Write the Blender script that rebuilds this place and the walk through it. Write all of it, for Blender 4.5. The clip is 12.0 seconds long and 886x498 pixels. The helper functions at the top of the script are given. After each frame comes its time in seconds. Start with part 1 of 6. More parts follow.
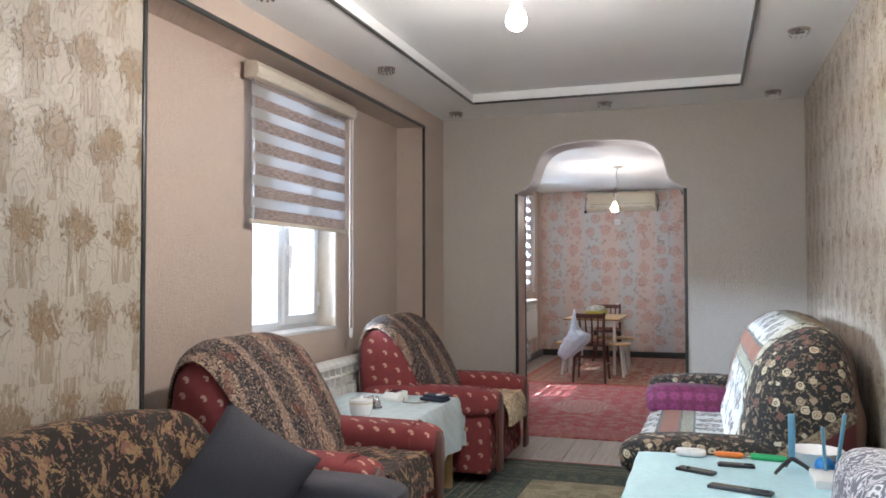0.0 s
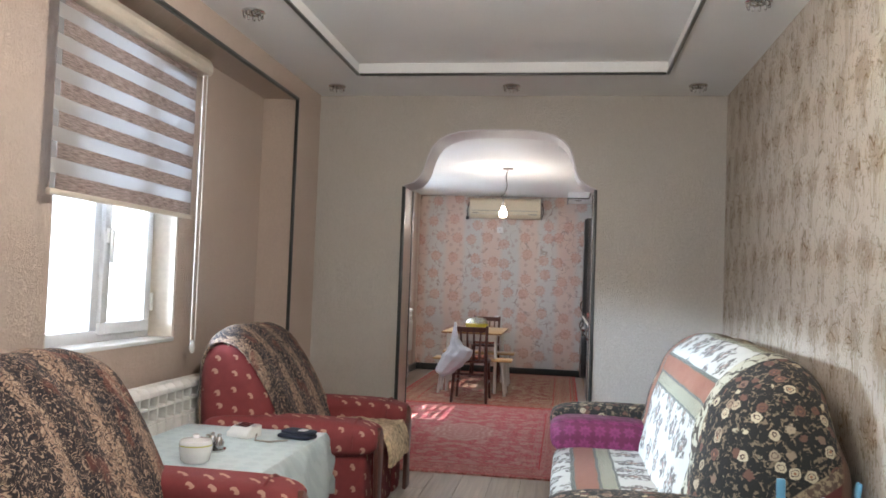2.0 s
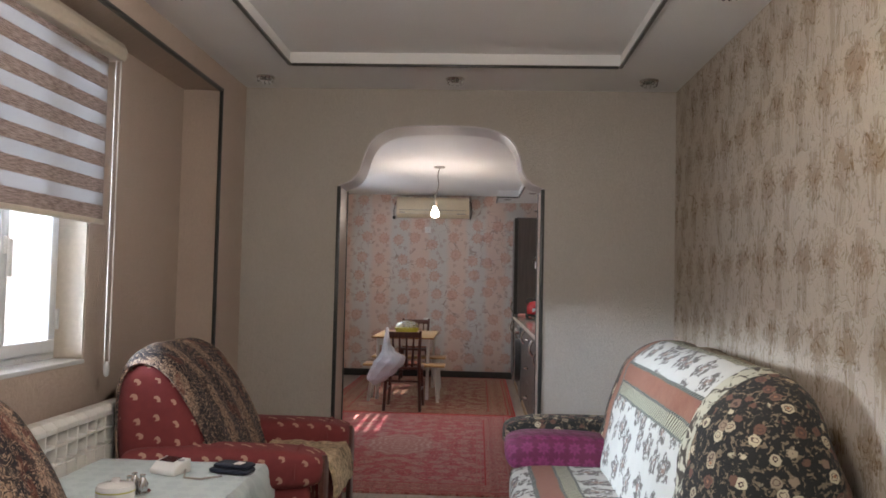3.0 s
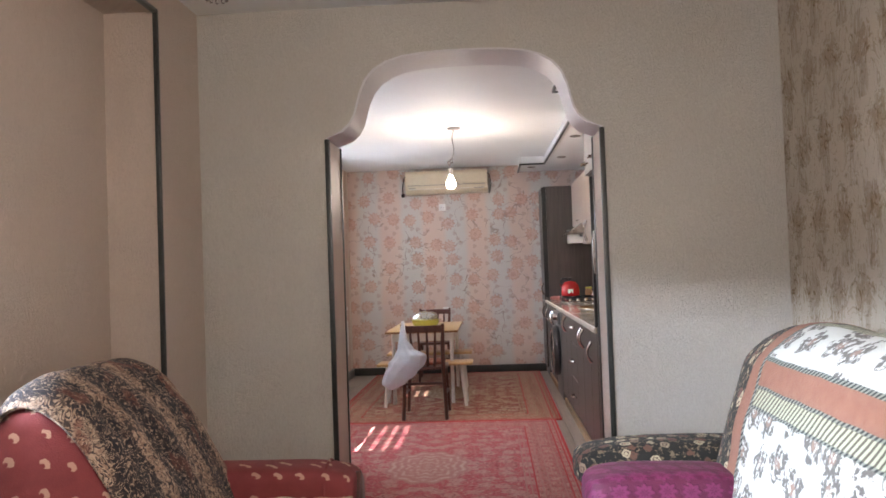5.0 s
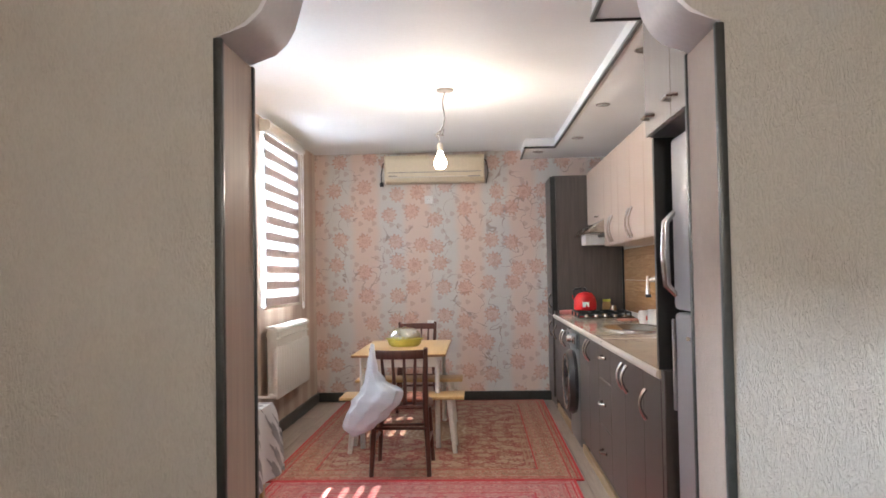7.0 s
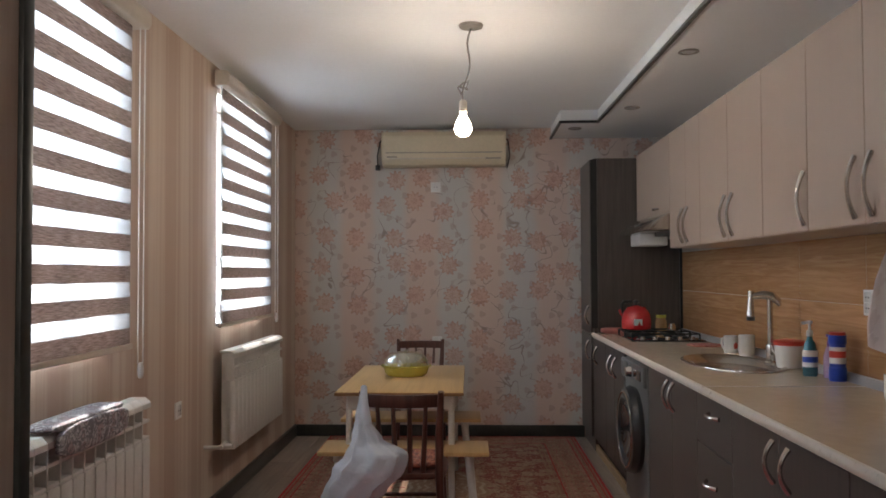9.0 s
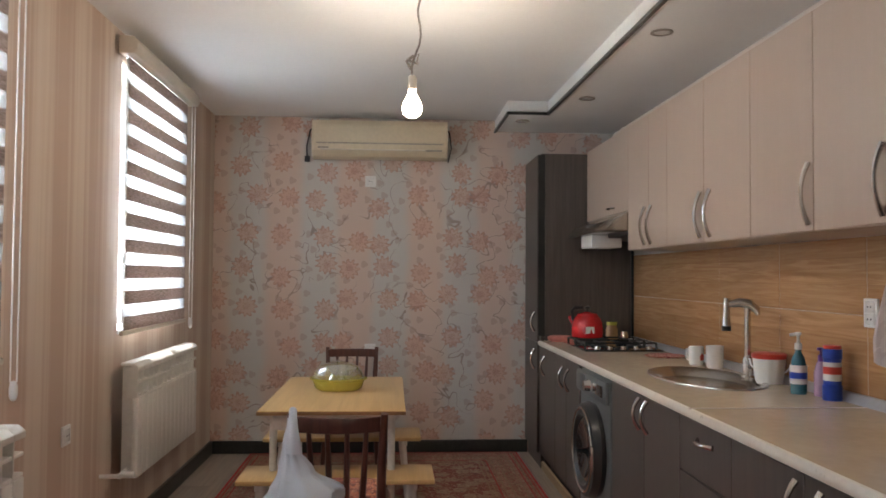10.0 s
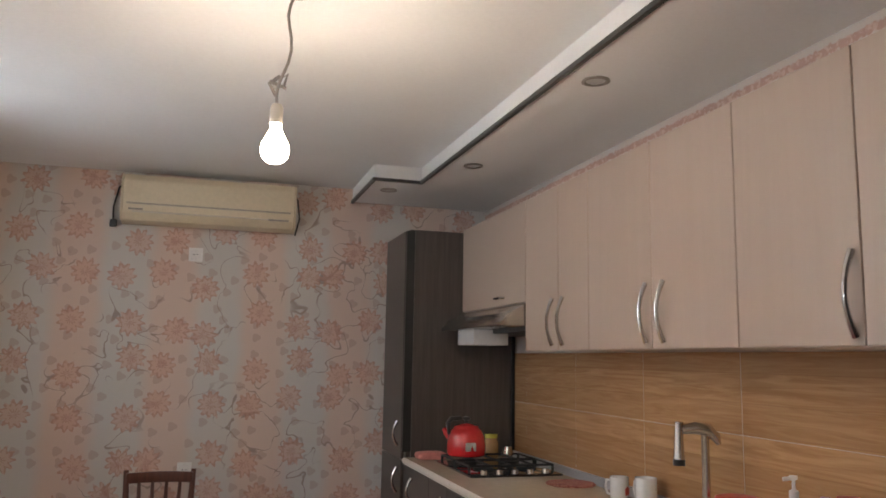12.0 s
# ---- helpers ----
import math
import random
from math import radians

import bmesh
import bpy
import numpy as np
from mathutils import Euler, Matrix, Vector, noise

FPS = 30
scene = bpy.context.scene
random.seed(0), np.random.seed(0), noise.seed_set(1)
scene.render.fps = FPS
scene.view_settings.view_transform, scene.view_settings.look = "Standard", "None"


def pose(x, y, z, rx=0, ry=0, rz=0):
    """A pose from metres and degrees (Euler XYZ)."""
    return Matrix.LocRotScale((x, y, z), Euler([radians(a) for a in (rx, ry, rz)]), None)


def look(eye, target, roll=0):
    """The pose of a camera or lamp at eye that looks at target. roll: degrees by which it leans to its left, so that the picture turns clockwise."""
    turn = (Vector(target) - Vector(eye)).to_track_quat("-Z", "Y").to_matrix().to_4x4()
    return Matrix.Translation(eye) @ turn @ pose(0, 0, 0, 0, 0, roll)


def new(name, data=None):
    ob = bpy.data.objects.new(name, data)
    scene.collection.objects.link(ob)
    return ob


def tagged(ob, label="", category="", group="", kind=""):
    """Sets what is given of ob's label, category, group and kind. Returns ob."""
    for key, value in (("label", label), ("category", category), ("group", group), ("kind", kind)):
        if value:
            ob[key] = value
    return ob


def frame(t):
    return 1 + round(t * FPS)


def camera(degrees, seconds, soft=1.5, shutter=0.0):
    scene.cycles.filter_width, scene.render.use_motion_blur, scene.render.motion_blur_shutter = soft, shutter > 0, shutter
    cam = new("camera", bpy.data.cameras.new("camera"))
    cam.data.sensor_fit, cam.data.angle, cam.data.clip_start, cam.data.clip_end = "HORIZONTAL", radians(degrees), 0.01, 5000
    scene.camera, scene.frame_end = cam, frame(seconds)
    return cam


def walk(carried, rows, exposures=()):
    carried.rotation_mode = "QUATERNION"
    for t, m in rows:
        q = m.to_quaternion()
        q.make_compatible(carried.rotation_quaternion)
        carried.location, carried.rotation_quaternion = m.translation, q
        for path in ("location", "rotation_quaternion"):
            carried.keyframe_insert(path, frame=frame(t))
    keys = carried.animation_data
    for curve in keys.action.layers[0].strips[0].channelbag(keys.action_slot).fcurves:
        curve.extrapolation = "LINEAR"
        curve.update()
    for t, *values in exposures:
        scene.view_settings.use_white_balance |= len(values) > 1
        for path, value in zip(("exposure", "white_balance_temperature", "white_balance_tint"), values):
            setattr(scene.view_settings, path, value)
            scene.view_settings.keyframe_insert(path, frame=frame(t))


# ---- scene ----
cam = camera(58.7, 12.0, soft=1.7)
PATH = [
    (0, (0.159, 0.078, 1.291), (-0.47, 1.975, 1.352), -0.1),
    (0.5, (0.045, 0.262, 1.297), (-0.318, 2.227, 1.374), 0.5),
    (1, (-0.019, 0.442, 1.282), (-0.265, 2.425, 1.366), 1.3),
    (1.5, (-0.058, 0.746, 1.264), (-0.321, 2.727, 1.351), 1.5),
    (2, (-0.165, 0.972, 1.276), (-0.47, 2.947, 1.361), 2.1),
    (2.5, (-0.302, 1.168, 1.312), (-0.542, 3.152, 1.394), 1.8),
    (3, (-0.368, 1.289, 1.324), (-0.46, 3.285, 1.41), 1.3),
    (3.2, (-0.387, 1.34, 1.314), (-0.465, 3.337, 1.393), 1.2),
    (5, (-0.512, 2.575, 1.284), (-0.633, 4.57, 1.338), -2.0),
    (5.5, (-0.519, 2.975, 1.279), (-0.633, 4.971, 1.338), -0.8),
    (6, (-0.572, 3.379, 1.288), (-0.678, 5.376, 1.348), -0.5),
    (6.5, (-0.549, 3.832, 1.282), (-0.649, 5.828, 1.343), -0.8),
    (7, (-0.602, 4.266, 1.297), (-0.69, 6.263, 1.361), -1.0),
    (7.5, (-0.63, 4.677, 1.288), (-0.72, 6.674, 1.353), -0.6),
    (7.7, (-0.67, 4.854, 1.338), (-0.724, 6.853, 1.361), -0.3),
    (9.3, (-0.824, 5.98, 1.354), (-0.894, 7.978, 1.419), -0.2),
    (9.5, (-0.832, 6.085, 1.35), (-0.868, 8.084, 1.415), -0.0),
    (10, (-0.917, 6.311, 1.351), (-0.792, 8.305, 1.418), 0.4),
    (10.5, (-1.008, 6.498, 1.348), (-0.654, 8.466, 1.41), 0.4),
    (11, (-0.925, 6.79, 1.367), (-0.57, 8.757, 1.447), 0.3),
    (11.5, (-0.879, 7.055, 1.419), (-0.473, 9.001, 1.638), 0.9),
    (12, (-1.003, 7.323, 1.458), (-0.442, 9.222, 1.735), 1.0),
]
EXPOSURES = [(0, 2.45, 5900, 14), (1.5, 2.5, 6100, 14), (2.5, 2.36, 6250, 14), (3.0, 1.86, 6550, 18), (3.4, 1.8, 6550, 18), (5.0, 2.62, 6450, 19), (5.5, 2.82, 6300, 18),
             (6.5, 2.85, 6450, 16), (7.5, 2.68, 6500, 15), (9.3, 1.35, 6750, 15), (9.6, 1.35, 6800, 14), (10, 1.85, 6800, 14), (10.5, 2.22, 6800, 14), (11, 2.22, 6750, 15), (11.5, 1.78, 6850, 16), (12, 1.82, 7000, 17)]
walk(cam, [(t, look(eye, target, roll)) for t, eye, target, roll in PATH], EXPOSURES)

# ---- world, sun and large lights ----
SUN_HEAD = Vector((1.0, 0.15, -1.42)).normalized()   # the way the sunlight travels
world = bpy.data.worlds.new("sky")
scene.world = world
world.use_nodes = True
_sky = world.node_tree.nodes.new("ShaderNodeTexSky")
_sky.sky_type = "NISHITA"
_sky.sun_disc = False
_sky.sun_elevation = math.asin(-SUN_HEAD.z)
_sky.sun_rotation = math.atan2(-SUN_HEAD.x, -SUN_HEAD.y)
world.node_tree.links.new(_sky.outputs[0], world.node_tree.nodes["Background"].inputs[0])
world.node_tree.nodes["Background"].inputs[1].default_value = 0.15


def lamp(name, kind, energy, colour, matrix, **settings):
    data = bpy.data.lights.new(name, kind)
    data.energy, data.color = energy, colour
    if kind == "SUN":
        data.angle = settings["angle"]
    elif kind == "AREA":
        data.shape, data.size, data.size_y, data.spread = "RECTANGLE", settings["size"], settings["size_y"], radians(settings["spread"])
    else:
        data.shadow_soft_size = settings["size"]
    ob = new(name, data)
    ob.matrix_world = matrix
    return ob


lamp("sun", "SUN", 5.0, (1.0, 0.95, 0.88), look((0, 0, 0), SUN_HEAD), angle=radians(0.5))
# skylight lamps in the kitchen openings and the unseen window added behind the walker
WINDOW_LIGHT = (0.70, 0.87, 1.0)
# y, z, width, height, watts, fall and drift of the beam, spread
# first lamp is added far outside, to light the right wall through window A
LIGHT_AT = [(2.5, 2.30, 4.2, 0.5, 230, 0.15, 0.22, 115),
            (8.47, 1.74, 1.0, 1.25, 38, 0.25, 0.0, 165), (10.80, 1.74, 0.97, 1.25, 38, 0.25, 0.0, 165), (0.1, 1.66, 1.1, 1.3, 30, 0.0, 0.4, 150)]
for ly, lz, lw, lh, watts, fall, drift, spread in LIGHT_AT:
    out = -6.5 if spread < 130 else -2.58
    lamp("skylight", "AREA", watts, WINDOW_LIGHT, look((out, ly, lz), (out + 1, ly + drift, lz - fall)), size=lw, size_y=lh, spread=spread)
# the two bare bulbs
lamp("kitchen_bulb_light", "POINT", 2.5, (1.0, 0.90, 0.76), pose(-0.84, 9.6, 2.04), size=0.035)
lamp("living_bulb_light", "POINT", 10.0, (1.0, 0.91, 0.78), pose(-0.53, 3.09, 2.27), size=0.035)

# ---- materials ----
class Shade:
    """A node material in the making: sockets in, sockets out."""

    def __init__(self, name, rough=0.6, metal=0.0, coat=0.0, sheen=0.03):
        self.mat = bpy.data.materials.new(name)
        self.mat.use_nodes = True
        self.tree = self.mat.node_tree
        self.bsdf = self.tree.nodes["Principled BSDF"]
        for key, value in (("Roughness", rough), ("Metallic", metal), ("Coat Weight", coat), ("Sheen Weight", sheen)):
            self.bsdf.inputs[key].default_value = value

    def put(self, socket, value):
        if isinstance(value, bpy.types.NodeSocket):
            self.tree.links.new(value, socket)
        elif isinstance(value, tuple) and len(value) == 3 and socket.type == "RGBA":
            socket.default_value = (*value, 1)
        else:
            socket.default_value = value

    def node(self, kind, *values, **named):
        n = self.tree.nodes.new("ShaderNode" + kind)
        for i, v in enumerate(values):
            if v is not None:
                self.put(n.inputs[i], v)
        for key, v in named.items():
            self.put(n.inputs[key], v)
        return n

    def math(self, op, *values, clamp=False):
        n = self.node("Math", *values)
        n.operation, n.use_clamp = op, clamp
        return n.outputs[0]

    def add(self, a, b): return self.math("ADD", a, b)
    def sub(self, a, b): return self.math("SUBTRACT", a, b)
    def mul(self, a, b): return self.math("MULTIPLY", a, b)

    def step(self, a, low, high):
        """0 below low, 1 above high, smooth between (low may be above high)."""
        n = self.node("MapRange")
        n.interpolation_type = "SMOOTHSTEP"
        self.put(n.inputs["Value"], a)
        flip = low > high
        lo, hi = (high, low) if flip else (low, high)
        for key, v in (("From Min", lo), ("From Max", hi), ("To Min", 1.0 if flip else 0.0), ("To Max", 0.0 if flip else 1.0)):
            n.inputs[key].default_value = v
        return n.outputs["Result"]

    def xyz(self):
        n = self.node("SeparateXYZ", self.obj())
        return n.outputs[0], n.outputs[1], n.outputs[2]

    def obj(self): return self.node("TexCoord").outputs["Object"]

    def vec(self, x, y, z): return self.node("CombineXYZ", x, y, z).outputs[0]

    def noise(self, scale, detail=3.0, rough=0.5, vector=None, distort=0.0):
        n = self.node("TexNoise", Scale=scale, Detail=detail, Roughness=rough, Distortion=distort, Vector=vector or self.obj())
        return n.outputs["Fac"]

    def cells(self, scale, vector=None, random=1.0, flat=False, feature="F1"):
        n = self.node("TexVoronoi")
        n.voronoi_dimensions = "2D" if flat else "3D"
        n.feature = feature
        self.put(n.inputs["Vector"], vector or self.obj())
        self.put(n.inputs["Scale"], scale)
        self.put(n.inputs["Randomness"], random)
        return n

    def mix(self, fac, a, b):
        n = self.node("Mix")
        n.data_type = "RGBA"
        self.put(n.inputs[0], fac)
        self.put(n.inputs[6], a)
        self.put(n.inputs[7], b)
        return n.outputs[2]

    def pick(self): return self.node("ObjectInfo").outputs["Random"]

    def colour(self, value):
        self.put(self.bsdf.inputs["Base Color"], value)
        return self

    def bump(self, height, strength=0.3, distance=0.01):
        n = self.node("Bump", Strength=strength, Distance=distance, Height=height)
        self.put(self.bsdf.inputs["Normal"], n.outputs[0])
        return self

    def gloss(self, value):
        self.put(self.bsdf.inputs["Roughness"], value)
        return self

    def flower(self, u, v, scale, radius, petals=6.0, random=0.35):
        """Flower heads on a loose lattice: (petal mask, heart mask, ring mask)."""
        c = self.cells(scale, self.vec(u, v, 0.0), random, flat=True)
        at = self.node("SeparateXYZ", c.outputs["Position"])
        du, dv = self.sub(self.mul(u, 1.0), at.outputs[0]), self.sub(self.mul(v, 1.0), at.outputs[1])
        d = self.math("SQRT", self.add(self.mul(du, du), self.mul(dv, dv)))
        angle = self.math("ARCTAN2", dv, du)
        wave = self.math("COSINE", self.mul(angle, petals))
        edge = self.sub(d, self.mul(wave, radius * 0.16))
        edge = self.add(edge, self.mul(self.sub(self.noise(60.0, 2.0), 0.5), radius * 0.5))
        petal = self.step(edge, radius * 1.05, radius * 0.9)
        heart = self.step(d, radius * 0.38, radius * 0.28)
        ring = self.math("MULTIPLY", self.step(self.math("SINE", self.mul(edge, 9.0 / radius)), 0.2, 0.7), petal)
        return petal, heart, ring


def plain(name, colour, rough=0.5, metal=0.0, vary=0.08, grain=40.0, relief=0.0, coat=0.0, sheen=0.03):
    """A material of one colour with a little large and small variation."""
    s = Shade(name, rough, metal, coat, sheen)
    fine, broad = s.noise(grain, 4.0, 0.6), s.noise(2.3, 2.0)
    both = s.add(s.mul(fine, 0.55), s.mul(broad, 0.45))
    dark = tuple(c * (1 - 2.2 * vary) for c in colour)
    light = tuple(min(1.0, c * (1 + 1.6 * vary)) for c in colour)
    s.colour(s.mix(s.step(both, 0.3, 0.7), dark, light))
    if not metal:
        s.gloss(s.add(s.mul(fine, 0.16), rough - 0.08))
    if relief:
        s.bump(fine, relief, 0.004)
    return s.mat


def wall_paper(name, axis, light, dark):
    """Plain wallpaper with a raised, upright, fibrous grain. axis: the one that runs along the wall."""
    s = Shade(name, 0.62)
    x, y, z = s.xyz()
    u = s.add(x, y)
    fibre = s.noise(1.0, 4.0, 0.6, s.vec(s.mul(u, 64.0), s.mul(z, 23.0), 0.0), 2.6)
    broad = s.noise(1.4, 3.0)
    s.colour(s.mix(s.add(s.mul(s.step(fibre, 0.35, 0.65), 0.35), s.mul(broad, 0.65)), dark, light))
    return s.bump(fibre, 0.85, 0.012).mat


def damask(name):
    """Cream wallpaper with drooping golden sprays in staggered rows, along y."""
    s = Shade(name, 0.5)
    x, y, z = s.xyz()
    bend = s.mul(s.sub(s.noise(4.3, 2.5), 0.5), 0.15)
    zz = s.add(z, bend)
    row = s.math("FLOOR", s.mul(zz, 1 / 0.31))
    u = s.sub(s.math("FRACT", s.add(s.add(s.mul(y, 1 / 0.23), s.mul(bend, 1.6)), s.mul(row, 0.41))), 0.5)
    v = s.sub(s.math("FRACT", s.mul(zz, 1 / 0.31)), 0.5)
    head = s.sub(v, 0.16)
    spray = s.add(s.mul(s.mul(u, u), 2.4), s.mul(s.mul(head, head), 6.5))
    leaf = s.noise(1.0, 4.0, 0.65, s.vec(s.mul(y, 31.0), s.mul(z, 19.0), 0.0), 1.6)
    stem = s.noise(1.0, 2.0, 0.5, s.vec(s.mul(y, 46.0), s.mul(z, 6.0), 3.0), 1.1)
    curl = s.math("ABSOLUTE", s.sub(s.noise(1.0, 1.5, 0.5, s.vec(s.mul(y, 15.0), s.mul(z, 9.0), 7.0), 1.6), 0.5))
    mask = s.math("MAXIMUM", s.mul(s.step(s.sub(leaf, s.mul(spray, 0.42)), 0.35, 0.45), 0.95),
                  s.math("MAXIMUM", s.mul(s.step(s.sub(stem, s.mul(s.mul(u, u), 2.4)), 0.42, 0.50), 0.6), s.mul(s.step(curl, 0.03, 0.008), 0.08)))
    fleck = s.noise(160.0, 3.0)
    ground = s.mix(s.noise(3.0, 3.0), (0.42, 0.36, 0.29), (0.485, 0.425, 0.35))
    gold = s.mix(fleck, (0.165, 0.108, 0.06), (0.34, 0.245, 0.145))
    s.colour(s.mix(mask, ground, gold))
    s.gloss(s.sub(0.50, s.math("MAXIMUM", s.mul(mask, 0.18), s.mul(s.step(curl, 0.05, 0.015), 0.24))))
    return s.bump(s.add(s.mul(fleck, 0.35), s.add(s.add(mask, s.mul(s.step(curl, 0.07, 0.0), 0.22)), s.mul(leaf, 0.5))), 0.6, 0.006).mat


def flower_paper(name):
    """Soft upright bands of pink and grey-blue with coral flower heads and thin twigs, along x."""
    s = Shade(name, 0.6)
    x, y, z = s.xyz()
    band = s.step(s.add(s.math("SINE", s.mul(x, 2 * math.pi / 0.54)), s.mul(s.sub(s.noise(3.0), 0.5), 1.2)), -0.6, 0.6)
    ground = s.mix(band, (0.62, 0.475, 0.405), (0.545, 0.52, 0.488))
    petal, heart, ring = s.flower(x, z, 3.8, 0.074, 11.0, 0.6)
    leaf, lheart, lring = s.flower(s.add(x, 0.13), s.add(z, 0.09), 7.5, 0.026, 3.0, 0.95)
    twig_noise = s.noise(5.5, 1.5, 0.5, s.vec(x, z, 0.0), 0.6)
    twig = s.mul(s.step(s.math("ABSOLUTE", s.sub(twig_noise, 0.5)), 0.012, 0.004), s.step(s.noise(2.7, 1.0), 0.45, 0.55))
    col = s.mix(s.mul(twig, 0.75), ground, (0.26, 0.19, 0.165))
    col = s.mix(s.mul(leaf, 0.4), col, (0.36, 0.23, 0.19))
    col = s.mix(s.mul(petal, 0.5), col, (0.59, 0.31, 0.22))
    col = s.mix(s.mul(s.mul(ring, s.step(s.noise(45.0, 2.0), 0.36, 0.5)), 0.48), col, (0.36, 0.175, 0.13))
    s.colour(col)
    return s.bump(s.noise(170.0, 3.0), 0.2, 0.003).mat


def stripe_paper(name):
    """Upright soft stripes of beige and pinkish brown, along y."""
    s = Shade(name, 0.6)
    x, y, z = s.xyz()
    fine = s.noise(1.0, 3.0, 0.6, s.vec(s.mul(y, 26.0), s.mul(z, 0.4), 0.0))
    broad = s.math("SINE", s.mul(y, 2 * math.pi / 0.36))
    s.colour(s.mix(s.step(s.add(s.mul(broad, 0.16), fine), 0.35, 0.7), (0.52, 0.38, 0.30), (0.64, 0.53, 0.44)))
    return s.bump(s.noise(150.0, 2.0), 0.15, 0.003).mat


def boards(name, dark, light, along="y", rough=0.45, grain=1.0):
    """Wood, its grain along one axis, each piece of its own tone."""
    s = Shade(name, rough)
    x, y, z = s.xyz()
    a, b, c = {"x": (x, y, z), "y": (y, x, z), "z": (z, x, y)}[along]
    shift = s.mul(s.pick(), 17.0)
    streak = s.noise(1.0, 5.0, 0.62, s.vec(s.add(s.mul(a, 2.2 * grain), shift), s.mul(b, 42.0 * grain), s.mul(c, 42.0 * grain)), 0.4)
    tone = s.add(s.mul(s.step(streak, 0.3, 0.7), 0.62), s.mul(s.pick(), 0.38))
    s.colour(s.mix(tone, dark, light))
    s.gloss(s.add(s.mul(streak, 0.2), rough - 0.1))
    return s.bump(streak, 0.12, 0.003).mat


def backsplash(name):
    """Glazed tile printed as level boards of honey-coloured wood; along y, boards 0.1 high."""
    s = Shade(name, 0.24)
    x, y, z = s.xyz()
    row = s.math("FLOOR", s.mul(z, 1 / 0.102))
    each = s.node("TexWhiteNoise", s.vec(s.mul(row, 1.37), 0.5, 0.0))
    streak = s.noise(1.0, 5.0, 0.6, s.vec(s.mul(y, 2.2), s.mul(z, 34.0), row), 1.6)
    col = s.mix(s.step(streak, 0.25, 0.75), (0.40, 0.205, 0.09), (0.58, 0.34, 0.17))
    col = s.mix(s.mul(each.outputs["Value"], 0.5), col, (0.30, 0.15, 0.065))
    edge = s.math("ABSOLUTE", s.sub(s.math("FRACT", s.mul(z, 1 / 0.102)), 0.5))
    s.colour(s.mix(s.mul(s.step(edge, 0.47, 0.495), 0.25), col, (0.20, 0.095, 0.04)))
    return s.mat


def carpet(name, half_x, half_y, field, second, border, line, motif, wide=0.27):
    """A woven carpet centred on its own origin: medallion, field, borders and fringe lines."""
    s = Shade(name, 0.95, sheen=0.03)
    x, y, z = s.xyz()
    ax, ay = s.math("ABSOLUTE", x), s.math("ABSOLUTE", y)
    inset = s.math("MINIMUM", s.sub(half_x, ax), s.sub(half_y, ay))
    weave = s.noise(220.0, 2.0)
    fold = s.vec(ax, ay, 0.0)
    blot = s.noise(26.0, 3.0, 0.6, fold, 0.8)
    vine = s.math("SINE", s.mul(s.noise(11.0, 2.0, 0.5, fold, 1.2), 70.0))
    bud = s.noise(48.0, 2.0, 0.5, fold, 0.6)
    wave = s.add(s.mul(s.math("SINE", s.mul(ax, 38.0)), 0.5), s.mul(s.math("SINE", s.mul(ay, 38.0)), 0.5))
    petal, heart, ring = s.flower(ax, ay, 7.0, 0.05, 5.0, 0.8)
    col = s.mix(s.step(s.add(wave, s.mul(s.sub(blot, 0.5), 2.0)), 0.1, 0.5), field, tuple(0.5 * (a + b) for a, b in zip(field, second)))
    col = s.mix(s.mul(petal, 0.55), col, motif)
    col = s.mix(s.mul(ring, 0.6), col, second)
    col = s.mix(s.mul(s.step(vine, 0.62, 0.85), 0.7), col, second)
    col = s.mix(s.mul(s.step(bud, 0.58, 0.64), 0.75), col, motif)
    col = s.mix(s.mul(s.step(bud, 0.40, 0.35), 0.7), col, tuple(c * 0.35 for c in field))
    far = s.math("SQRT", s.add(s.mul(s.mul(x, x), 2.4), s.mul(y, y)))
    lobes = s.mul(s.math("COSINE", s.mul(s.math("ARCTAN2", y, s.mul(x, 1.5)), 12.0)), 0.02)
    m = s.add(far, lobes)
    col = s.mix(s.step(m, 0.42, 0.40), col, second)
    rings = s.step(s.math("SINE", s.mul(m, 75.0)), -0.2, 0.4)
    col = s.mix(s.mul(s.step(m, 0.40, 0.38), s.mul(rings, s.step(blot, 0.35, 0.6))), col, motif)
    bpetal, bheart, bring = s.flower(ax, ay, 9.0, 0.042, 8.0, 0.25)
    bcol = s.mix(s.mul(bpetal, 0.55), border, motif)
    bcol = s.mix(s.mul(bring, 0.8), bcol, line)
    bcol = s.mix(s.mul(s.step(blot, 0.52, 0.62), 0.5), bcol, second)
    bcol = s.mix(s.mul(s.step(vine, 0.55, 0.8), 0.6), bcol, motif)
    bcol = s.mix(s.mul(s.step(bud, 0.42, 0.36), 0.7), bcol, tuple(c * 0.4 for c in border))
    col = s.mix(s.step(inset, wide, wide - 0.008), col, bcol)
    for edge in (wide + 0.06, wide + 0.03, wide, 0.235, 0.19, 0.11, 0.075, 0.035):
        near = s.math("ABSOLUTE", s.sub(inset, edge))
        col = s.mix(s.step(near, 0.006, 0.003), col, line if edge in (wide, 0.075, 0.035) else second)
    col = s.mix(s.step(inset, 0.020, 0.016), col, (0.50, 0.025, 0.03))
    s.colour(s.mix(s.mul(weave, 0.22), col, s.mix(0.5, col, (0.05, 0.03, 0.03))))
    return s.bump(s.add(weave, s.mul(blot, 0.5)), 0.5, 0.004).mat


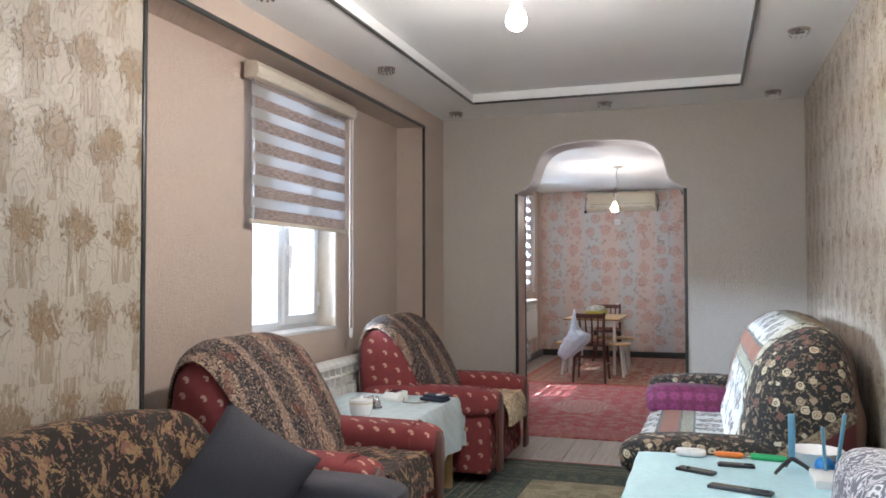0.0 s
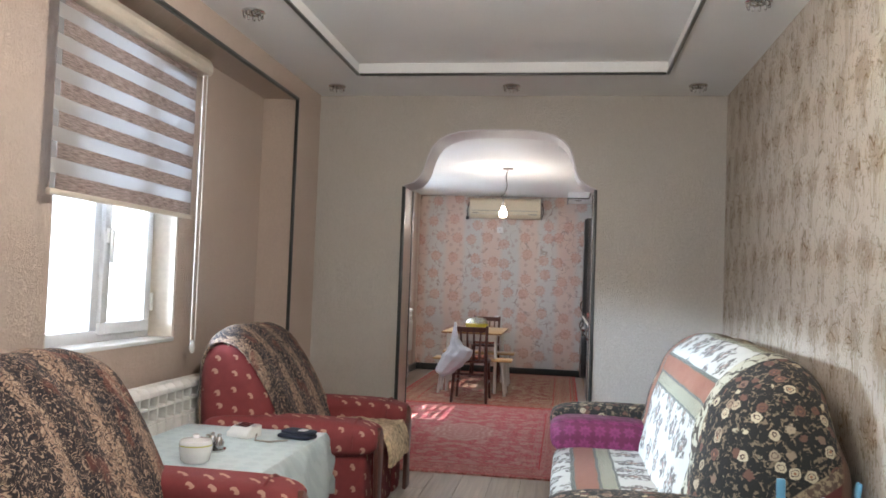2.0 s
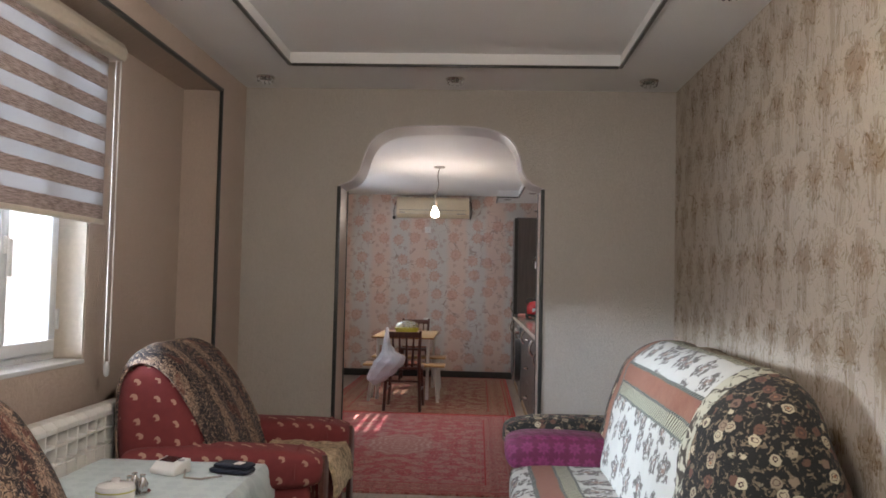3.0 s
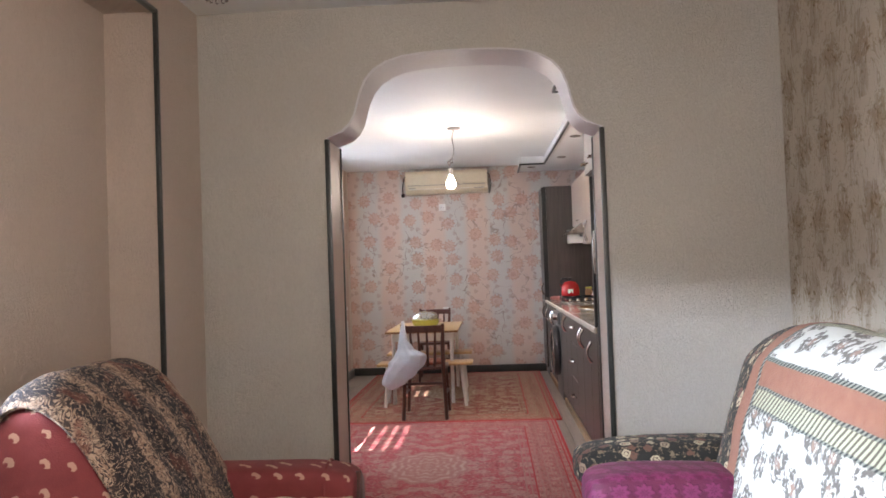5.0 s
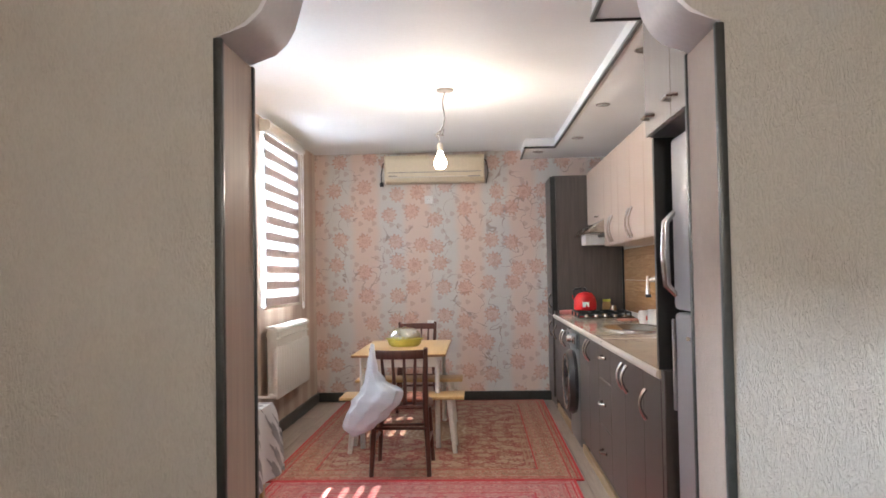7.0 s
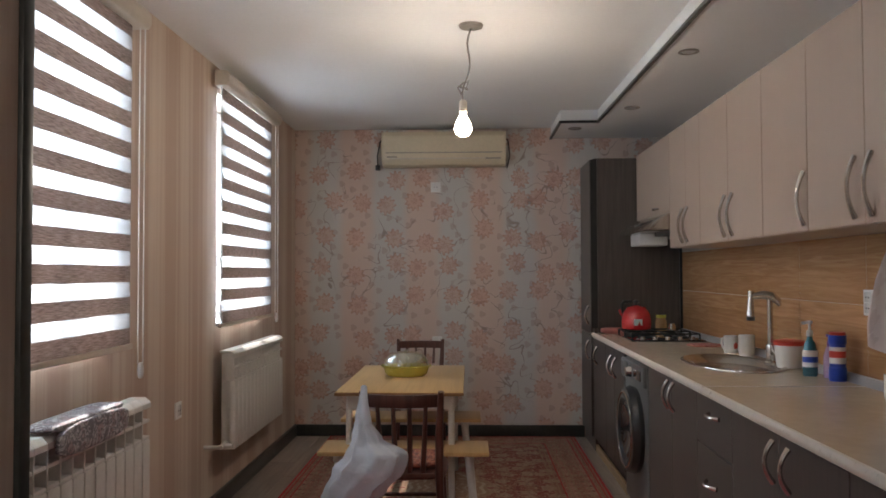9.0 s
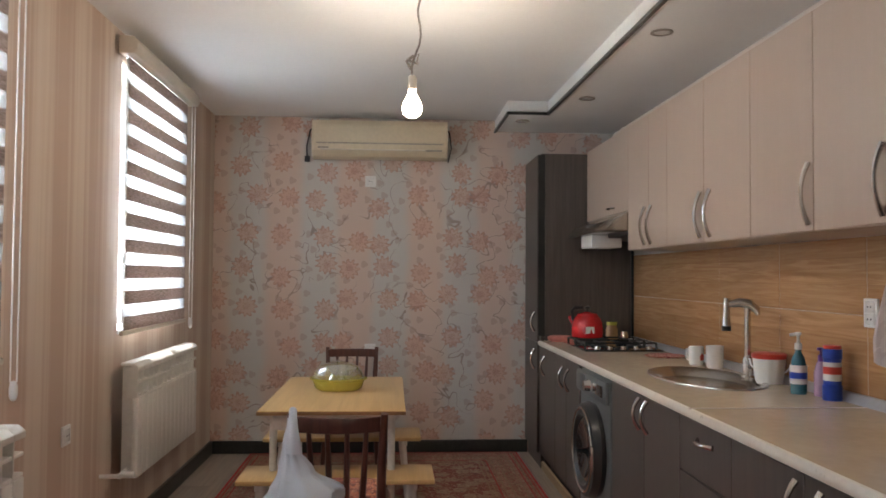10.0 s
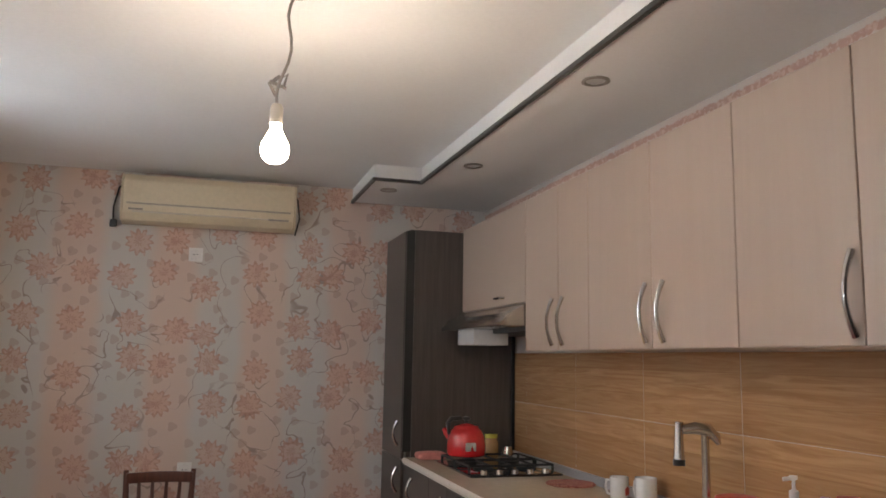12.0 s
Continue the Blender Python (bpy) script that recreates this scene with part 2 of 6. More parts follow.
def upholstery(name):
    """Dull red weave sprinkled with small cream crescents."""
    s = Shade(name, 0.85, sheen=0.03)
    x, y, z = s.xyz()
    u, v = s.add(x, y), s.add(z, s.mul(y, 0.6))
    c = s.cells(11.5, s.vec(u, v, 0.0), 0.45, flat=True)
    at = s.node("SeparateXYZ", c.outputs["Position"])
    du, dv = s.sub(u, at.outputs[0]), s.sub(v, at.outputs[1])
    bend = s.mul(s.sub(s.noise(70.0, 2.0), 0.5), 0.014)
    whole = s.add(s.math("SQRT", s.add(s.mul(du, du), s.mul(dv, dv))), bend)
    eu, ev = s.add(du, 0.009), s.add(dv, 0.006)
    bite = s.add(s.math("SQRT", s.add(s.mul(eu, eu), s.mul(ev, ev))), bend)
    dot = s.mul(s.step(whole, 0.0165, 0.0135), s.step(bite, 0.005, 0.009))
    weave, broad = s.noise(260.0, 2.0), s.noise(4.0, 3.0)
    red = s.mix(s.add(s.mul(broad, 0.5), s.mul(s.noise(28.0, 3.0), 0.5)), (0.13, 0.017, 0.020), (0.29, 0.05, 0.048))
    s.colour(s.mix(s.mul(dot, 0.85), s.mix(s.mul(weave, 0.4), red, (0.13, 0.016, 0.02)), (0.50, 0.32, 0.23)))
    return s.bump(s.add(weave, s.mul(broad, 0.6)), 0.4, 0.004).mat


def paisley(name, ground, dark, accent, pale, scale=1.0):
    """A tapestry throw: dark scrolls over a tan ground, with rust and pale flecks."""
    s = Shade(name, 0.9, sheen=0.03)
    p = s.obj()
    warp = s.noise(5.0 * scale, 2.0)
    x, y, z = s.xyz()
    scroll = s.cells(26.0 * scale, p, 1.0)
    rings = s.math("SINE", s.add(s.mul(s.noise(8.5 * scale, 1.5, 0.5, None, 1.4), 62.0), s.mul(scroll.outputs["Distance"], 4.0)))
    lane = s.math("SINE", s.add(s.mul(y, 40.0 * scale), s.mul(s.noise(3.0 * scale), 9.0)))
    blotch = s.sub(s.noise(11.0 * scale, 4.0, 0.65, None, 0.8), s.mul(lane, 0.075))
    fleck = s.noise(60.0 * scale, 2.0, 0.6)
    col = s.mix(s.step(fleck, 0.4, 0.62), ground, pale)
    col = s.mix(s.mul(s.step(blotch, 0.54, 0.60), 0.8), col, accent)
    dark_mask = s.math("MAXIMUM", s.mul(s.step(rings, -0.2, 0.1), s.step(fleck, 0.30, 0.42)), s.step(blotch, 0.42, 0.36))
    s.colour(s.mix(s.mul(dark_mask, 0.92), col, dark))
    return s.bump(s.add(s.noise(240.0, 2.0), s.mul(dark_mask, 0.7)), 0.4, 0.004).mat


def tapestry(name):
    """An armchair throw: tan and near-black lanes, each filled with fine scrolls, rust flames between."""
    s = Shade(name, 0.9, sheen=0.03)
    x, y, z = s.xyz()
    lane = s.math("SINE", s.add(s.mul(y, 27.0), s.mul(s.noise(3.5, 2.0), 6.0)))
    curl = s.math("SINE", s.mul(s.noise(22.0, 1.5, 0.5, None, 1.4), 46.0))
    fine = s.noise(75.0, 2.0, 0.6)
    blotch = s.noise(30.0, 3.0, 0.6, None, 0.8)
    tan = s.mix(s.step(fine, 0.38, 0.62), (0.26, 0.165, 0.115), (0.42, 0.30, 0.215))
    inky = s.mix(s.step(blotch, 0.35, 0.65), (0.010, 0.010, 0.016), (0.032, 0.022, 0.022))
    on_tan = s.math("MAXIMUM", s.step(curl, 0.35, 0.6), s.step(blotch, 0.58, 0.62))
    on_ink = s.mul(s.step(curl, -0.35, -0.7), s.step(fine, 0.40, 0.52))
    light_lane = s.mix(s.mul(on_tan, 0.93), tan, inky)
    dark_lane = s.mix(s.mul(on_ink, 0.85), inky, tan)
    flame = s.mul(s.step(s.noise(6.0, 2.0, 0.5, s.vec(s.mul(y, 1.0), s.mul(z, 0.45), x)), 0.57, 0.63), s.step(blotch, 0.40, 0.46))
    col = s.mix(s.step(s.add(lane, s.mul(s.sub(blotch, 0.5), 1.6)), -0.6, -0.3), light_lane, dark_lane)
    s.colour(s.mix(s.mul(flame, 0.6), col, (0.15, 0.04, 0.024)))
    return s.bump(s.add(s.noise(240.0, 2.0), s.mul(curl, 0.4)), 0.4, 0.004).mat


def cluster_cloth(name):
    """The sofa's tapestry: black leaf clusters with pinkish flecks over a golden ground."""
    s = Shade(name, 0.9, sheen=0.03)
    blot = s.noise(15.0, 4.0, 0.7, None, 0.7)
    leaf = s.noise(46.0, 2.0, 0.6, None, 0.6)
    gold = s.mix(s.noise(70.0, 2.0), (0.23, 0.135, 0.06), (0.36, 0.225, 0.11))
    col = s.mix(s.mul(s.step(leaf, 0.55, 0.6), 0.75), gold, (0.20, 0.085, 0.065))
    dark = s.math("MAXIMUM", s.mul(s.step(blot, 0.435, 0.455), s.step(leaf, 0.63, 0.57)), s.mul(s.step(leaf, 0.40, 0.36), 0.9))
    s.colour(s.mix(s.mul(dark, 0.95), col, (0.012, 0.010, 0.010)))
    return s.bump(s.add(s.noise(240.0, 2.0), s.mul(dark, 0.7)), 0.4, 0.004).mat


def floral_cover(name):
    """The loveseat's cover: a white panel with bouquets, braid, rust band, white border, black flowered ends."""
    s = Shade(name, 0.88, sheen=0.03)
    x, y, z = s.xyz()
    soft = s.mul(s.sub(s.noise(7.0, 2.0), 0.5), 0.018)
    # run: how far past the white panel, up the back or out over the seat; side: past its two ends
    run = s.add(s.math("MAXIMUM", s.sub(s.add(z, s.mul(x, 0.6)), 0.815), s.sub(-0.20, x)), soft)
    near, far = s.sub(s.sub(-0.70, y), soft), s.add(s.sub(y, 0.53), soft)
    across = s.add(z, s.mul(x, 0.7))
    petal, heart, ring = s.flower(y, across, 6.4, 0.062, 5.0, 0.5)
    lace = s.noise(52.0, 3.0, 0.6)
    leafy = s.mul(petal, s.step(lace, 0.43, 0.49))
    cream = s.mix(s.noise(9.0, 3.0), (0.46, 0.455, 0.42), (0.56, 0.555, 0.515))
    white = s.mix(s.mul(leafy, 0.88), cream, (0.07, 0.055, 0.05))
    white = s.mix(s.mul(s.mul(heart, s.step(lace, 0.42, 0.5)), 0.8), white, (0.27, 0.17, 0.13))
    cell = s.cells(19.0, s.obj(), 0.95)
    head = cell.outputs["Distance"]
    ruff = s.add(head, s.mul(s.sub(s.noise(62.0, 2.0), 0.5), 0.36))
    bpet, bheart = s.step(ruff, 0.41, 0.34), s.step(head, 0.12, 0.08)
    bring = s.mul(s.step(s.math("ABSOLUTE", s.sub(ruff, 0.2)), 0.035, 0.015), bpet)
    tone = s.node("SeparateXYZ", cell.outputs["Color"]).outputs[0]
    spray = s.step(s.noise(48.0, 3.0, 0.6, None, 0.7), 0.55, 0.60)
    black = s.mix(s.mul(spray, 0.8), (0.014, 0.013, 0.011), (0.22, 0.16, 0.10))
    black = s.mix(bpet, black, s.mix(s.step(tone, 0.3, 0.7), (0.14, 0.065, 0.045), (0.48, 0.40, 0.27)))
    black = s.mix(bring, black, (0.07, 0.04, 0.035))
    black = s.mix(bheart, black, (0.28, 0.13, 0.07))
    link = s.step(s.math("SINE", s.mul(s.add(y, s.mul(across, 0.6)), 240.0)), 0.0, 0.3)
    braid = s.mix(link, (0.40, 0.40, 0.29), (0.10, 0.085, 0.06))
    edging = s.mix(s.step(s.math("SINE", s.mul(s.add(y, across), 260.0)), -0.3, 0.2), (0.03, 0.035, 0.035), (0.20, 0.21, 0.18))
    rust = s.mix(s.noise(30.0, 2.0), (0.21, 0.085, 0.055), (0.29, 0.13, 0.085))
    gold = s.mix(s.step(lace, 0.45, 0.58), (0.30, 0.23, 0.14), (0.10, 0.065, 0.045))
    col = s.mix(s.step(run, -0.004, 0.002), white, edging)
    col = s.mix(s.step(run, 0.008, 0.013), col, braid)
    col = s.mix(s.step(run, 0.072, 0.077), col, edging)
    col = s.mix(s.step(run, 0.086, 0.091), col, rust)
    col = s.mix(s.step(run, 0.185, 0.19), col, edging)
    col = s.mix(s.step(run, 0.205, 0.21), col, white)
    col = s.mix(s.step(run, 0.40, 0.405), col, braid)
    col = s.mix(s.step(run, 0.43, 0.435), col, gold)
    scroll = s.mix(s.step(s.noise(20.0, 2.0, 0.5, None, 1.0), 0.44, 0.52), (0.05, 0.04, 0.03), (0.44, 0.42, 0.32))
    col = s.mix(s.step(near, 0.0, 0.006), col, scroll)
    col = s.mix(s.step(near, 0.075, 0.082), col, black)
    hem = s.mul(s.step(near, 0.20, 0.22), s.add(s.sub(s.add(s.mul(x, 0.67), 0.43), z), soft))
    col = s.mix(s.step(hem, 0.0, 0.008), col, gold)
    col = s.mix(s.step(hem, 0.055, 0.065), col, (0.11, 0.022, 0.02))
    col = s.mix(s.step(x, 0.44, 0.46), col, (0.15, 0.08, 0.05))
    col = s.mix(s.step(far, 0.0, 0.006), col, edging)
    col = s.mix(s.step(far, 0.02, 0.026), col, rust)
    col = s.mix(s.step(far, 0.10, 0.106), col, black)
    s.colour(col)
    return s.bump(s.add(s.noise(230.0, 2.0), s.mul(lace, 0.7)), 0.5, 0.005).mat


def rosette_cloth(name):
    """Magenta velvet with embossed rosettes on a lattice."""
    s = Shade(name, 0.6, sheen=0.03)
    x, y, z = s.xyz()
    petal, heart, ring = s.flower(s.add(x, s.mul(y, 0.45)), s.add(z, s.mul(y, 0.9)), 13.0, 0.034, 8.0, 0.1)
    s.colour(s.mix(s.mul(s.sub(petal, s.mul(ring, 0.8)), 0.7), (0.11, 0.006, 0.042), (0.23, 0.03, 0.115)))
    return s.bump(s.add(petal, s.mul(s.noise(150.0), 0.4)), 0.5, 0.006).mat


def lace_cloth(name, colour, tint):
    s = Shade(name, 0.8, sheen=0.03)
    x, y, z = s.xyz()
    petal, heart, ring = s.flower(x, s.add(y, z), 12.0, 0.03, 6.0, 0.3)
    s.colour(s.mix(s.mul(petal, 0.6), colour, tint))
    return s.bump(s.add(s.noise(190.0), petal), 0.35, 0.003).mat


def sheer(name, weave=0.48, tone=1.0):
    """The blind's gauze bands: part open weave, part glowing cloth when lit from behind."""
    s = Shade(name, 0.8)
    tree = s.tree
    for n in list(tree.nodes):
        if n.type != "OUTPUT_MATERIAL":
            tree.nodes.remove(n)
    out = tree.nodes["Material Output"]
    clear = s.node("BsdfTransparent", (0.95, 0.95, 0.95))
    cloth = s.node("BsdfTranslucent", (0.44 * tone, 0.44 * tone, 0.45 * tone))
    face = s.node("BsdfDiffuse", (0.56, 0.58 * tone ** 0.3, 0.60 * tone ** 0.5))
    both = s.node("MixShader", 0.55, cloth.outputs[0], face.outputs[0])
    thread = s.node("MixShader", weave, clear.outputs[0], both.outputs[0])
    tree.links.new(thread.outputs[0], out.inputs[0])
    return s.mat


def band_cloth(name):
    """The blind's opaque bands: brown linen that lets a little light through."""
    s = Shade(name, 0.85)
    x, y, z = s.xyz()
    slub = s.noise(1.0, 3.0, 0.6, s.vec(0.0, s.mul(y, 18.0), s.mul(z, 260.0)))
    col = s.mix(s.step(slub, 0.3, 0.7), (0.21, 0.158, 0.14), (0.46, 0.375, 0.34))
    s.colour(col)
    lit = s.node("BsdfTranslucent", col)
    blend = s.node("MixShader", 0.32, s.bsdf.outputs[0], lit.outputs[0])
    s.tree.links.new(blend.outputs[0], s.tree.nodes["Material Output"].inputs[0])
    return s.mat


def film_plastic(name):
    """Thin white plastic film, crinkled, with light coming through it."""
    s = Shade(name, 0.32)
    crease = s.noise(16.0, 4.0, 0.65, None, 1.5)
    s.colour(s.mix(crease, (0.72, 0.75, 0.80), (0.82, 0.84, 0.88)))
    s.bump(crease, 0.6, 0.01)
    lit = s.node("BsdfTranslucent", (0.80, 0.83, 0.88))
    blend = s.node("MixShader", 0.42, s.bsdf.outputs[0], lit.outputs[0])
    s.tree.links.new(blend.outputs[0], s.tree.nodes["Material Output"].inputs[0])
    return s.mat


def clear_glass(name, rough=0.0, tint=(1, 1, 1)):
    s = Shade(name, rough)
    s.bsdf.inputs["Transmission Weight"].default_value = 1.0
    s.bsdf.inputs["IOR"].default_value = 1.45
    s.colour(tint)
    return s.mat


def thin_glass(name, gloss=0.12):
    """Thin clear glass: looked straight through, shiny towards the rim."""
    s = Shade(name, 0.03)
    rim = s.node("LayerWeight", 0.35).outputs["Facing"]
    shine = s.node("BsdfGlossy", (1, 1, 1), 0.03)
    clear = s.node("BsdfTransparent", (0.93, 0.95, 0.95))
    blend = s.node("MixShader", s.add(s.mul(rim, 0.35), gloss), clear.outputs[0], shine.outputs[0])
    s.tree.links.new(blend.outputs[0], s.tree.nodes["Material Output"].inputs[0])
    return s.mat


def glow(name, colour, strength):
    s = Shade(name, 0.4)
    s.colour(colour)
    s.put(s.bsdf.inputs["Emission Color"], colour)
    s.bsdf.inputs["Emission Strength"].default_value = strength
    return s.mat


M = {
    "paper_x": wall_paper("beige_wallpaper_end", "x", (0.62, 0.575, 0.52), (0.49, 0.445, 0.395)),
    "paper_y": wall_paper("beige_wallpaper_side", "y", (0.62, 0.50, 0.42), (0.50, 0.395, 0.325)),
    "damask": damask("golden_spray_wallpaper"),
    "flowers": flower_paper("coral_flower_wallpaper"),
    "stripes": stripe_paper("striped_wallpaper"),
    "ceiling": plain("white_ceiling_paint", (0.80, 0.80, 0.80), 0.55, vary=0.015, grain=90.0, relief=0.03),
    "kceiling": plain("satin_white_ceiling", (0.82, 0.82, 0.81), 0.68, vary=0.015, grain=60.0),
    "arch_paint": plain("pale_lilac_paint", (0.72, 0.69, 0.70), 0.5, vary=0.03, grain=50.0, relief=0.05),
    "trim": plain("dark_green_black_trim", (0.035, 0.036, 0.033), 0.35, vary=0.15),
    "jamb": boards("brown_jamb", (0.44, 0.32, 0.26), (0.58, 0.45, 0.37), "z", 0.5),
    "plank": boards("grey_oak_laminate", (0.23, 0.18, 0.145), (0.43, 0.36, 0.30), "y", 0.38),
    "subfloor": plain("dark_joint", (0.06, 0.05, 0.04), 0.8),
    "outer": plain("grey_render", (0.55, 0.53, 0.50), 0.9, relief=0.2),
    "ground": plain("pale_yard_concrete", (0.45, 0.43, 0.40), 0.9, vary=0.15, grain=12.0, relief=0.2),
    "pvc": plain("white_pvc", (0.68, 0.69, 0.70), 0.3, vary=0.02),
    "cassette": plain("cream_blind_case", (0.62, 0.55, 0.46), 0.4, vary=0.04),
    "blind_dark": band_cloth("brown_blind_band"),
    "blind_sheer": sheer("gauze_blind_band", 0.50, 0.85),
    # Same gauze as blind_sheer; weaker backlight is put into its weave and tone.
    "blind_dim": sheer("dimmed_gauze_band", 0.95, 0.75),
    "pane": thin_glass("window_glass", 0.03),
    "rad": plain("white_radiator_enamel", (0.74, 0.73, 0.69), 0.35, vary=0.03),
    "red": upholstery("red_upholstery"),
    "throw": tapestry("brown_paisley_throw"),
    "throw2": cluster_cloth("black_and_gold_throw"),
    "cover": floral_cover("flowered_sofa_cover"),
    "magenta": rosette_cloth("magenta_rosette_velvet"),
    "grey_cloth": plain("slate_grey_upholstery", (0.055, 0.052, 0.06), 0.85, vary=0.12, grain=180.0, relief=0.3, sheen=0.03),
    "white_pat": paisley("white_patterned_bedcover", (0.62, 0.60, 0.60), (0.12, 0.11, 0.14), (0.45, 0.42, 0.44), (0.72, 0.71, 0.70), 1.1),
    "cloth_white": lace_cloth("white_damask_tablecloth", (0.54, 0.62, 0.63), (0.46, 0.54, 0.56)),
    "cloth_blue": plain("pale_blue_oilcloth", (0.46, 0.68, 0.74), 0.55, vary=0.05, grain=30.0),
    "cloth_lace": lace_cloth("white_lace_oilcloth", (0.74, 0.74, 0.74), (0.10, 0.10, 0.11)),
    "carpet_red": carpet("rose_red_carpet", 0.945, 1.49, (0.50, 0.075, 0.10), (0.46, 0.21, 0.19), (0.44, 0.12, 0.115), (0.48, 0.03, 0.04), (0.58, 0.38, 0.32)),
    "carpet_tan": carpet("tan_and_red_carpet", 1.0, 1.55, (0.27, 0.055, 0.04), (0.34, 0.21, 0.13), (0.32, 0.13, 0.08), (0.44, 0.03, 0.025), (0.50, 0.40, 0.285)),
    "carpet_green": carpet("teal_bordered_carpet", 0.85, 2.2, (0.42, 0.36, 0.24), (0.30, 0.26, 0.17), (0.035, 0.075, 0.07), (0.02, 0.035, 0.035), (0.13, 0.15, 0.10), 0.5),
    "table_wood": boards("yellow_beech", (0.46, 0.28, 0.11), (0.62, 0.42, 0.20), "y", 0.4, 0.6),
    "edge_wood": plain("dark_table_edge", (0.24, 0.12, 0.05), 0.5),
    "white_leg": plain("white_painted_leg", (0.68, 0.66, 0.62), 0.45, vary=0.05),
    "chair_wood": boards("dark_cherry_wood", (0.055, 0.018, 0.013), (0.13, 0.045, 0.03), "z", 0.32),
    "seat_pad": paisley("red_chair_pad", (0.42, 0.10, 0.05), (0.10, 0.02, 0.02), (0.5, 0.18, 0.08), (0.5, 0.3, 0.2), 1.6),
    "dark_front": boards("dark_grey_oak_front", (0.052, 0.042, 0.037), (0.10, 0.08, 0.071), "z", 0.4),
    "plinth": boards("bare_tan_plinth", (0.36, 0.25, 0.14), (0.50, 0.37, 0.22), "y", 0.6),
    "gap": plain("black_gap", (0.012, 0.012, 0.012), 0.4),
    "cream_front": boards("pale_cream_front", (0.445, 0.345, 0.275), (0.475, 0.37, 0.30), "z", 0.35, 0.5),
    "carcass": plain("cabinet_side", (0.50, 0.42, 0.36), 0.5, vary=0.04),
    "counter": plain("glossy_beige_worktop", (0.58, 0.48, 0.365), 0.12, vary=0.03, grain=25.0),
    "counter_edge": plain("pale_worktop_edge", (0.68, 0.62, 0.54), 0.3, vary=0.03),
    "tile": backsplash("wood_print_tile"),
    "chrome": plain("chrome", (0.60, 0.59, 0.58), 0.20, 1.0, vary=0.03),
    "steel": plain("brushed_steel", (0.58, 0.55, 0.51), 0.26, 1.0, vary=0.05, grain=120.0),
    "fridge": plain("silver_fridge_enamel", (0.42, 0.42, 0.44), 0.3, 0.25, vary=0.03),
    "dark_plastic": plain("dark_plastic", (0.022, 0.022, 0.025), 0.35, vary=0.1),
    "washer": plain("grey_washer_enamel", (0.17, 0.185, 0.19), 0.32, 0.4, vary=0.03),
    "black_glass": plain("black_glass", (0.01, 0.01, 0.012), 0.06, vary=0.02, coat=1.0),
    "iron": plain("black_cast_iron", (0.018, 0.018, 0.018), 0.6, vary=0.2, relief=0.2),
    "ac": plain("yellowed_white_plastic", (0.66, 0.56, 0.40), 0.4, vary=0.03),
    "white": plain("white_plastic", (0.75, 0.74, 0.72), 0.35, vary=0.02),
    "china": plain("white_china", (0.78, 0.77, 0.75), 0.15, vary=0.02, coat=0.5),
    "kettle": plain("red_enamel", (0.55, 0.018, 0.022), 0.18, vary=0.05, coat=0.6),
    "red_plastic": plain("red_plastic", (0.60, 0.06, 0.04), 0.35, vary=0.04),
    "blue_plastic": plain("deep_blue_plastic", (0.015, 0.06, 0.40), 0.3, vary=0.04),
    "teal": plain("clear_teal_liquid", (0.03, 0.16, 0.22), 0.12, vary=0.05, coat=0.5),
    "lilac": plain("lilac_soap", (0.42, 0.28, 0.42), 0.2, vary=0.05, coat=0.5),
    "purple": plain("purple_cap", (0.12, 0.03, 0.22), 0.3),
    "orange": plain("orange_plastic", (0.75, 0.20, 0.03), 0.4),
    "green": plain("green_plastic", (0.03, 0.38, 0.12), 0.4),
    "sky_blue": plain("blue_grey_plastic", (0.12, 0.30, 0.42), 0.35),
    "ball_blue": plain("bright_blue_rubber", (0.02, 0.22, 0.60), 0.45),
    "amber": plain("amber_glass_contents", (0.42, 0.25, 0.12), 0.2, coat=0.6),
    "dish": plain("olive_yellow_enamel", (0.52, 0.48, 0.09), 0.25, vary=0.04, coat=0.4),
    "lid_glass": thin_glass("lid_glass", 0.22),
    "crystal": clear_glass("cut_crystal", 0.02),
    "bag": film_plastic("white_carrier_bag"),
    "towel": lace_cloth("pale_pink_towel", (0.66, 0.57, 0.55), (0.56, 0.46, 0.44)),
    "cuff": plain("navy_cuff", (0.015, 0.022, 0.045), 0.85, vary=0.2, grain=120.0, relief=0.3),
    "cable": plain("grey_cable", (0.30, 0.27, 0.24), 0.5),
    "paper": plain("crumpled_paper", (0.74, 0.72, 0.70), 0.8, relief=0.3),
    "fur": plain("cream_fur_mat", (0.55, 0.42, 0.27), 0.95, vary=0.35, grain=45.0, relief=0.6),
    "bulb": glow("glowing_bulb", (1.0, 0.9, 0.72), 22.0),
    "backdrop_glow": glow("glowing_backdrop", (0.92, 0.97, 1.0), 0.6),
    "knit": paisley("knitted_mat", (0.42, 0.40, 0.42), (0.16, 0.15, 0.17), (0.35, 0.25, 0.25), (0.6, 0.6, 0.62), 1.6),
    "red_mat": paisley("red_trivet", (0.45, 0.08, 0.06), (0.2, 0.03, 0.03), (0.55, 0.25, 0.15), (0.55, 0.4, 0.3), 2.0),
}

# ---- mesh helpers ----
def thing(name, at, label, category, group="", rz=0.0):
    ob = new(name)
    ob.matrix_world = pose(*at, 0, 0, rz)
    ob.empty_display_size = 0.1
    return tagged(ob, label, category, group)


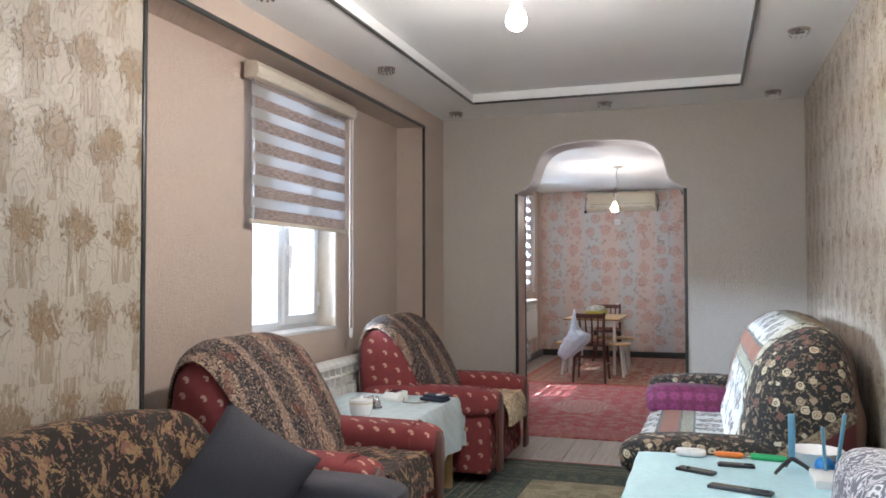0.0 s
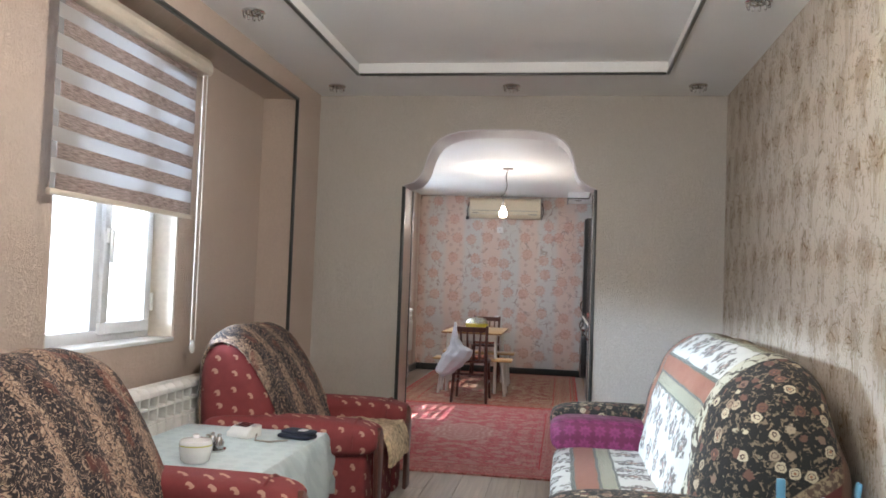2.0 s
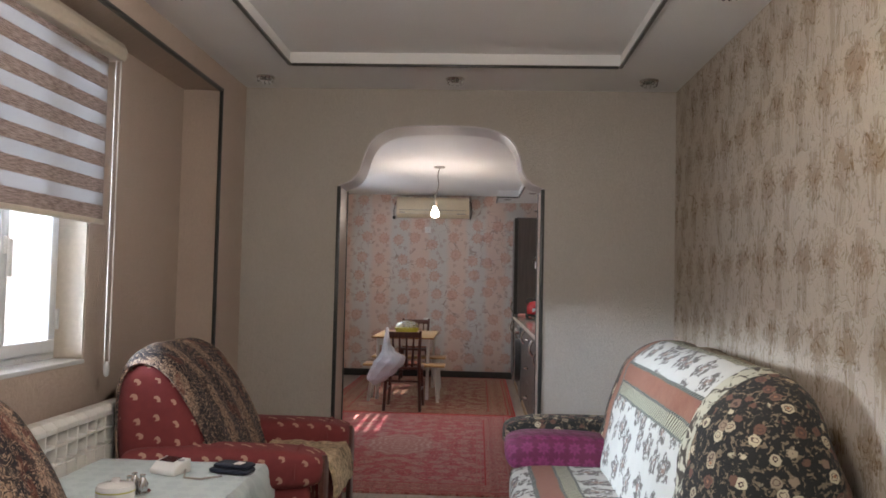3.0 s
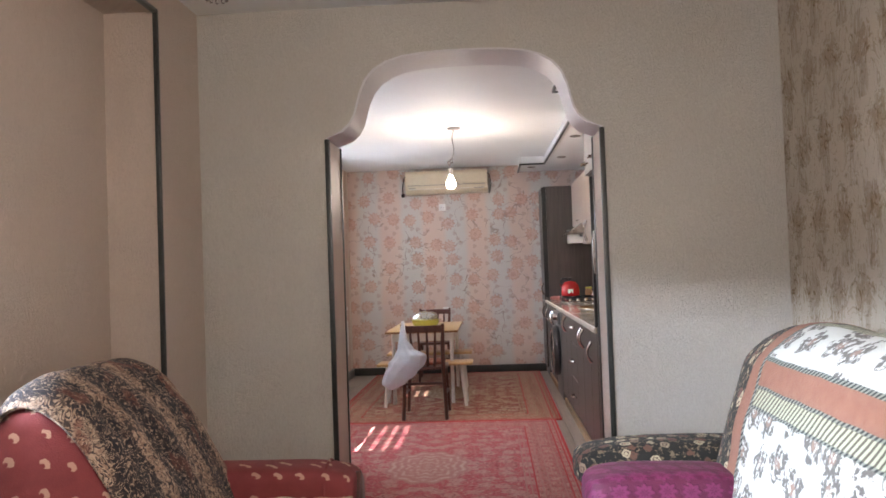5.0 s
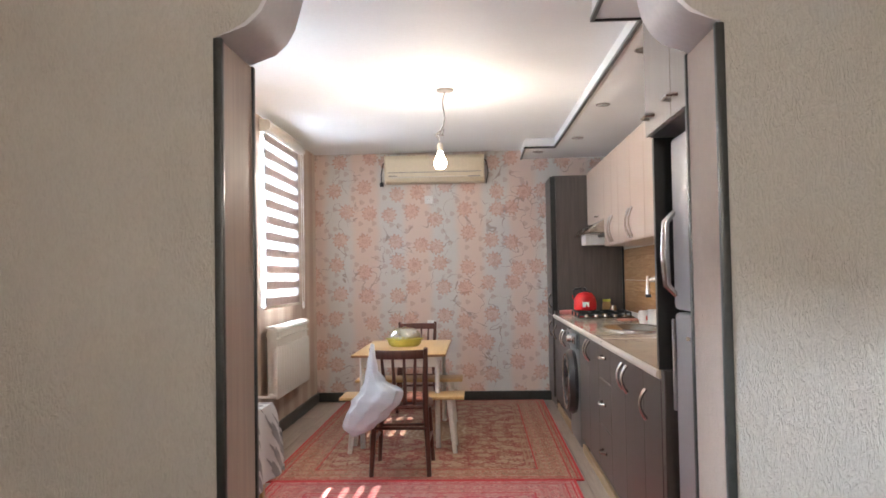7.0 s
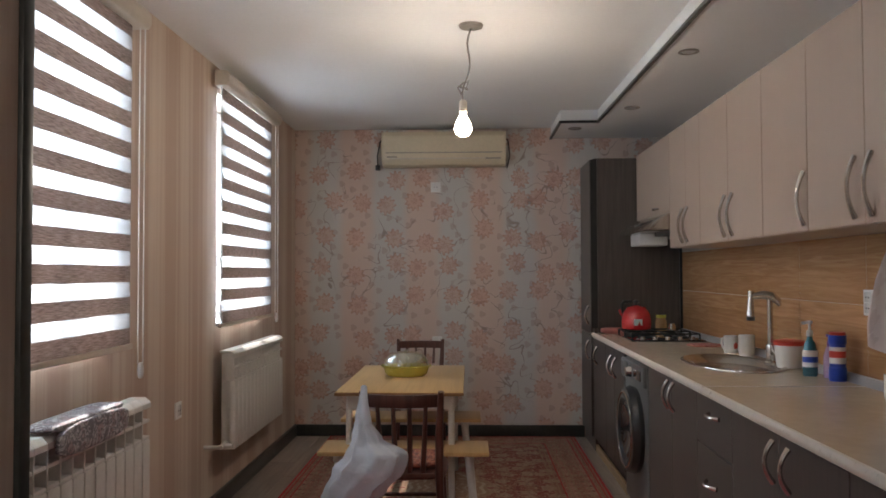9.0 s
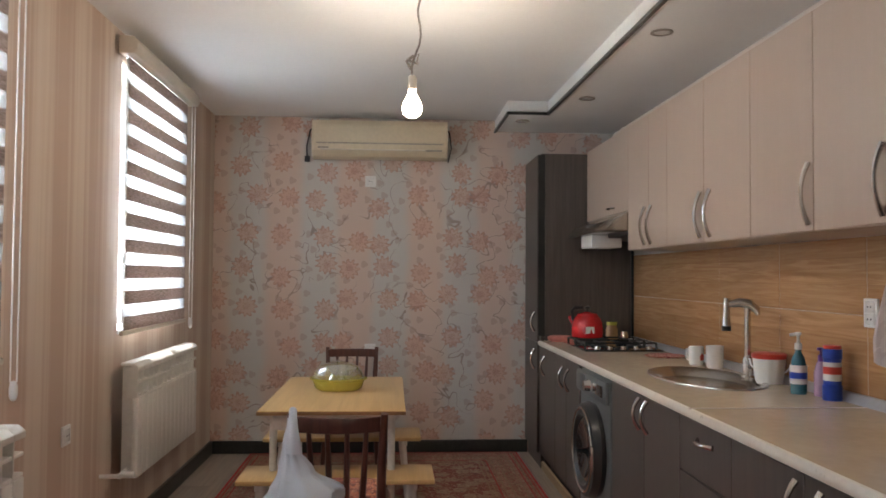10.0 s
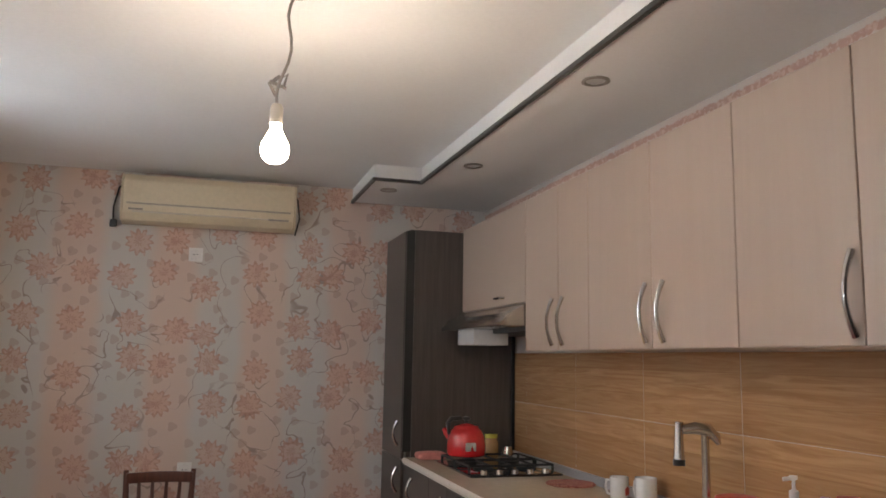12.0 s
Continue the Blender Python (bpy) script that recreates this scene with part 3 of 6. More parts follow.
def mesh_of(bm, material, name="mesh"):
    me = bpy.data.meshes.new(name)
    bmesh.ops.recalc_face_normals(bm, faces=bm.faces)
    for f in bm.faces:
        f.smooth = True
    bm.to_mesh(me)
    bm.free()
    me.set_sharp_from_angle(angle=radians(38))
    me.materials.append(material)
    return me


def part(name, bm, material, parent=None, label="", at=None):
    """Links a bmesh as one mesh object, under a thing or a part; at: its pose in the parent."""
    ob = new(name, mesh_of(bm, material, name))
    if parent:
        ob.parent = parent
    if at:
        ob.matrix_basis = at
    return tagged(ob, label) if label else ob


def piece(name, me, parent, at):
    ob = new(name, me)
    ob.parent = parent
    ob.matrix_basis = at
    return ob


def setting(name, bm, material, label, category):
    return tagged(part(name, bm, material), label, category, kind="structure")


def block(x0, x1, y0, y1, z0, z1, bevel=0.0, seg=2):
    bm = bmesh.new()
    bmesh.ops.create_cube(bm, size=1.0)
    for v in bm.verts:
        v.co = ((x0 + x1) / 2 + v.co.x * (x1 - x0), (y0 + y1) / 2 + v.co.y * (y1 - y0), (z0 + z1) / 2 + v.co.z * (z1 - z0))
    if bevel:
        bmesh.ops.bevel(bm, geom=bm.edges[:], offset=bevel, segments=seg, profile=0.5, affect="EDGES")
    return bm


def join(*many):
    out = many[0]
    for bm in many[1:]:
        me = bpy.data.meshes.new("join")
        bm.to_mesh(me)
        bm.free()
        out.from_mesh(me)
        bpy.data.meshes.remove(me)
    return out


def moved(bm, m):
    bm.transform(m)
    return bm


def prism(points, axis, a, b, bevel=0.0):
    """A flat outline, drawn in the two other axes, pulled from a to b along one axis."""
    bm = bmesh.new()
    place = {"x": lambda p, q: (q, p[0], p[1]), "y": lambda p, q: (p[0], q, p[1]), "z": lambda p, q: (p[0], p[1], q)}[axis]
    low = [bm.verts.new(place(p, a)) for p in points]
    high = [bm.verts.new(place(p, b)) for p in points]
    bm.faces.new(low)
    bm.faces.new(high)
    n = len(points)
    for i in range(n):
        bm.faces.new((low[i], low[(i + 1) % n], high[(i + 1) % n], high[i]))
    bmesh.ops.recalc_face_normals(bm, faces=bm.faces)
    if bevel:
        bmesh.ops.bevel(bm, geom=bm.edges[:], offset=bevel, segments=2, profile=0.5, affect="EDGES")
    return bm


def turned(profile, n=24):
    """A profile of (radius, height) turned about z."""
    bm = bmesh.new()
    rings = []
    for r, z in profile:
        if r < 1e-5:
            rings.append([bm.verts.new((0, 0, z))])
        else:
            rings.append([bm.verts.new((r * math.cos(2 * math.pi * i / n), r * math.sin(2 * math.pi * i / n), z)) for i in range(n)])
    for lo, hi in zip(rings, rings[1:]):
        for i in range(n):
            four = [lo[i % len(lo)], lo[(i + 1) % len(lo)], hi[(i + 1) % len(hi)], hi[i % len(hi)]]
            four = list(dict.fromkeys(four))
            if len(four) > 2:
                bm.faces.new(four)
    return bm


def tube(points, radius, n=8, ends=True):
    """A round bar along a line of points; radius: one number or one for each point."""
    bm = bmesh.new()
    pts = [Vector(p) for p in points]
    radii = radius if isinstance(radius, (list, tuple)) else [radius] * len(pts)
    rings, side = [], None
    for i, p in enumerate(pts):
        way = (pts[min(i + 1, len(pts) - 1)] - pts[max(i - 1, 0)]).normalized()
        if side is None:
            side = way.orthogonal().normalized()
        side = (side - way * side.dot(way)).normalized()
        up = way.cross(side)
        rings.append([bm.verts.new(p + radii[i] * (math.cos(2 * math.pi * k / n) * side + math.sin(2 * math.pi * k / n) * up)) for k in range(n)])
    for a, b in zip(rings, rings[1:]):
        for k in range(n):
            bm.faces.new((a[k], a[(k + 1) % n], b[(k + 1) % n], b[k]))
    if ends:
        bm.faces.new(rings[0])
        bm.faces.new(rings[-1])
    return bm


def puff(sx, sy, sz, e=0.5, f=0.5, nu=28, nv=18, at=(0, 0, 0), lump=0.0, seed=0.0):
    """A soft rounded body of half sizes sx, sy, sz; small e and f make it boxier; lump: unevenness."""
    def sp(v, p):
        return math.copysign(abs(v) ** p, v)
    bm = bmesh.new()
    rings = []
    for j in range(nv + 1):
        b = -math.pi / 2 + math.pi * j / nv
        ring = []
        for i in range(1 if j in (0, nv) else nu):
            a = 2 * math.pi * i / nu
            p = Vector((sx * sp(math.cos(b), f) * sp(math.cos(a), e), sy * sp(math.cos(b), f) * sp(math.sin(a), e), sz * sp(math.sin(b), f)))
            if lump:
                p *= 1 + lump * (noise.noise(p * 4.0 + Vector((seed, seed, 0))))
            ring.append(bm.verts.new(p + Vector(at)))
        rings.append(ring)
    for lo, hi in zip(rings, rings[1:]):
        for i in range(nu):
            four = list(dict.fromkeys([lo[i % len(lo)], lo[(i + 1) % len(lo)], hi[(i + 1) % len(hi)], hi[i % len(hi)]]))
            if len(four) > 2:
                bm.faces.new(four)
    return bm


def sheet(place, nu, nv, thick=0.008):
    """A cloth: place(u, v) gives a point for u, v in 0..1; it gets a thickness."""
    bm = bmesh.new()
    grid = [[Vector(place(i / nu, j / nv)) for j in range(nv + 1)] for i in range(nu + 1)]
    def normal(i, j):
        du = grid[min(i + 1, nu)][j] - grid[max(i - 1, 0)][j]
        dv = grid[i][min(j + 1, nv)] - grid[i][max(j - 1, 0)]
        n = du.cross(dv)
        return n.normalized() if n.length > 1e-9 else Vector((0, 0, 1))
    top = [[bm.verts.new(grid[i][j] + normal(i, j) * thick / 2) for j in range(nv + 1)] for i in range(nu + 1)]
    low = [[bm.verts.new(grid[i][j] - normal(i, j) * thick / 2) for j in range(nv + 1)] for i in range(nu + 1)]
    for i in range(nu):
        for j in range(nv):
            bm.faces.new((top[i][j], top[i + 1][j], top[i + 1][j + 1], top[i][j + 1]))
            bm.faces.new((low[i][j], low[i][j + 1], low[i + 1][j + 1], low[i + 1][j]))
    rim = [(i, 0) for i in range(nu)] + [(nu, j) for j in range(nv)] + [(i, nv) for i in range(nu, 0, -1)] + [(0, j) for j in range(nv, 0, -1)]
    for (a, b), (c, d) in zip(rim, rim[1:] + rim[:1]):
        bm.faces.new((top[a][b], low[a][b], low[c][d], top[c][d]))
    return bm


def wall_along_y(x0, x1, y0, y1, z0, z1, holes):
    """A wall along y with openings (y0, y1, z0, z1) right through it."""
    ys = sorted({y0, y1, *(h[0] for h in holes), *(h[1] for h in holes)})
    pieces = []
    for a, b in zip(ys, ys[1:]):
        cuts = sorted((h[2], h[3]) for h in holes if h[0] <= a and b <= h[1])
        low = z0
        for c, d in cuts:
            if c > low:
                pieces.append(block(x0, x1, a, b, low, c))
            low = d
        if low < z1:
            pieces.append(block(x0, x1, a, b, low, z1))
    return join(*pieces)


# ---- the plan ----
LEFT, RIGHT, BACK, END = -1.90, 0.86, -2.6, 6.30     # living room
KIT_NEAR, KIT_FAR, KIT_LEFT, KIT_RIGHT = 6.60, 12.36, -2.28, 0.79
OUT = -2.62                                          # outer face of the window wall
CEIL, TRAY, KCEIL, SOFFIT = 2.565, 2.635, 2.555, 2.468
NICHE = (2.60, 5.825, 2.43)                           # from, to, height
NICHE_X = -2.13
WIN_A = (3.745, 4.765, 0.94, 2.36)                     # living room window
WIN_D = (-0.5, 0.7, 0.95, 2.36)                      # unseen one behind the walker, added to let fill light in
WIN_B = (7.95, 8.99, 1.06, 2.42)                     # kitchen windows
WIN_C = (10.31, 11.30, 1.06, 2.42)
ARCH = (-1.283, 0.034, 1.937)

# ---- the large structure ----
setting("ground", block(-60, 60, -60, 60, -0.45, -0.30), M["ground"], "pale concrete yard outside the house", "ground")

# Added glowing slab: whitens the window view and sends light into the rooms.
setting("backdrop", block(-7.2, -7.1, -6.0, 18.0, -0.3, 5.5), M["backdrop_glow"], "glowing white slab added outside the windows", "backdrop")
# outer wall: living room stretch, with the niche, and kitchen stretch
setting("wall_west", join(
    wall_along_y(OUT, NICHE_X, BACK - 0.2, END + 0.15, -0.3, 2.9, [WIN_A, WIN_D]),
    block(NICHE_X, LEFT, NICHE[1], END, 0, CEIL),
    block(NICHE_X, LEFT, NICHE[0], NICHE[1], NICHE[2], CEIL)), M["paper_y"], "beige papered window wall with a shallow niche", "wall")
setting("wall_west_flowered", wall_along_y(NICHE_X, LEFT, BACK, NICHE[0], 0, CEIL, [(WIN_D[0], WIN_D[1], WIN_D[2], WIN_D[3])]), M["damask"],
        "cream wall papered with golden flower sprays", "wall")
setting("wall_kitchen_west", wall_along_y(OUT, KIT_LEFT, END + 0.15, KIT_FAR + 0.2, -0.3, 2.9, [WIN_B, WIN_C]), M["stripes"],
        "wall in beige and brown striped wallpaper", "wall")
setting("wall_east", block(RIGHT, RIGHT + 0.2, BACK - 0.2, END + 0.15, -0.3, 2.9), M["damask"], "cream wall papered with golden flower sprays", "wall")
setting("wall_kitchen_east", block(KIT_RIGHT, KIT_RIGHT + 0.27, END + 0.15, KIT_FAR + 0.2, -0.3, 2.9), M["flowers"], "flower-papered wall behind the kitchen cabinets", "wall")
setting("wall_north", block(KIT_LEFT, KIT_RIGHT, KIT_FAR, KIT_FAR + 0.2, -0.3, 2.9), M["flowers"], "wall in pink and grey wallpaper with coral flowers", "wall")
setting("wall_south", block(NICHE_X, RIGHT, BACK - 0.2, BACK, -0.3, 2.9), M["paper_x"], "plain beige papered wall", "wall")


def arch_outline():
    """The opening's half outline: inwards from the jamb, upwards from the springing."""
    return [(0, 0), (0.035, 0.012), (0.075, 0.034), (0.112, 0.068), (0.137, 0.11), (0.152, 0.16), (0.168, 0.215), (0.196, 0.275),
            (0.24, 0.325), (0.30, 0.36), (0.38, 0.383), (0.48, 0.395), (0.60, 0.40)]


half = arch_outline()
opening = [(ARCH[0] + u - 0.012 * w, ARCH[2] + w) for u, w in half] + [(ARCH[1] - u + 0.06 * w, ARCH[2] + w) for u, w in reversed(half)]
outline = [(NICHE_X, 0), (ARCH[0], 0), *opening, (ARCH[1], 0), (RIGHT, 0), (RIGHT, 2.9), (NICHE_X, 2.9)]
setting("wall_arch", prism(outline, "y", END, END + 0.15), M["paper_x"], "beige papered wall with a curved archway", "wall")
outline_k = [(KIT_LEFT, 0), (ARCH[0], 0), *opening, (ARCH[1], 0), (KIT_RIGHT, 0), (KIT_RIGHT, 2.9), (KIT_LEFT, 2.9)]
setting("wall_arch_kitchen", prism(outline_k, "y", END + 0.15, KIT_NEAR), M["stripes"], "kitchen side of the archway wall", "wall")

# lining of the arch: painted underside, brown jambs, dark corner strips
arch_lining = tagged(new("arch_lining"), "painted arch underside with brown jambs and dark edge strips", "arch trim", kind="structure")
under = opening
inner = [(x + (0.008 if x < -0.63 else -0.008) * (1 if z < ARCH[2] + 0.38 else 0.2), z - (0.008 if z > ARCH[2] + 0.02 else 0.0)) for x, z in under]
part("underside", prism(under + inner[::-1], "y", END + 0.002, KIT_NEAR - 0.002), M["arch_paint"], arch_lining)
part("jamb", block(ARCH[0], ARCH[0] + 0.012, END + 0.004, KIT_NEAR - 0.004, 0.012, ARCH[2] - 0.01), M["jamb"], arch_lining)
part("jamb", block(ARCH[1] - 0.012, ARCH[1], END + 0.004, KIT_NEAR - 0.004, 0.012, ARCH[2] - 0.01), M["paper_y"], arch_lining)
for sx in (ARCH[0] - 0.006, ARCH[1] - 0.018):
    part("edge_strip", block(sx, sx + 0.024, END - 0.008, END + 0.014, 0.012, ARCH[2] - 0.006, 0.004), M["trim"], arch_lining)
    part("edge_strip", block(sx, sx + 0.024, KIT_NEAR - 0.014, KIT_NEAR + 0.008, 0.012, ARCH[2] - 0.006, 0.004), M["trim"], arch_lining)

# dark strip round the niche
niche_trim = tagged(new("niche_trim"), "thin dark strip along the edge of the window niche", "trim", kind="structure")
part("strip", block(LEFT - 0.012, LEFT + 0.008, NICHE[0] - 0.010, NICHE[0] + 0.012, 0.0, NICHE[2] + 0.010, 0.004), M["trim"], niche_trim)
part("strip", block(LEFT - 0.012, LEFT + 0.008, NICHE[1] - 0.012, NICHE[1] + 0.010, 0.0, NICHE[2] + 0.010, 0.004), M["trim"], niche_trim)
part("strip", block(LEFT - 0.012, LEFT + 0.008, NICHE[0] + 0.013, NICHE[1] - 0.013, NICHE[2] - 0.012, NICHE[2] + 0.010, 0.004), M["trim"], niche_trim)

# ceilings
TRAY_AT = (-1.48, 0.41, -1.6, 5.74)
setting("ceiling", join(
    block(NICHE_X, TRAY_AT[0], BACK, END, CEIL, 2.9), block(TRAY_AT[1], RIGHT, BACK, END, CEIL, 2.9),
    block(TRAY_AT[0], TRAY_AT[1], BACK, TRAY_AT[2], CEIL, 2.9), block(TRAY_AT[0], TRAY_AT[1], TRAY_AT[3], END, CEIL, 2.9),
    block(TRAY_AT[0], TRAY_AT[1], TRAY_AT[2], TRAY_AT[3], TRAY, 2.9)), M["ceiling"], "white ceiling with a sunken centre panel", "ceiling")
tray_trim = tagged(new("ceiling_trim"), "thin dark strip round the ceiling panel", "trim", kind="structure")
a, b, c, d = TRAY_AT
for bx in ((a - 0.009, a + 0.009, c, d), (b - 0.009, b + 0.009, c, d), (a + 0.01, b - 0.01, d - 0.009, d + 0.009), (a + 0.01, b - 0.01, c - 0.009, c + 0.009)):
    part("strip", block(*bx, CEIL - 0.009, CEIL + 0.006, 0.003), M["trim"], tray_trim)
setting("ceiling_kitchen", block(KIT_LEFT, KIT_RIGHT, KIT_NEAR, KIT_FAR, KCEIL, 2.9), M["kceiling"], "smooth white satin kitchen ceiling", "ceiling")
soffit_line = [(-0.05, KIT_NEAR), (-0.05, 7.92), (0.18, 7.92), (0.135, 11.64), (-0.14, 11.64), (-0.14, KIT_FAR), (KIT_RIGHT, KIT_FAR), (KIT_RIGHT, KIT_NEAR)]
setting("ceiling_soffit", prism(soffit_line, "z", SOFFIT, KCEIL - 0.001), M["kceiling"], "dropped white ceiling strip over the cabinets", "ceiling")
soffit_trim = tagged(new("soffit_trim"), "dark strip along the dropped ceiling's edge", "trim", kind="structure")
for (ax_, ay_), (bx_, by_) in zip(soffit_line[:5], soffit_line[1:6]):
    part("strip", block(min(ax_, bx_) - 0.010, max(ax_, bx_) + 0.008, min(ay_, by_) - 0.008, max(ay_, by_) + 0.008, SOFFIT - 0.010, SOFFIT + 0.008) if abs(ax_ - bx_) < 0.001 or abs(ay_ - by_) < 0.001
         else prism([(ax_ - 0.010, ay_ + 0.009), (ax_ + 0.008, ay_ + 0.009), (bx_ + 0.008, by_ - 0.009), (bx_ - 0.010, by_ - 0.009)], "z", SOFFIT - 0.010, SOFFIT + 0.008), M["trim"], soffit_trim)
# unseen eave outside, over the windows, added to cut off most of the sun
setting("eave", join(block(-3.03, OUT, END + 0.3, KIT_FAR + 0.3, 2.62, 2.74), block(-3.9, OUT, BACK - 0.3, END + 0.3, 2.62, 2.74)), M["outer"], "unseen eave added to shade the windows from sun", "eave")
setting("roof", block(OUT, RIGHT + 0.4, BACK - 0.4, KIT_FAR + 0.4, 2.91, 3.0), M["outer"], "flat roof slab", "roof")

# baseboards of the kitchen
baseboard = tagged(new("baseboard"), "dark plastic baseboard", "baseboard", kind="structure")
part("board", block(KIT_LEFT + 0.022, 0.12, KIT_FAR - 0.02, KIT_FAR, 0.0, 0.10, 0.004), M["trim"], baseboard)
part("board", block(KIT_LEFT, KIT_LEFT + 0.02, KIT_NEAR, KIT_FAR, 0.0, 0.10, 0.004), M["trim"], baseboard)


# ---- windows, blinds and radiators ----
def window(name, at, glass_x, inner_x, fixed, label):
    """A white plastic window: frame, one fixed light, one opening sash, handle, sill."""
    y0, y1, z0, z1 = at
    w = tagged(new(name), label, "window", kind="structure")
    x0, x1 = glass_x - 0.035, glass_x + 0.035
    t = 0.06
    mid = y0 + (y1 - y0) * fixed
    part("frame", join(block(x0, x1, y0, y1, z0, z0 + t, 0.006), block(x0, x1, y0, y1, z1 - t, z1, 0.006), block(x0, x1, y0, y0 + t, z0 + t, z1 - t, 0.006),
                       block(x0, x1, y1 - t, y1, z0 + t, z1 - t, 0.006), block(x0, x1, mid - 0.035, mid + 0.035, z0 + t, z1 - t, 0.006)), M["pvc"], w)
    s = 0.055
    sy0, sy1, sz0, sz1 = mid + 0.015, y1 - t + 0.02, z0 + t - 0.02, z1 - t + 0.02
    sash = part("sash", join(block(x1 - 0.015, x1 + 0.02, sy0, sy1, sz0, sz0 + s, 0.006), block(x1 - 0.015, x1 + 0.02, sy0, sy1, sz1 - s, sz1, 0.006),
                             block(x1 - 0.015, x1 + 0.02, sy0, sy0 + s, sz0 + s, sz1 - s, 0.006), block(x1 - 0.015, x1 + 0.02, sy1 - s, sy1, sz0 + s, sz1 - s, 0.006)), M["pvc"], w)
    part("handle", join(block(x1 + 0.02, x1 + 0.035, sy0 + 0.014, sy0 + 0.042, 1.40, 1.47, 0.004), block(x1 + 0.035, x1 + 0.05, sy0 + 0.018, sy0 + 0.038, 1.31, 1.46, 0.005)), M["white"], sash)
    part("hinge", block(x1 + 0.02, x1 + 0.032, sy1 - 0.012, sy1 + 0.01, z0 + 0.14, z0 + 0.23, 0.003), M["white"], sash)
    for p0, p1 in ((y0 + t - 0.01, mid - 0.03), (sy0 + s - 0.01, sy1 - s + 0.01)):
        pane = part("pane", block(glass_x - 0.004, glass_x + 0.004, p0, p1, z0 + t - 0.01, z1 - t + 0.01), M["pane"], w)
        pane.visible_shadow = False
    part("sill", block(x1, inner_x + 0.006, y0 + 0.002, y1 - 0.002, z0 - 0.012, z0 + 0.008, 0.004), M["pvc"], w, "white window sill")
    part("reveal", join(block(x1, inner_x - 0.004, y1 - 0.012, y1 - 0.002, z0 + 0.01, z1), block(x1, inner_x - 0.004, y0 + 0.002, y0 + 0.012, z0 + 0.01, z1),
                        block(x1, inner_x - 0.004, y0 + 0.013, y1 - 0.013, z1 - 0.012, z1 - 0.002)), M["cassette"], w, "cream window reveal")
    return w


window("window_1", WIN_A, -2.30, NICHE_X, 0.525, "unseen window added to light the living room with one opening sash")
window("window_2", WIN_B, -2.50, KIT_LEFT, 0.5, "white plastic kitchen window behind a blind")
window("window_3", WIN_C, -2.50, KIT_LEFT, 0.5, "white plastic kitchen window behind a blind")
window("unseen_window", WIN_D, -2.44, LEFT, 0.5, "unseen window added to light the living room")


def blind(x, y0, y1, top, bottom, period, label, chain_to, gauze):
    """A day-and-night roller blind: case, brown and gauze bands, bottom bar, chain."""
    b = thing("roller_blind", (x, y0, bottom), label, "blind", "zebra blinds")
    w, h = y1 - y0, top - bottom
    case = [(0.0, 0.0), (0.075, 0.0), (0.088, 0.02), (0.088, 0.055), (0.07, 0.085), (0.0, 0.09)]
    part("case", moved(prism(case, "y", -0.03, w + 0.06, 0.004), Matrix.Translation((-0.03, 0, h - 0.085))), M["cassette"], b, "cream plastic blind case")
    z = 0.035
    while z < h - 0.09:
        dh = min(period * 0.52, h - 0.085 - z)
        if dh > 0.01:
            part("band", block(-0.004, 0.0, 0.035, w - 0.004, z, z + dh), M["blind_dark"], b)
            part("gauze_edge", block(-0.0025, -0.0015, 0.0, 0.034, z, z + dh), M["blind_sheer"], b)
        z += dh
        gh = min(period * 0.48, h - 0.085 - z)
        if gh > 0.01:
            part("gauze_band", block(-0.0025, -0.0015, 0.0, w, z, z + gh), gauze, b)
        z += gh
    part("bottom_bar", block(-0.012, 0.010, -0.008, w + 0.008, 0.012, 0.036, 0.006), M["cassette"], b)
    low = chain_to - bottom
    part("chain", join(tube([(0.02, w + 0.03, h - 0.06), (0.02, w + 0.03, low)], 0.003, 6), tube([(0.035, w + 0.045, h - 0.06), (0.035, w + 0.045, low)], 0.003, 6)), M["white"], b)
    part("chain_weight", moved(puff(0.014, 0.014, 0.035, 1.0, 0.8, 12, 10), Matrix.Translation((0.028, w + 0.037, low - 0.03))), M["white"], b)
    return b


blind(-2.07, 3.64, 4.765, 2.395, 1.54, 0.118, "half-raised brown and white zebra roller blind", 0.93, M["blind_dim"])
blind(-2.225, 7.88, 9.04, 2.48, 1.03, 0.128, "lowered brown and white zebra roller blind", 0.98, M["blind_sheer"])
blind(-2.225, 10.22, 11.36, 2.505, 1.035, 0.128, "lowered brown and white zebra roller blind", 1.07, M["blind_sheer"])


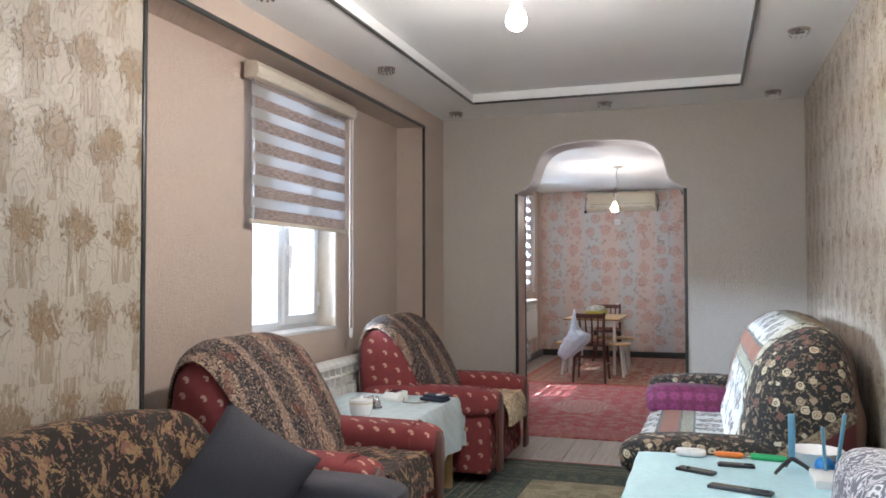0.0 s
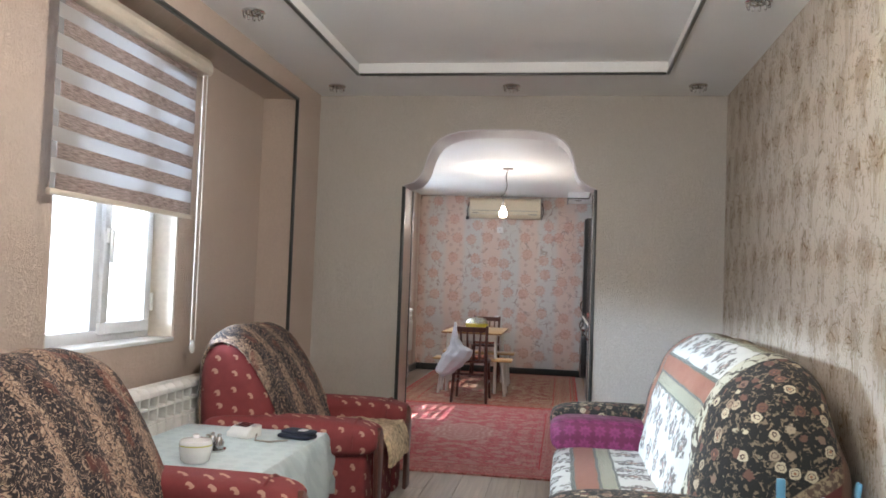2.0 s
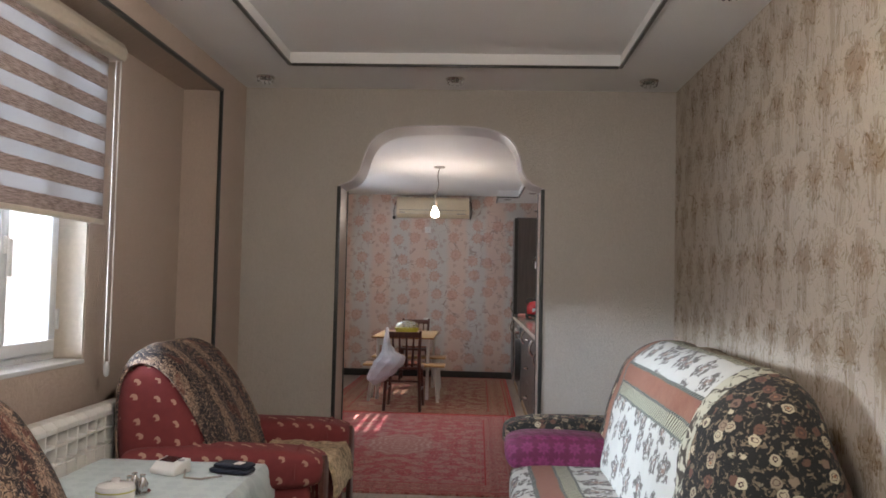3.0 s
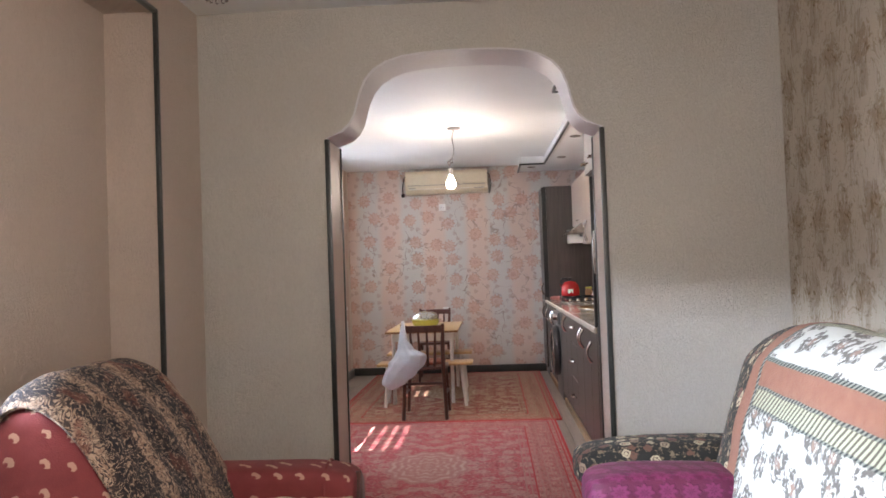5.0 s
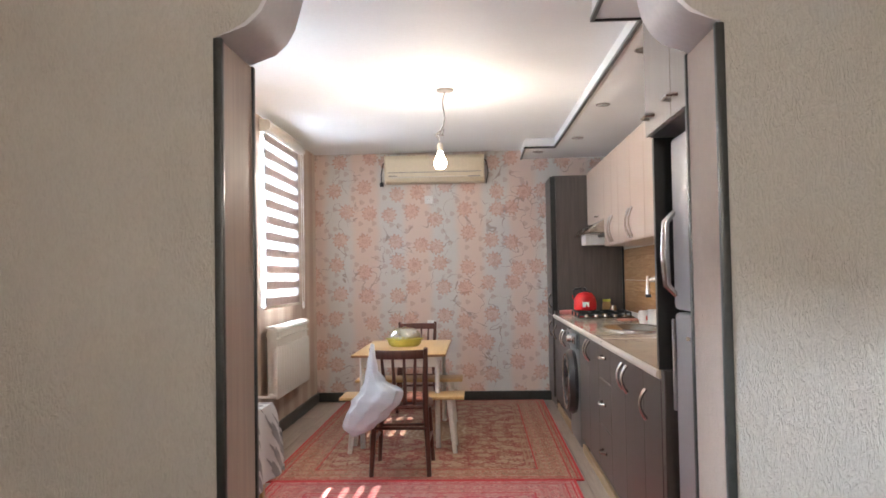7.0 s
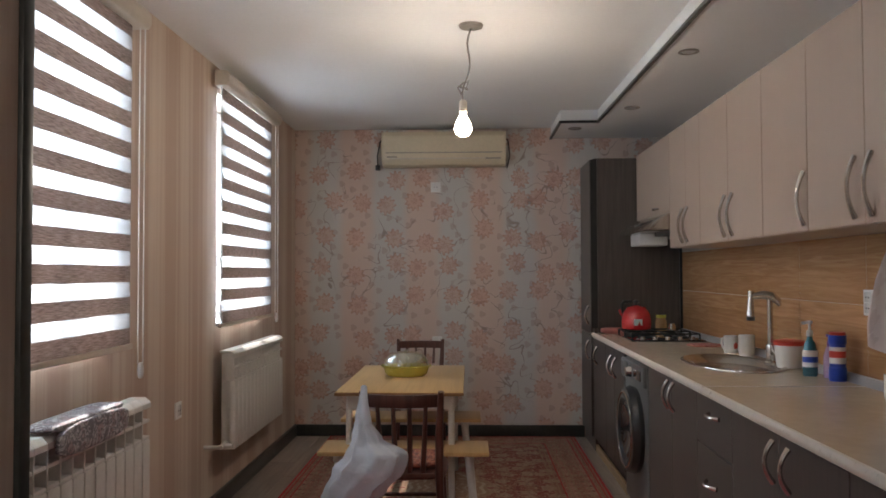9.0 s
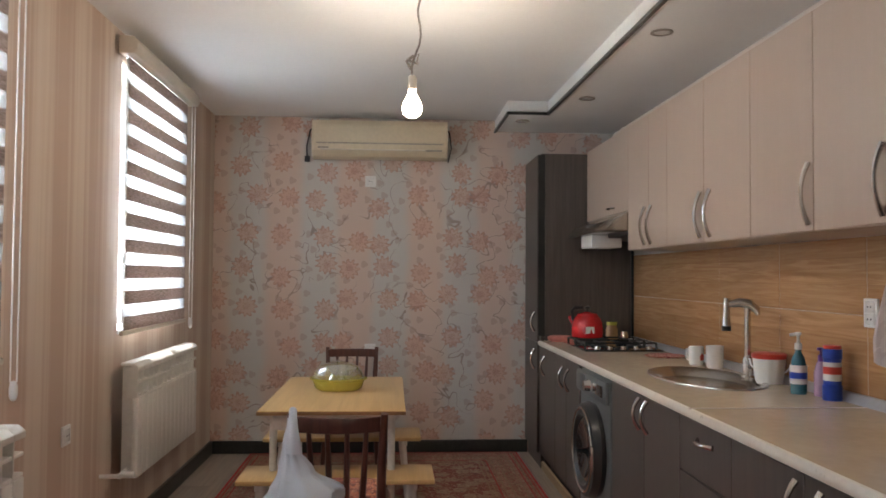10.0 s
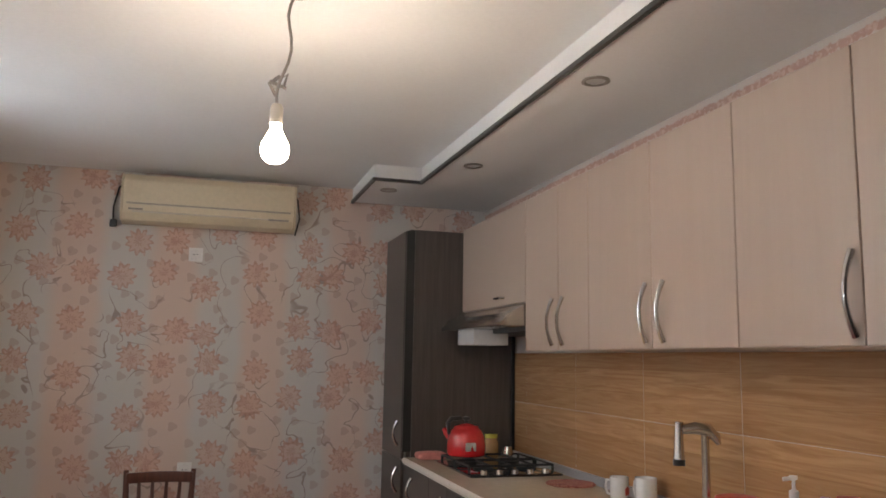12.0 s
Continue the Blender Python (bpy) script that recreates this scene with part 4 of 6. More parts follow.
def radiator(x, y0, y1, z0, z1, label):
    """A sectional aluminium radiator on the wall behind it."""
    r = thing("radiator", (x, y0, z0), label, "radiator", "sectional radiators")
    w, h = y1 - y0, z1 - z0
    n = max(4, round(w / 0.08))
    step = w / n
    rib = 0.008
    section = mesh_of(join(block(0.055, 0.085, 0.004, step - 0.004, 0.02, h - 0.17, 0.005), block(0.0, 0.055, step / 2 - 0.012, step / 2 + 0.012, 0.02, h - 0.02, 0.004),
                           block(0.030, 0.082, 0.0, rib, h - 0.165, h - 0.02, 0.002, 1),
                           *[block(0.045, 0.080, 0.0, step, h - k - 0.007, h - k + 0.007, 0.003, 1) for k in (0.095, 0.163)],
                           prism([(0.0, h - 0.012), (0.0, h), (0.062, h), (0.085, h - 0.02), (0.085, h - 0.042), (0.075, h - 0.042), (0.070, h - 0.03), (0.05, h - 0.015)], "y", 0.0, step, 0.002)), M["rad"], "section")
    for i in range(n):
        piece("section", section, r, pose(0, i * step, 0))
    part("header_pipe", join(tube([(0.03, 0.0, h - 0.05), (0.03, w, h - 0.05)], 0.016, 10), tube([(0.03, 0.0, 0.05), (0.03, w, 0.05)], 0.016, 10)), M["rad"], r)
    part("valve", join(tube([(0.03, -0.08, 0.05), (0.03, 0.0, 0.05)], 0.013, 10), tube([(0.03, -0.05, 0.05), (0.09, -0.05, 0.05)], 0.016, 10), tube([(-0.06, -0.08, 0.05), (0.03, -0.08, 0.05)], 0.010, 8)), M["white"], r)
    for k in (0.2, 0.8):
        part("bracket", block(-0.06, 0.01, w * k, w * k + 0.03, h - 0.1, h - 0.06), M["rad"], r)
    return r


radiator(NICHE_X + 0.06, 3.66, 4.94, 0.16, 0.75, "white aluminium radiator below the window")
radiator(KIT_LEFT + 0.06, 7.85, 9.04, 0.27, 0.845, "white aluminium radiator with a mat drying on it")
radiator(KIT_LEFT + 0.06, 10.20, 11.34, 0.35, 0.92, "white aluminium radiator below the kitchen window")


# ---- living room furniture ----
def rounded(points, n):
    """A smooth open line through points, n steps for each stretch."""
    out = []
    for i in range(len(points) - 1):
        p0, p1, p2, p3 = (Vector(points[max(0, min(len(points) - 1, k))]) for k in (i - 1, i, i + 1, i + 2))
        for j in range(n):
            t = j / n
            out.append(0.5 * (2 * p1 + (p2 - p0) * t + (2 * p0 - 5 * p1 + 4 * p2 - p3) * t * t + (3 * p1 - p0 - 3 * p2 + p3) * t ** 3))
    return out + [Vector(points[-1])]


def swell(t, power, root):
    return max(0.0, 1 - abs(t) ** power) ** root


def plump(line, heart, half, power, root, steps=28, lump=0.012, seed=0.0):
    """A side outline (x, z) drawn out along y, its ends rounded off towards the heart point."""
    bm = bmesh.new()
    rings = []
    for j in range(steps + 1):
        t = math.sin(math.pi / 2 * (2 * j / steps - 1))
        k = max(0.02, swell(t, power, root))
        ring = []
        for p in line:
            q = Vector((heart[0] + (p[0] - heart[0]) * k, half * t, heart[1] + (p[1] - heart[1]) * k))
            q += Vector((1, 0, 1)) * lump * noise.noise(q * 5.0 + Vector((seed, 0, 0)))
            ring.append(bm.verts.new(q))
        rings.append(ring)
    n = len(line)
    for a, b in zip(rings, rings[1:]):
        for i in range(n):
            bm.faces.new((a[i], a[(i + 1) % n], b[(i + 1) % n], b[i]))
    bm.faces.new(rings[0])
    bm.faces.new(rings[-1])
    return bm


BACK_LINE = [(0.03, 0.36), (0.03, 0.47), (-0.02, 0.60), (-0.10, 0.75), (-0.20, 0.89), (-0.29, 0.965), (-0.38, 0.985), (-0.455, 0.93), (-0.49, 0.80), (-0.485, 0.55), (-0.44, 0.25)]
BACK_HEART, BACK_HALF = (-0.26, 0.58), 0.43


def arm_roll(side, seed):
    """One arm: upright panel with a soft roll on top, its front end rounded."""
    return join(block(-0.36, 0.42, side * 0.355 - 0.08, side * 0.355 + 0.08, 0.08, 0.50, 0.03, 3),
                puff(0.44, 0.112, 0.088, 0.28, 0.55, 36, 18, (0.03, side * 0.36, 0.51), 0.025, seed))


def armchair(at, label, seed):
    """Plump armchair facing +x: base, seat, two rolled arms with wooden fronts, wedge-shaped back."""
    c = thing("armchair", at, label, "armchair", "red armchairs")
    part("base", block(-0.40, 0.40, -0.30, 0.30, 0.06, 0.32, 0.03, 3), M["red"], c)
    part("seat", puff(0.34, 0.26, 0.10, 0.3, 0.4, 32, 14, (0.10, 0, 0.37), 0.02, seed), M["red"], c)
    for side in (-1, 1):
        arm = part("arm", arm_roll(side, seed + side), M["red"], c)
        face = [(-0.055, 0.10), (0.055, 0.10), (0.042, 0.28), (0.062, 0.44), (0.05, 0.53), (0.0, 0.565), (-0.05, 0.53), (-0.062, 0.44), (-0.042, 0.28)]
        part("arm_front", prism([(y + side * 0.36, z) for y, z in face], "x", 0.455, 0.478, 0.006), M["chair_wood"], arm, "dark wooden arm front")
        ring = [(0.36, side * 0.36 + 0.116 * math.cos(2 * math.pi * k / 20), 0.51 + 0.092 * math.sin(2 * math.pi * k / 20)) for k in range(21)]
        part("piping", tube(ring, 0.005, 6), M["red"], arm)
    part("backrest", plump(rounded(BACK_LINE, 4), BACK_HEART, BACK_HALF, 5.0, 0.30, 28, 0.012, seed), M["red"], c)
    for fx in (-0.33, 0.33):
        for fy in (-0.25, 0.25):
            part("foot", block(fx - 0.03, fx + 0.03, fy - 0.03, fy + 0.03, 0.0, 0.07, 0.006), M["chair_wood"], c)
    return c


def back_throw(chair_at, label, seed, near, hem):
    """A tapestry laid over an armchair's back from the seat to the rear."""
    t = thing("throw_blanket", chair_at, label, "blanket", "tapestry throws")
    line = rounded(BACK_LINE, 8)

    def place(u, v):
        across = near + (1.0 - near) * v
        k = max(0.05, swell(min(1.0, abs(across) * 0.985), 5.0, 0.30)) * 1.035
        start = hem * (1 + 0.35 * math.sin(v * 5 + seed))
        at = (start + (0.93 - start) * u) * (len(line) - 1)
        i = min(int(at), len(line) - 2)
        p = line[i].lerp(line[i + 1], at - i)
        q = Vector((BACK_HEART[0] + (p[0] - BACK_HEART[0]) * k, BACK_HALF * across * 1.02, BACK_HEART[1] + (p[1] - BACK_HEART[1]) * k))
        fold = 0.009 * noise.noise(q * 7.0 + Vector((seed, 0, 0))) + 0.004 * math.sin(across * 19 + seed + u * 5) + 0.010
        return q + Vector((0.6, 0, 0.8)) * fold * min(1.0, 4 * (1 - abs(across)) + 0.3)
    part("cloth", sheet(place, 44, 40, 0.010), M["throw"], t)
    return t


CHAIR_A, CHAIR_B = (-1.48, 3.19, 0.0), (-1.49, 5.09, 0.0)
armchair(CHAIR_A, "red spotted armchair under a brown tapestry throw", 1.0)
armchair(CHAIR_B, "red spotted armchair beside the covered table", 5.0)
back_throw(CHAIR_A, "brown paisley tapestry over the armchair back", 2.0, -0.88, 0.13)
back_throw(CHAIR_B, "brown paisley tapestry over the armchair back", 7.0, -0.86, 0.12)

LOVE_LINE = [(-0.06, 0.30), (-0.045, 0.45), (-0.01, 0.62), (0.04, 0.80), (0.11, 0.96), (0.24, 1.05), (0.40, 1.045), (0.48, 0.96), (0.52, 0.76), (0.53, 0.50), (0.52, 0.12)]


def loveseat():
    s = thing("loveseat", (0.30, 4.76, 0.0), "loveseat under a flowered white, rust and black cover", "sofa")
    part("base", block(-0.42, 0.50, -0.88, 0.88, 0.05, 0.30, 0.04, 3), M["cover"], s)
    part("seat", puff(0.44, 0.84, 0.12, 0.3, 0.4, 40, 16, (-0.06, 0, 0.31), 0.02, 3.0), M["cover"], s)
    part("backrest", plump(rounded(LOVE_LINE, 4), (0.34, 0.50), 1.05, 6.0, 0.27, 44, 0.03, 8.0), M["cover"], s)
    for side in (-1, 1):
        part("arm", join(block(-0.46, 0.30, side * 0.93 - 0.10, side * 0.93 + 0.10, 0.06, 0.43, 0.04, 3),
                         puff(0.46, 0.135, 0.10, 0.35, 0.6, 32, 16, (-0.06, side * 0.93, 0.485 + 0.025 * side), 0.05, side * 4.0)), M["cover"], s)
    for fx in (-0.36, 0.42):
        for fy in (-0.7, 0.7):
            part("foot", block(fx - 0.03, fx + 0.03, fy - 0.03, fy + 0.03, 0.0, 0.06, 0.006), M["chair_wood"], s)
    return s


loveseat()
pillow = thing("bolster_pillow", (0.065, 5.40, 0.475), "magenta rosette-patterned pillow on the loveseat", "pillow")
part("pillow_body", puff(0.28, 0.13, 0.098, 0.40, 0.5, 36, 18, (0, 0, 0), 0.06, 2.0), M["magenta"], pillow)


def grey_sofa():
    s = thing("sofa", (-1.37, 1.64, 0.0), "slate grey sofa with a patterned throw on its back", "sofa")
    part("base", block(-0.48, 0.50, -1.0, 0.86, 0.05, 0.30, 0.03, 3), M["grey_cloth"], s)
    part("seat", puff(0.42, 0.92, 0.11, 0.25, 0.4, 40, 14, (0.06, -0.08, 0.36), 0.015, 1.0), M["grey_cloth"], s)
    part("backrest", moved(puff(0.13, 0.98, 0.34, 0.3, 0.5, 48, 20, (0, 0, 0), 0.02, 5.0), pose(-0.37, 0.03, 0.46, 0, -8, 0)), M["grey_cloth"], s)
    part("arm", join(block(-0.40, 0.54, 0.86, 1.02, 0.06, 0.50, 0.03, 3), puff(0.50, 0.10, 0.08, 0.3, 0.5, 32, 14, (0.06, 0.94, 0.51), 0.01, 2.0)), M["grey_cloth"], s)
    part("arm", join(block(-0.40, 0.54, -1.16, -1.0, 0.06, 0.50, 0.03, 3), puff(0.50, 0.10, 0.08, 0.3, 0.5, 32, 14, (0.06, -1.08, 0.51), 0.01, 3.0)), M["grey_cloth"], s)
    return s


grey_sofa()


def cushion_body(half, thick, n=20):
    """A square cushion, plump in the middle and thin at its seams and corners, standing in the xz plane."""
    bm = bmesh.new()
    grids = []
    for side in (1, -1):
        grid = []
        for i in range(n + 1):
            row = []
            for j in range(n + 1):
                a, b = 2 * i / n - 1, 2 * j / n - 1
                t = thick * ((1 - abs(a) ** 2.4) * (1 - abs(b) ** 2.4)) ** 0.6
                pull = 1 - 0.06 * (1 - a * a) * abs(b) - 0.06 * (1 - b * b) * abs(a)
                row.append(bm.verts.new((half * a * pull, side * (t + 0.002), half * b * pull)))
            grid.append(row)
        grids.append(grid)
    for grid in grids:
        for i in range(n):
            for j in range(n):
                bm.faces.new((grid[i][j], grid[i + 1][j], grid[i + 1][j + 1], grid[i][j + 1]))
    bmesh.ops.remove_doubles(bm, verts=bm.verts[:], dist=0.005)
    return bm


sofa_throw = thing("throw_blanket", (-1.37, 1.64, 0.0), "black and tan tapestry over the grey sofa back", "blanket")


def sofa_throw_place(u, v):
    lean = pose(-0.37, 0.05, 0.46, 0, -8, 0)
    b = math.radians(-25 + 195 * u)
    y = -0.95 + 1.92 * v
    prof = max(0.0, 1 - abs(y / 1.02) ** 5) ** 0.25
    p = Vector((0.15 * math.copysign(abs(math.cos(b)) ** 0.5, math.cos(b)), y, 0.36 * math.copysign(abs(math.sin(b)) ** 0.5, math.sin(b)) * prof))
    p.x += 0.008 * math.sin(y * 23) + 0.015 * noise.noise(Vector((y * 4, u * 5, 0)))
    p.z += 0.010 * noise.noise(Vector((y * 5, u * 3, 4)))
    return lean @ p


part("cloth", sheet(sofa_throw_place, 26, 60, 0.010), M["throw2"], sofa_throw)
cushion = thing("cushion", (-1.32, 2.40, 0.60), "slate grey square cushion leaning on the sofa arm", "cushion")
part("cushion_body", moved(cushion_body(0.19, 0.075), pose(0, 0, 0, -22, 30, 12)), M["grey_cloth"], cushion)


def cloth_table(name, x0, x1, y0, y1, top, cloth, drop, label, cloth_label, seed):
    """A plain four-legged table, and the cloth that lies on it."""
    t = thing(name, ((x0 + x1) / 2, (y0 + y1) / 2, 0), label, "table")
    hx, hy = (x1 - x0) / 2 - 0.01, (y1 - y0) / 2 - 0.01
    part("tabletop", block(-hx, hx, -hy, hy, top - 0.035, top - 0.006, 0.004), M["table_wood"], t)
    for ay0 in (-hy + 0.03, hy - 0.05):
        part("apron", block(-hx + 0.03, hx - 0.03, ay0, ay0 + 0.02, top - 0.11, top - 0.035), M["table_wood"], t)
    for sx in (-1, 1):
        for sy in (-1, 1):
            part("leg", block(sx * (hx - 0.05) - 0.022, sx * (hx - 0.05) + 0.022, sy * (hy - 0.05) - 0.022, sy * (hy - 0.05) + 0.022, 0, top - 0.036, 0.004), M["table_wood"], t)
    cl = thing("tablecloth", ((x0 + x1) / 2, (y0 + y1) / 2, top), cloth_label, "tablecloth")

    def place(u, v):
        a, b = (2 * u - 1) * (hx + drop), (2 * v - 1) * (hy + drop)
        cx, cy = max(-hx - 0.012, min(hx + 0.012, a)), max(-hy - 0.012, min(hy + 0.012, b))
        over = max(abs(a) - hx, 0.0), max(abs(b) - hy, 0.0)
        down = max(over)
        wave = 0.014 * math.sin((a * (over[1] > 0) + b * (over[0] > 0)) * 21 + seed) * min(1.0, down / 0.08)
        out = 0.012 + 0.05 * down + wave
        if over[0] > 0:
            cx = math.copysign(hx + out, a)
        if over[1] > 0:
            cy = math.copysign(hy + out, b)
        return (cx, cy, -down + 0.001 * math.sin(a * 30) * math.sin(b * 26) * (down == 0))
    part("cloth", sheet(place, 44, 44, 0.003), cloth, cl)
    return t


cloth_table("side_table", -1.96, -1.24, 3.70, 4.63, 0.545, M["cloth_white"], 0.29, "low table beneath a white cloth", "white damask cloth over the low table", 0.5)
cloth_table("side_table", -0.12, 0.62, 2.72, 3.63, 0.52, M["cloth_blue"], 0.18, "low table beneath a pale blue cloth", "pale blue oilcloth over the low table", 2.0)
cloth_table("kitchen_table", -2.12, -1.50, 6.95, 7.70, 0.75, M["cloth_lace"], 0.30, "small kitchen table beneath a lace cloth", "white lace-patterned cloth over the small table", 1.0)

bundle = thing("covered_stool", (0.69, 2.60, 0.0), "stool under a white patterned bedcover", "stool")
part("seat", block(-0.15, 0.15, -0.32, 0.32, 0.0, 0.40, 0.03), M["grey_cloth"], bundle)
part("bedcover", puff(0.17, 0.36, 0.40, 0.5, 0.5, 36, 24, (0, 0, 0.36), 0.05, 6.0), M["white_pat"], bundle)


# ---- carpets ----
def rug(name, cx, cy, hx, hy, material, label):
    r = thing(name, (cx, cy, 0.006), label, "carpet")
    part("woven_top", block(-hx, hx, -hy, hy, 0, 0.010, 0.003), material, r)
    return r


rug("carpet", -0.97, 10.755, 1.0, 1.55, M["carpet_tan"], "tan and red patterned carpet beneath the dining table")
entry = thing("carpet", (-0.97, 7.70, 0.006), "rose red medallion carpet between archway and dining table", "carpet")
part("woven_top", prism([(-0.945, -1.085), (-0.30, -1.085), (-0.30, -1.47), (0.935, -1.47), (0.935, -1.085), (0.945, -1.085), (0.945, 1.495), (-0.945, 1.495)], "z", 0, 0.011), M["carpet_red"], entry)
rug("carpet", -0.52, 3.22, 0.85, 2.2, M["carpet_green"], "beige carpet with a dark teal border")
# ---- kitchen: cabinets and appliances ----
def bow_handle(parent, x, y, z, height, upright=True):
    """A curved chrome handle standing off a front that faces -x."""
    n = 8
    pts = []
    for i in range(n + 1):
        k = i / n - 0.5
        off = 0.027 * (1 - (2 * k) ** 2) + 0.004
        pts.append((x - off, y, z + k * height) if upright else (x - off, y + k * height, z))
    rad = [0.010 - 0.0030 * math.sin(math.pi * i / n) for i in range(n + 1)]
    return part("handle", tube(pts, rad, 8), M["chrome"], parent, "curved chrome handle")


def front(parent, x, y0, y1, z0, z1, material, name="door", label=""):
    return part(name, block(x - 0.018, x, y0 + 0.002, y1 - 0.002, z0 + 0.002, z1 - 0.002, 0.002, 1), material, parent, label)


FRONT, TOP = 0.135, 0.90
def base_unit(y0, y1, fronts, label):
    """A floor cabinet; fronts: (y0, y1, z0, z1, kind, handle y, handle z)."""
    u = thing("base_cabinet", (0, 0, 0), label, "cabinet", "dark base cabinets")
    part("body", block(FRONT + 0.001, KIT_RIGHT - 0.03, y0 + 0.001, y1 - 0.001, 0.10, TOP - 0.036), M["dark_front"], u)
    part("plinth", block(FRONT + 0.05, KIT_RIGHT - 0.05, y0 + 0.001, y1 - 0.001, 0.0, 0.099), M["gap"], u)
    part("plinth_board", block(FRONT - 0.010, FRONT + 0.008, y0 + 0.001, y1 - 0.001, 0.006, 0.062, 0.002, 1), M["plinth"], u, "bare tan plinth board")
    for a, b, c, d, kind, hy, hz in fronts:
        f = front(u, FRONT, a, b, c, d, M["dark_front"], kind)
        bow_handle(f, FRONT - 0.018, hy, hz, 0.13, kind == "door")
    return u


base_unit(10.64, 11.80, [(10.64, 10.98, 0.11, 0.86, "door", 10.90, 0.74), (10.98, 11.30, 0.11, 0.86, "door", 11.06, 0.74), (11.30, 11.80, 0.11, 0.86, "door", 11.64, 0.74)], "dark grey oak base cabinet below the hob")
base_unit(9.11, 9.99, [(9.11, 9.515, 0.11, 0.86, "door", 9.465, 0.78), (9.515, 9.99, 0.11, 0.86, "door", 9.565, 0.78)], "dark grey oak sink cabinet with two doors")
base_unit(8.675, 9.11, [(8.675, 9.11, 0.665, 0.86, "drawer_front", 8.87, 0.80), (8.675, 9.11, 0.39, 0.662, "drawer_front", 8.91, 0.53), (8.675, 9.11, 0.11, 0.387, "drawer_front", 8.91, 0.25)], "dark grey oak cabinet with three drawers")
base_unit(7.80, 8.675, [(7.80, 8.245, 0.11, 0.86, "door", 8.16, 0.77), (8.245, 8.675, 0.11, 0.86, "door", 8.28, 0.77)], "dark grey oak base cabinet with two doors")
base_unit(7.46, 7.80, [(7.46, 7.80, 0.11, 0.86, "door", 7.73, 0.72)], "narrow dark grey oak base cabinet")

# worktop with an oval cut for the sink
SINK = (0.475, 9.77, 0.225, 0.40)
worktop = thing("worktop", (0, 0, 0), "glossy beige worktop with a pale rounded edge", "worktop")
oval = [(SINK[0] + SINK[2] * 0.93 * math.cos(2 * math.pi * i / 40), SINK[1] + SINK[3] * 0.95 * math.sin(2 * math.pi * i / 40)) for i in range(41)]
cut = [(SINK[0] + SINK[2] * 0.93, 8.975), (KIT_RIGHT - 0.02, 8.975), (KIT_RIGHT - 0.02, 11.80), (0.112, 11.80), (0.112, 8.975)]
half_r = [(x, y) for x, y in oval if x >= SINK[0] - 1e-6]
right_edge = sorted(half_r, key=lambda p: p[1])
left_edge = sorted([(x, y) for x, y in oval if x <= SINK[0] + 1e-6], key=lambda p: p[1])
ylo, yhi = SINK[1] - SINK[3] * 0.95, SINK[1] + SINK[3] * 0.95
part("slab", join(block(0.112, KIT_RIGHT - 0.02, 7.46, 8.973, TOP - 0.035, TOP),
                  prism([(0.112, 8.975), (SINK[0], 8.975), *left_edge, (SINK[0], 11.80), (0.112, 11.80)], "z", TOP - 0.035, TOP),
                  prism([(KIT_RIGHT - 0.02, 8.975), (SINK[0], 8.975), *right_edge, (SINK[0], 11.80), (KIT_RIGHT - 0.02, 11.80)], "z", TOP - 0.035, TOP)), M["counter"], worktop)
edge_prof = [(0.112, TOP - 0.036), (0.103, TOP - 0.033), (0.098, TOP - 0.022), (0.098, TOP - 0.012), (0.104, TOP - 0.002), (0.112, TOP)]
part("front_edge", prism(edge_prof, "y", 7.46, 11.80), M["counter_edge"], worktop, "pale rounded worktop edge")
part("joint_strip", block(0.10, KIT_RIGHT - 0.02, 8.970, 8.979, TOP - 0.002, TOP + 0.0015), M["carcass"], worktop, "brown joint across the worktop")
part("rear_strip", prism([(KIT_RIGHT - 0.055, TOP), (KIT_RIGHT - 0.012, TOP), (KIT_RIGHT - 0.012, TOP + 0.03), (KIT_RIGHT - 0.03, TOP + 0.03)], "y", 7.46, 11.80), M["fridge"], worktop, "grey plastic strip along the tiles")

sink = thing("sink", (SINK[0], SINK[1], TOP), "oval stainless steel sink with a small drainer", "sink")


def oval_ring(rows, n=40):
    bm = bmesh.new()
    rings = [[bm.verts.new((SINK[2] * k * math.cos(2 * math.pi * i / n) + ox, SINK[3] * k2 * math.sin(2 * math.pi * i / n) + oy, z)) for i in range(n)] for k, k2, z, ox, oy in rows]
    for a, b in zip(rings, rings[1:]):
        for i in range(n):
            bm.faces.new((a[i], a[(i + 1) % n], b[(i + 1) % n], b[i]))
    bm.faces.new(rings[-1])
    return bm


part("rim", oval_ring([(1.0, 1.0, 0.001, 0, 0), (0.99, 0.995, 0.008, 0, 0), (0.94, 0.96, 0.009, 0, 0), (0.90, 0.93, 0.003, 0, 0), (0.84, 0.86, -0.015, 0, 0), (0.80, 0.82, -0.03, 0, 0)]), M["steel"], sink)
part("bowl", moved(turned([(0.185, 0.0), (0.178, -0.02), (0.165, -0.12), (0.14, -0.15), (0.03, -0.158), (0.0, -0.158)], 32), pose(0, 0.12, -0.0285)), M["steel"], sink)
part("drain", moved(turned([(0.0, 0.004), (0.03, 0.004), (0.034, 0.0)], 20), pose(0, 0.12, -0.186)), M["chrome"], sink)

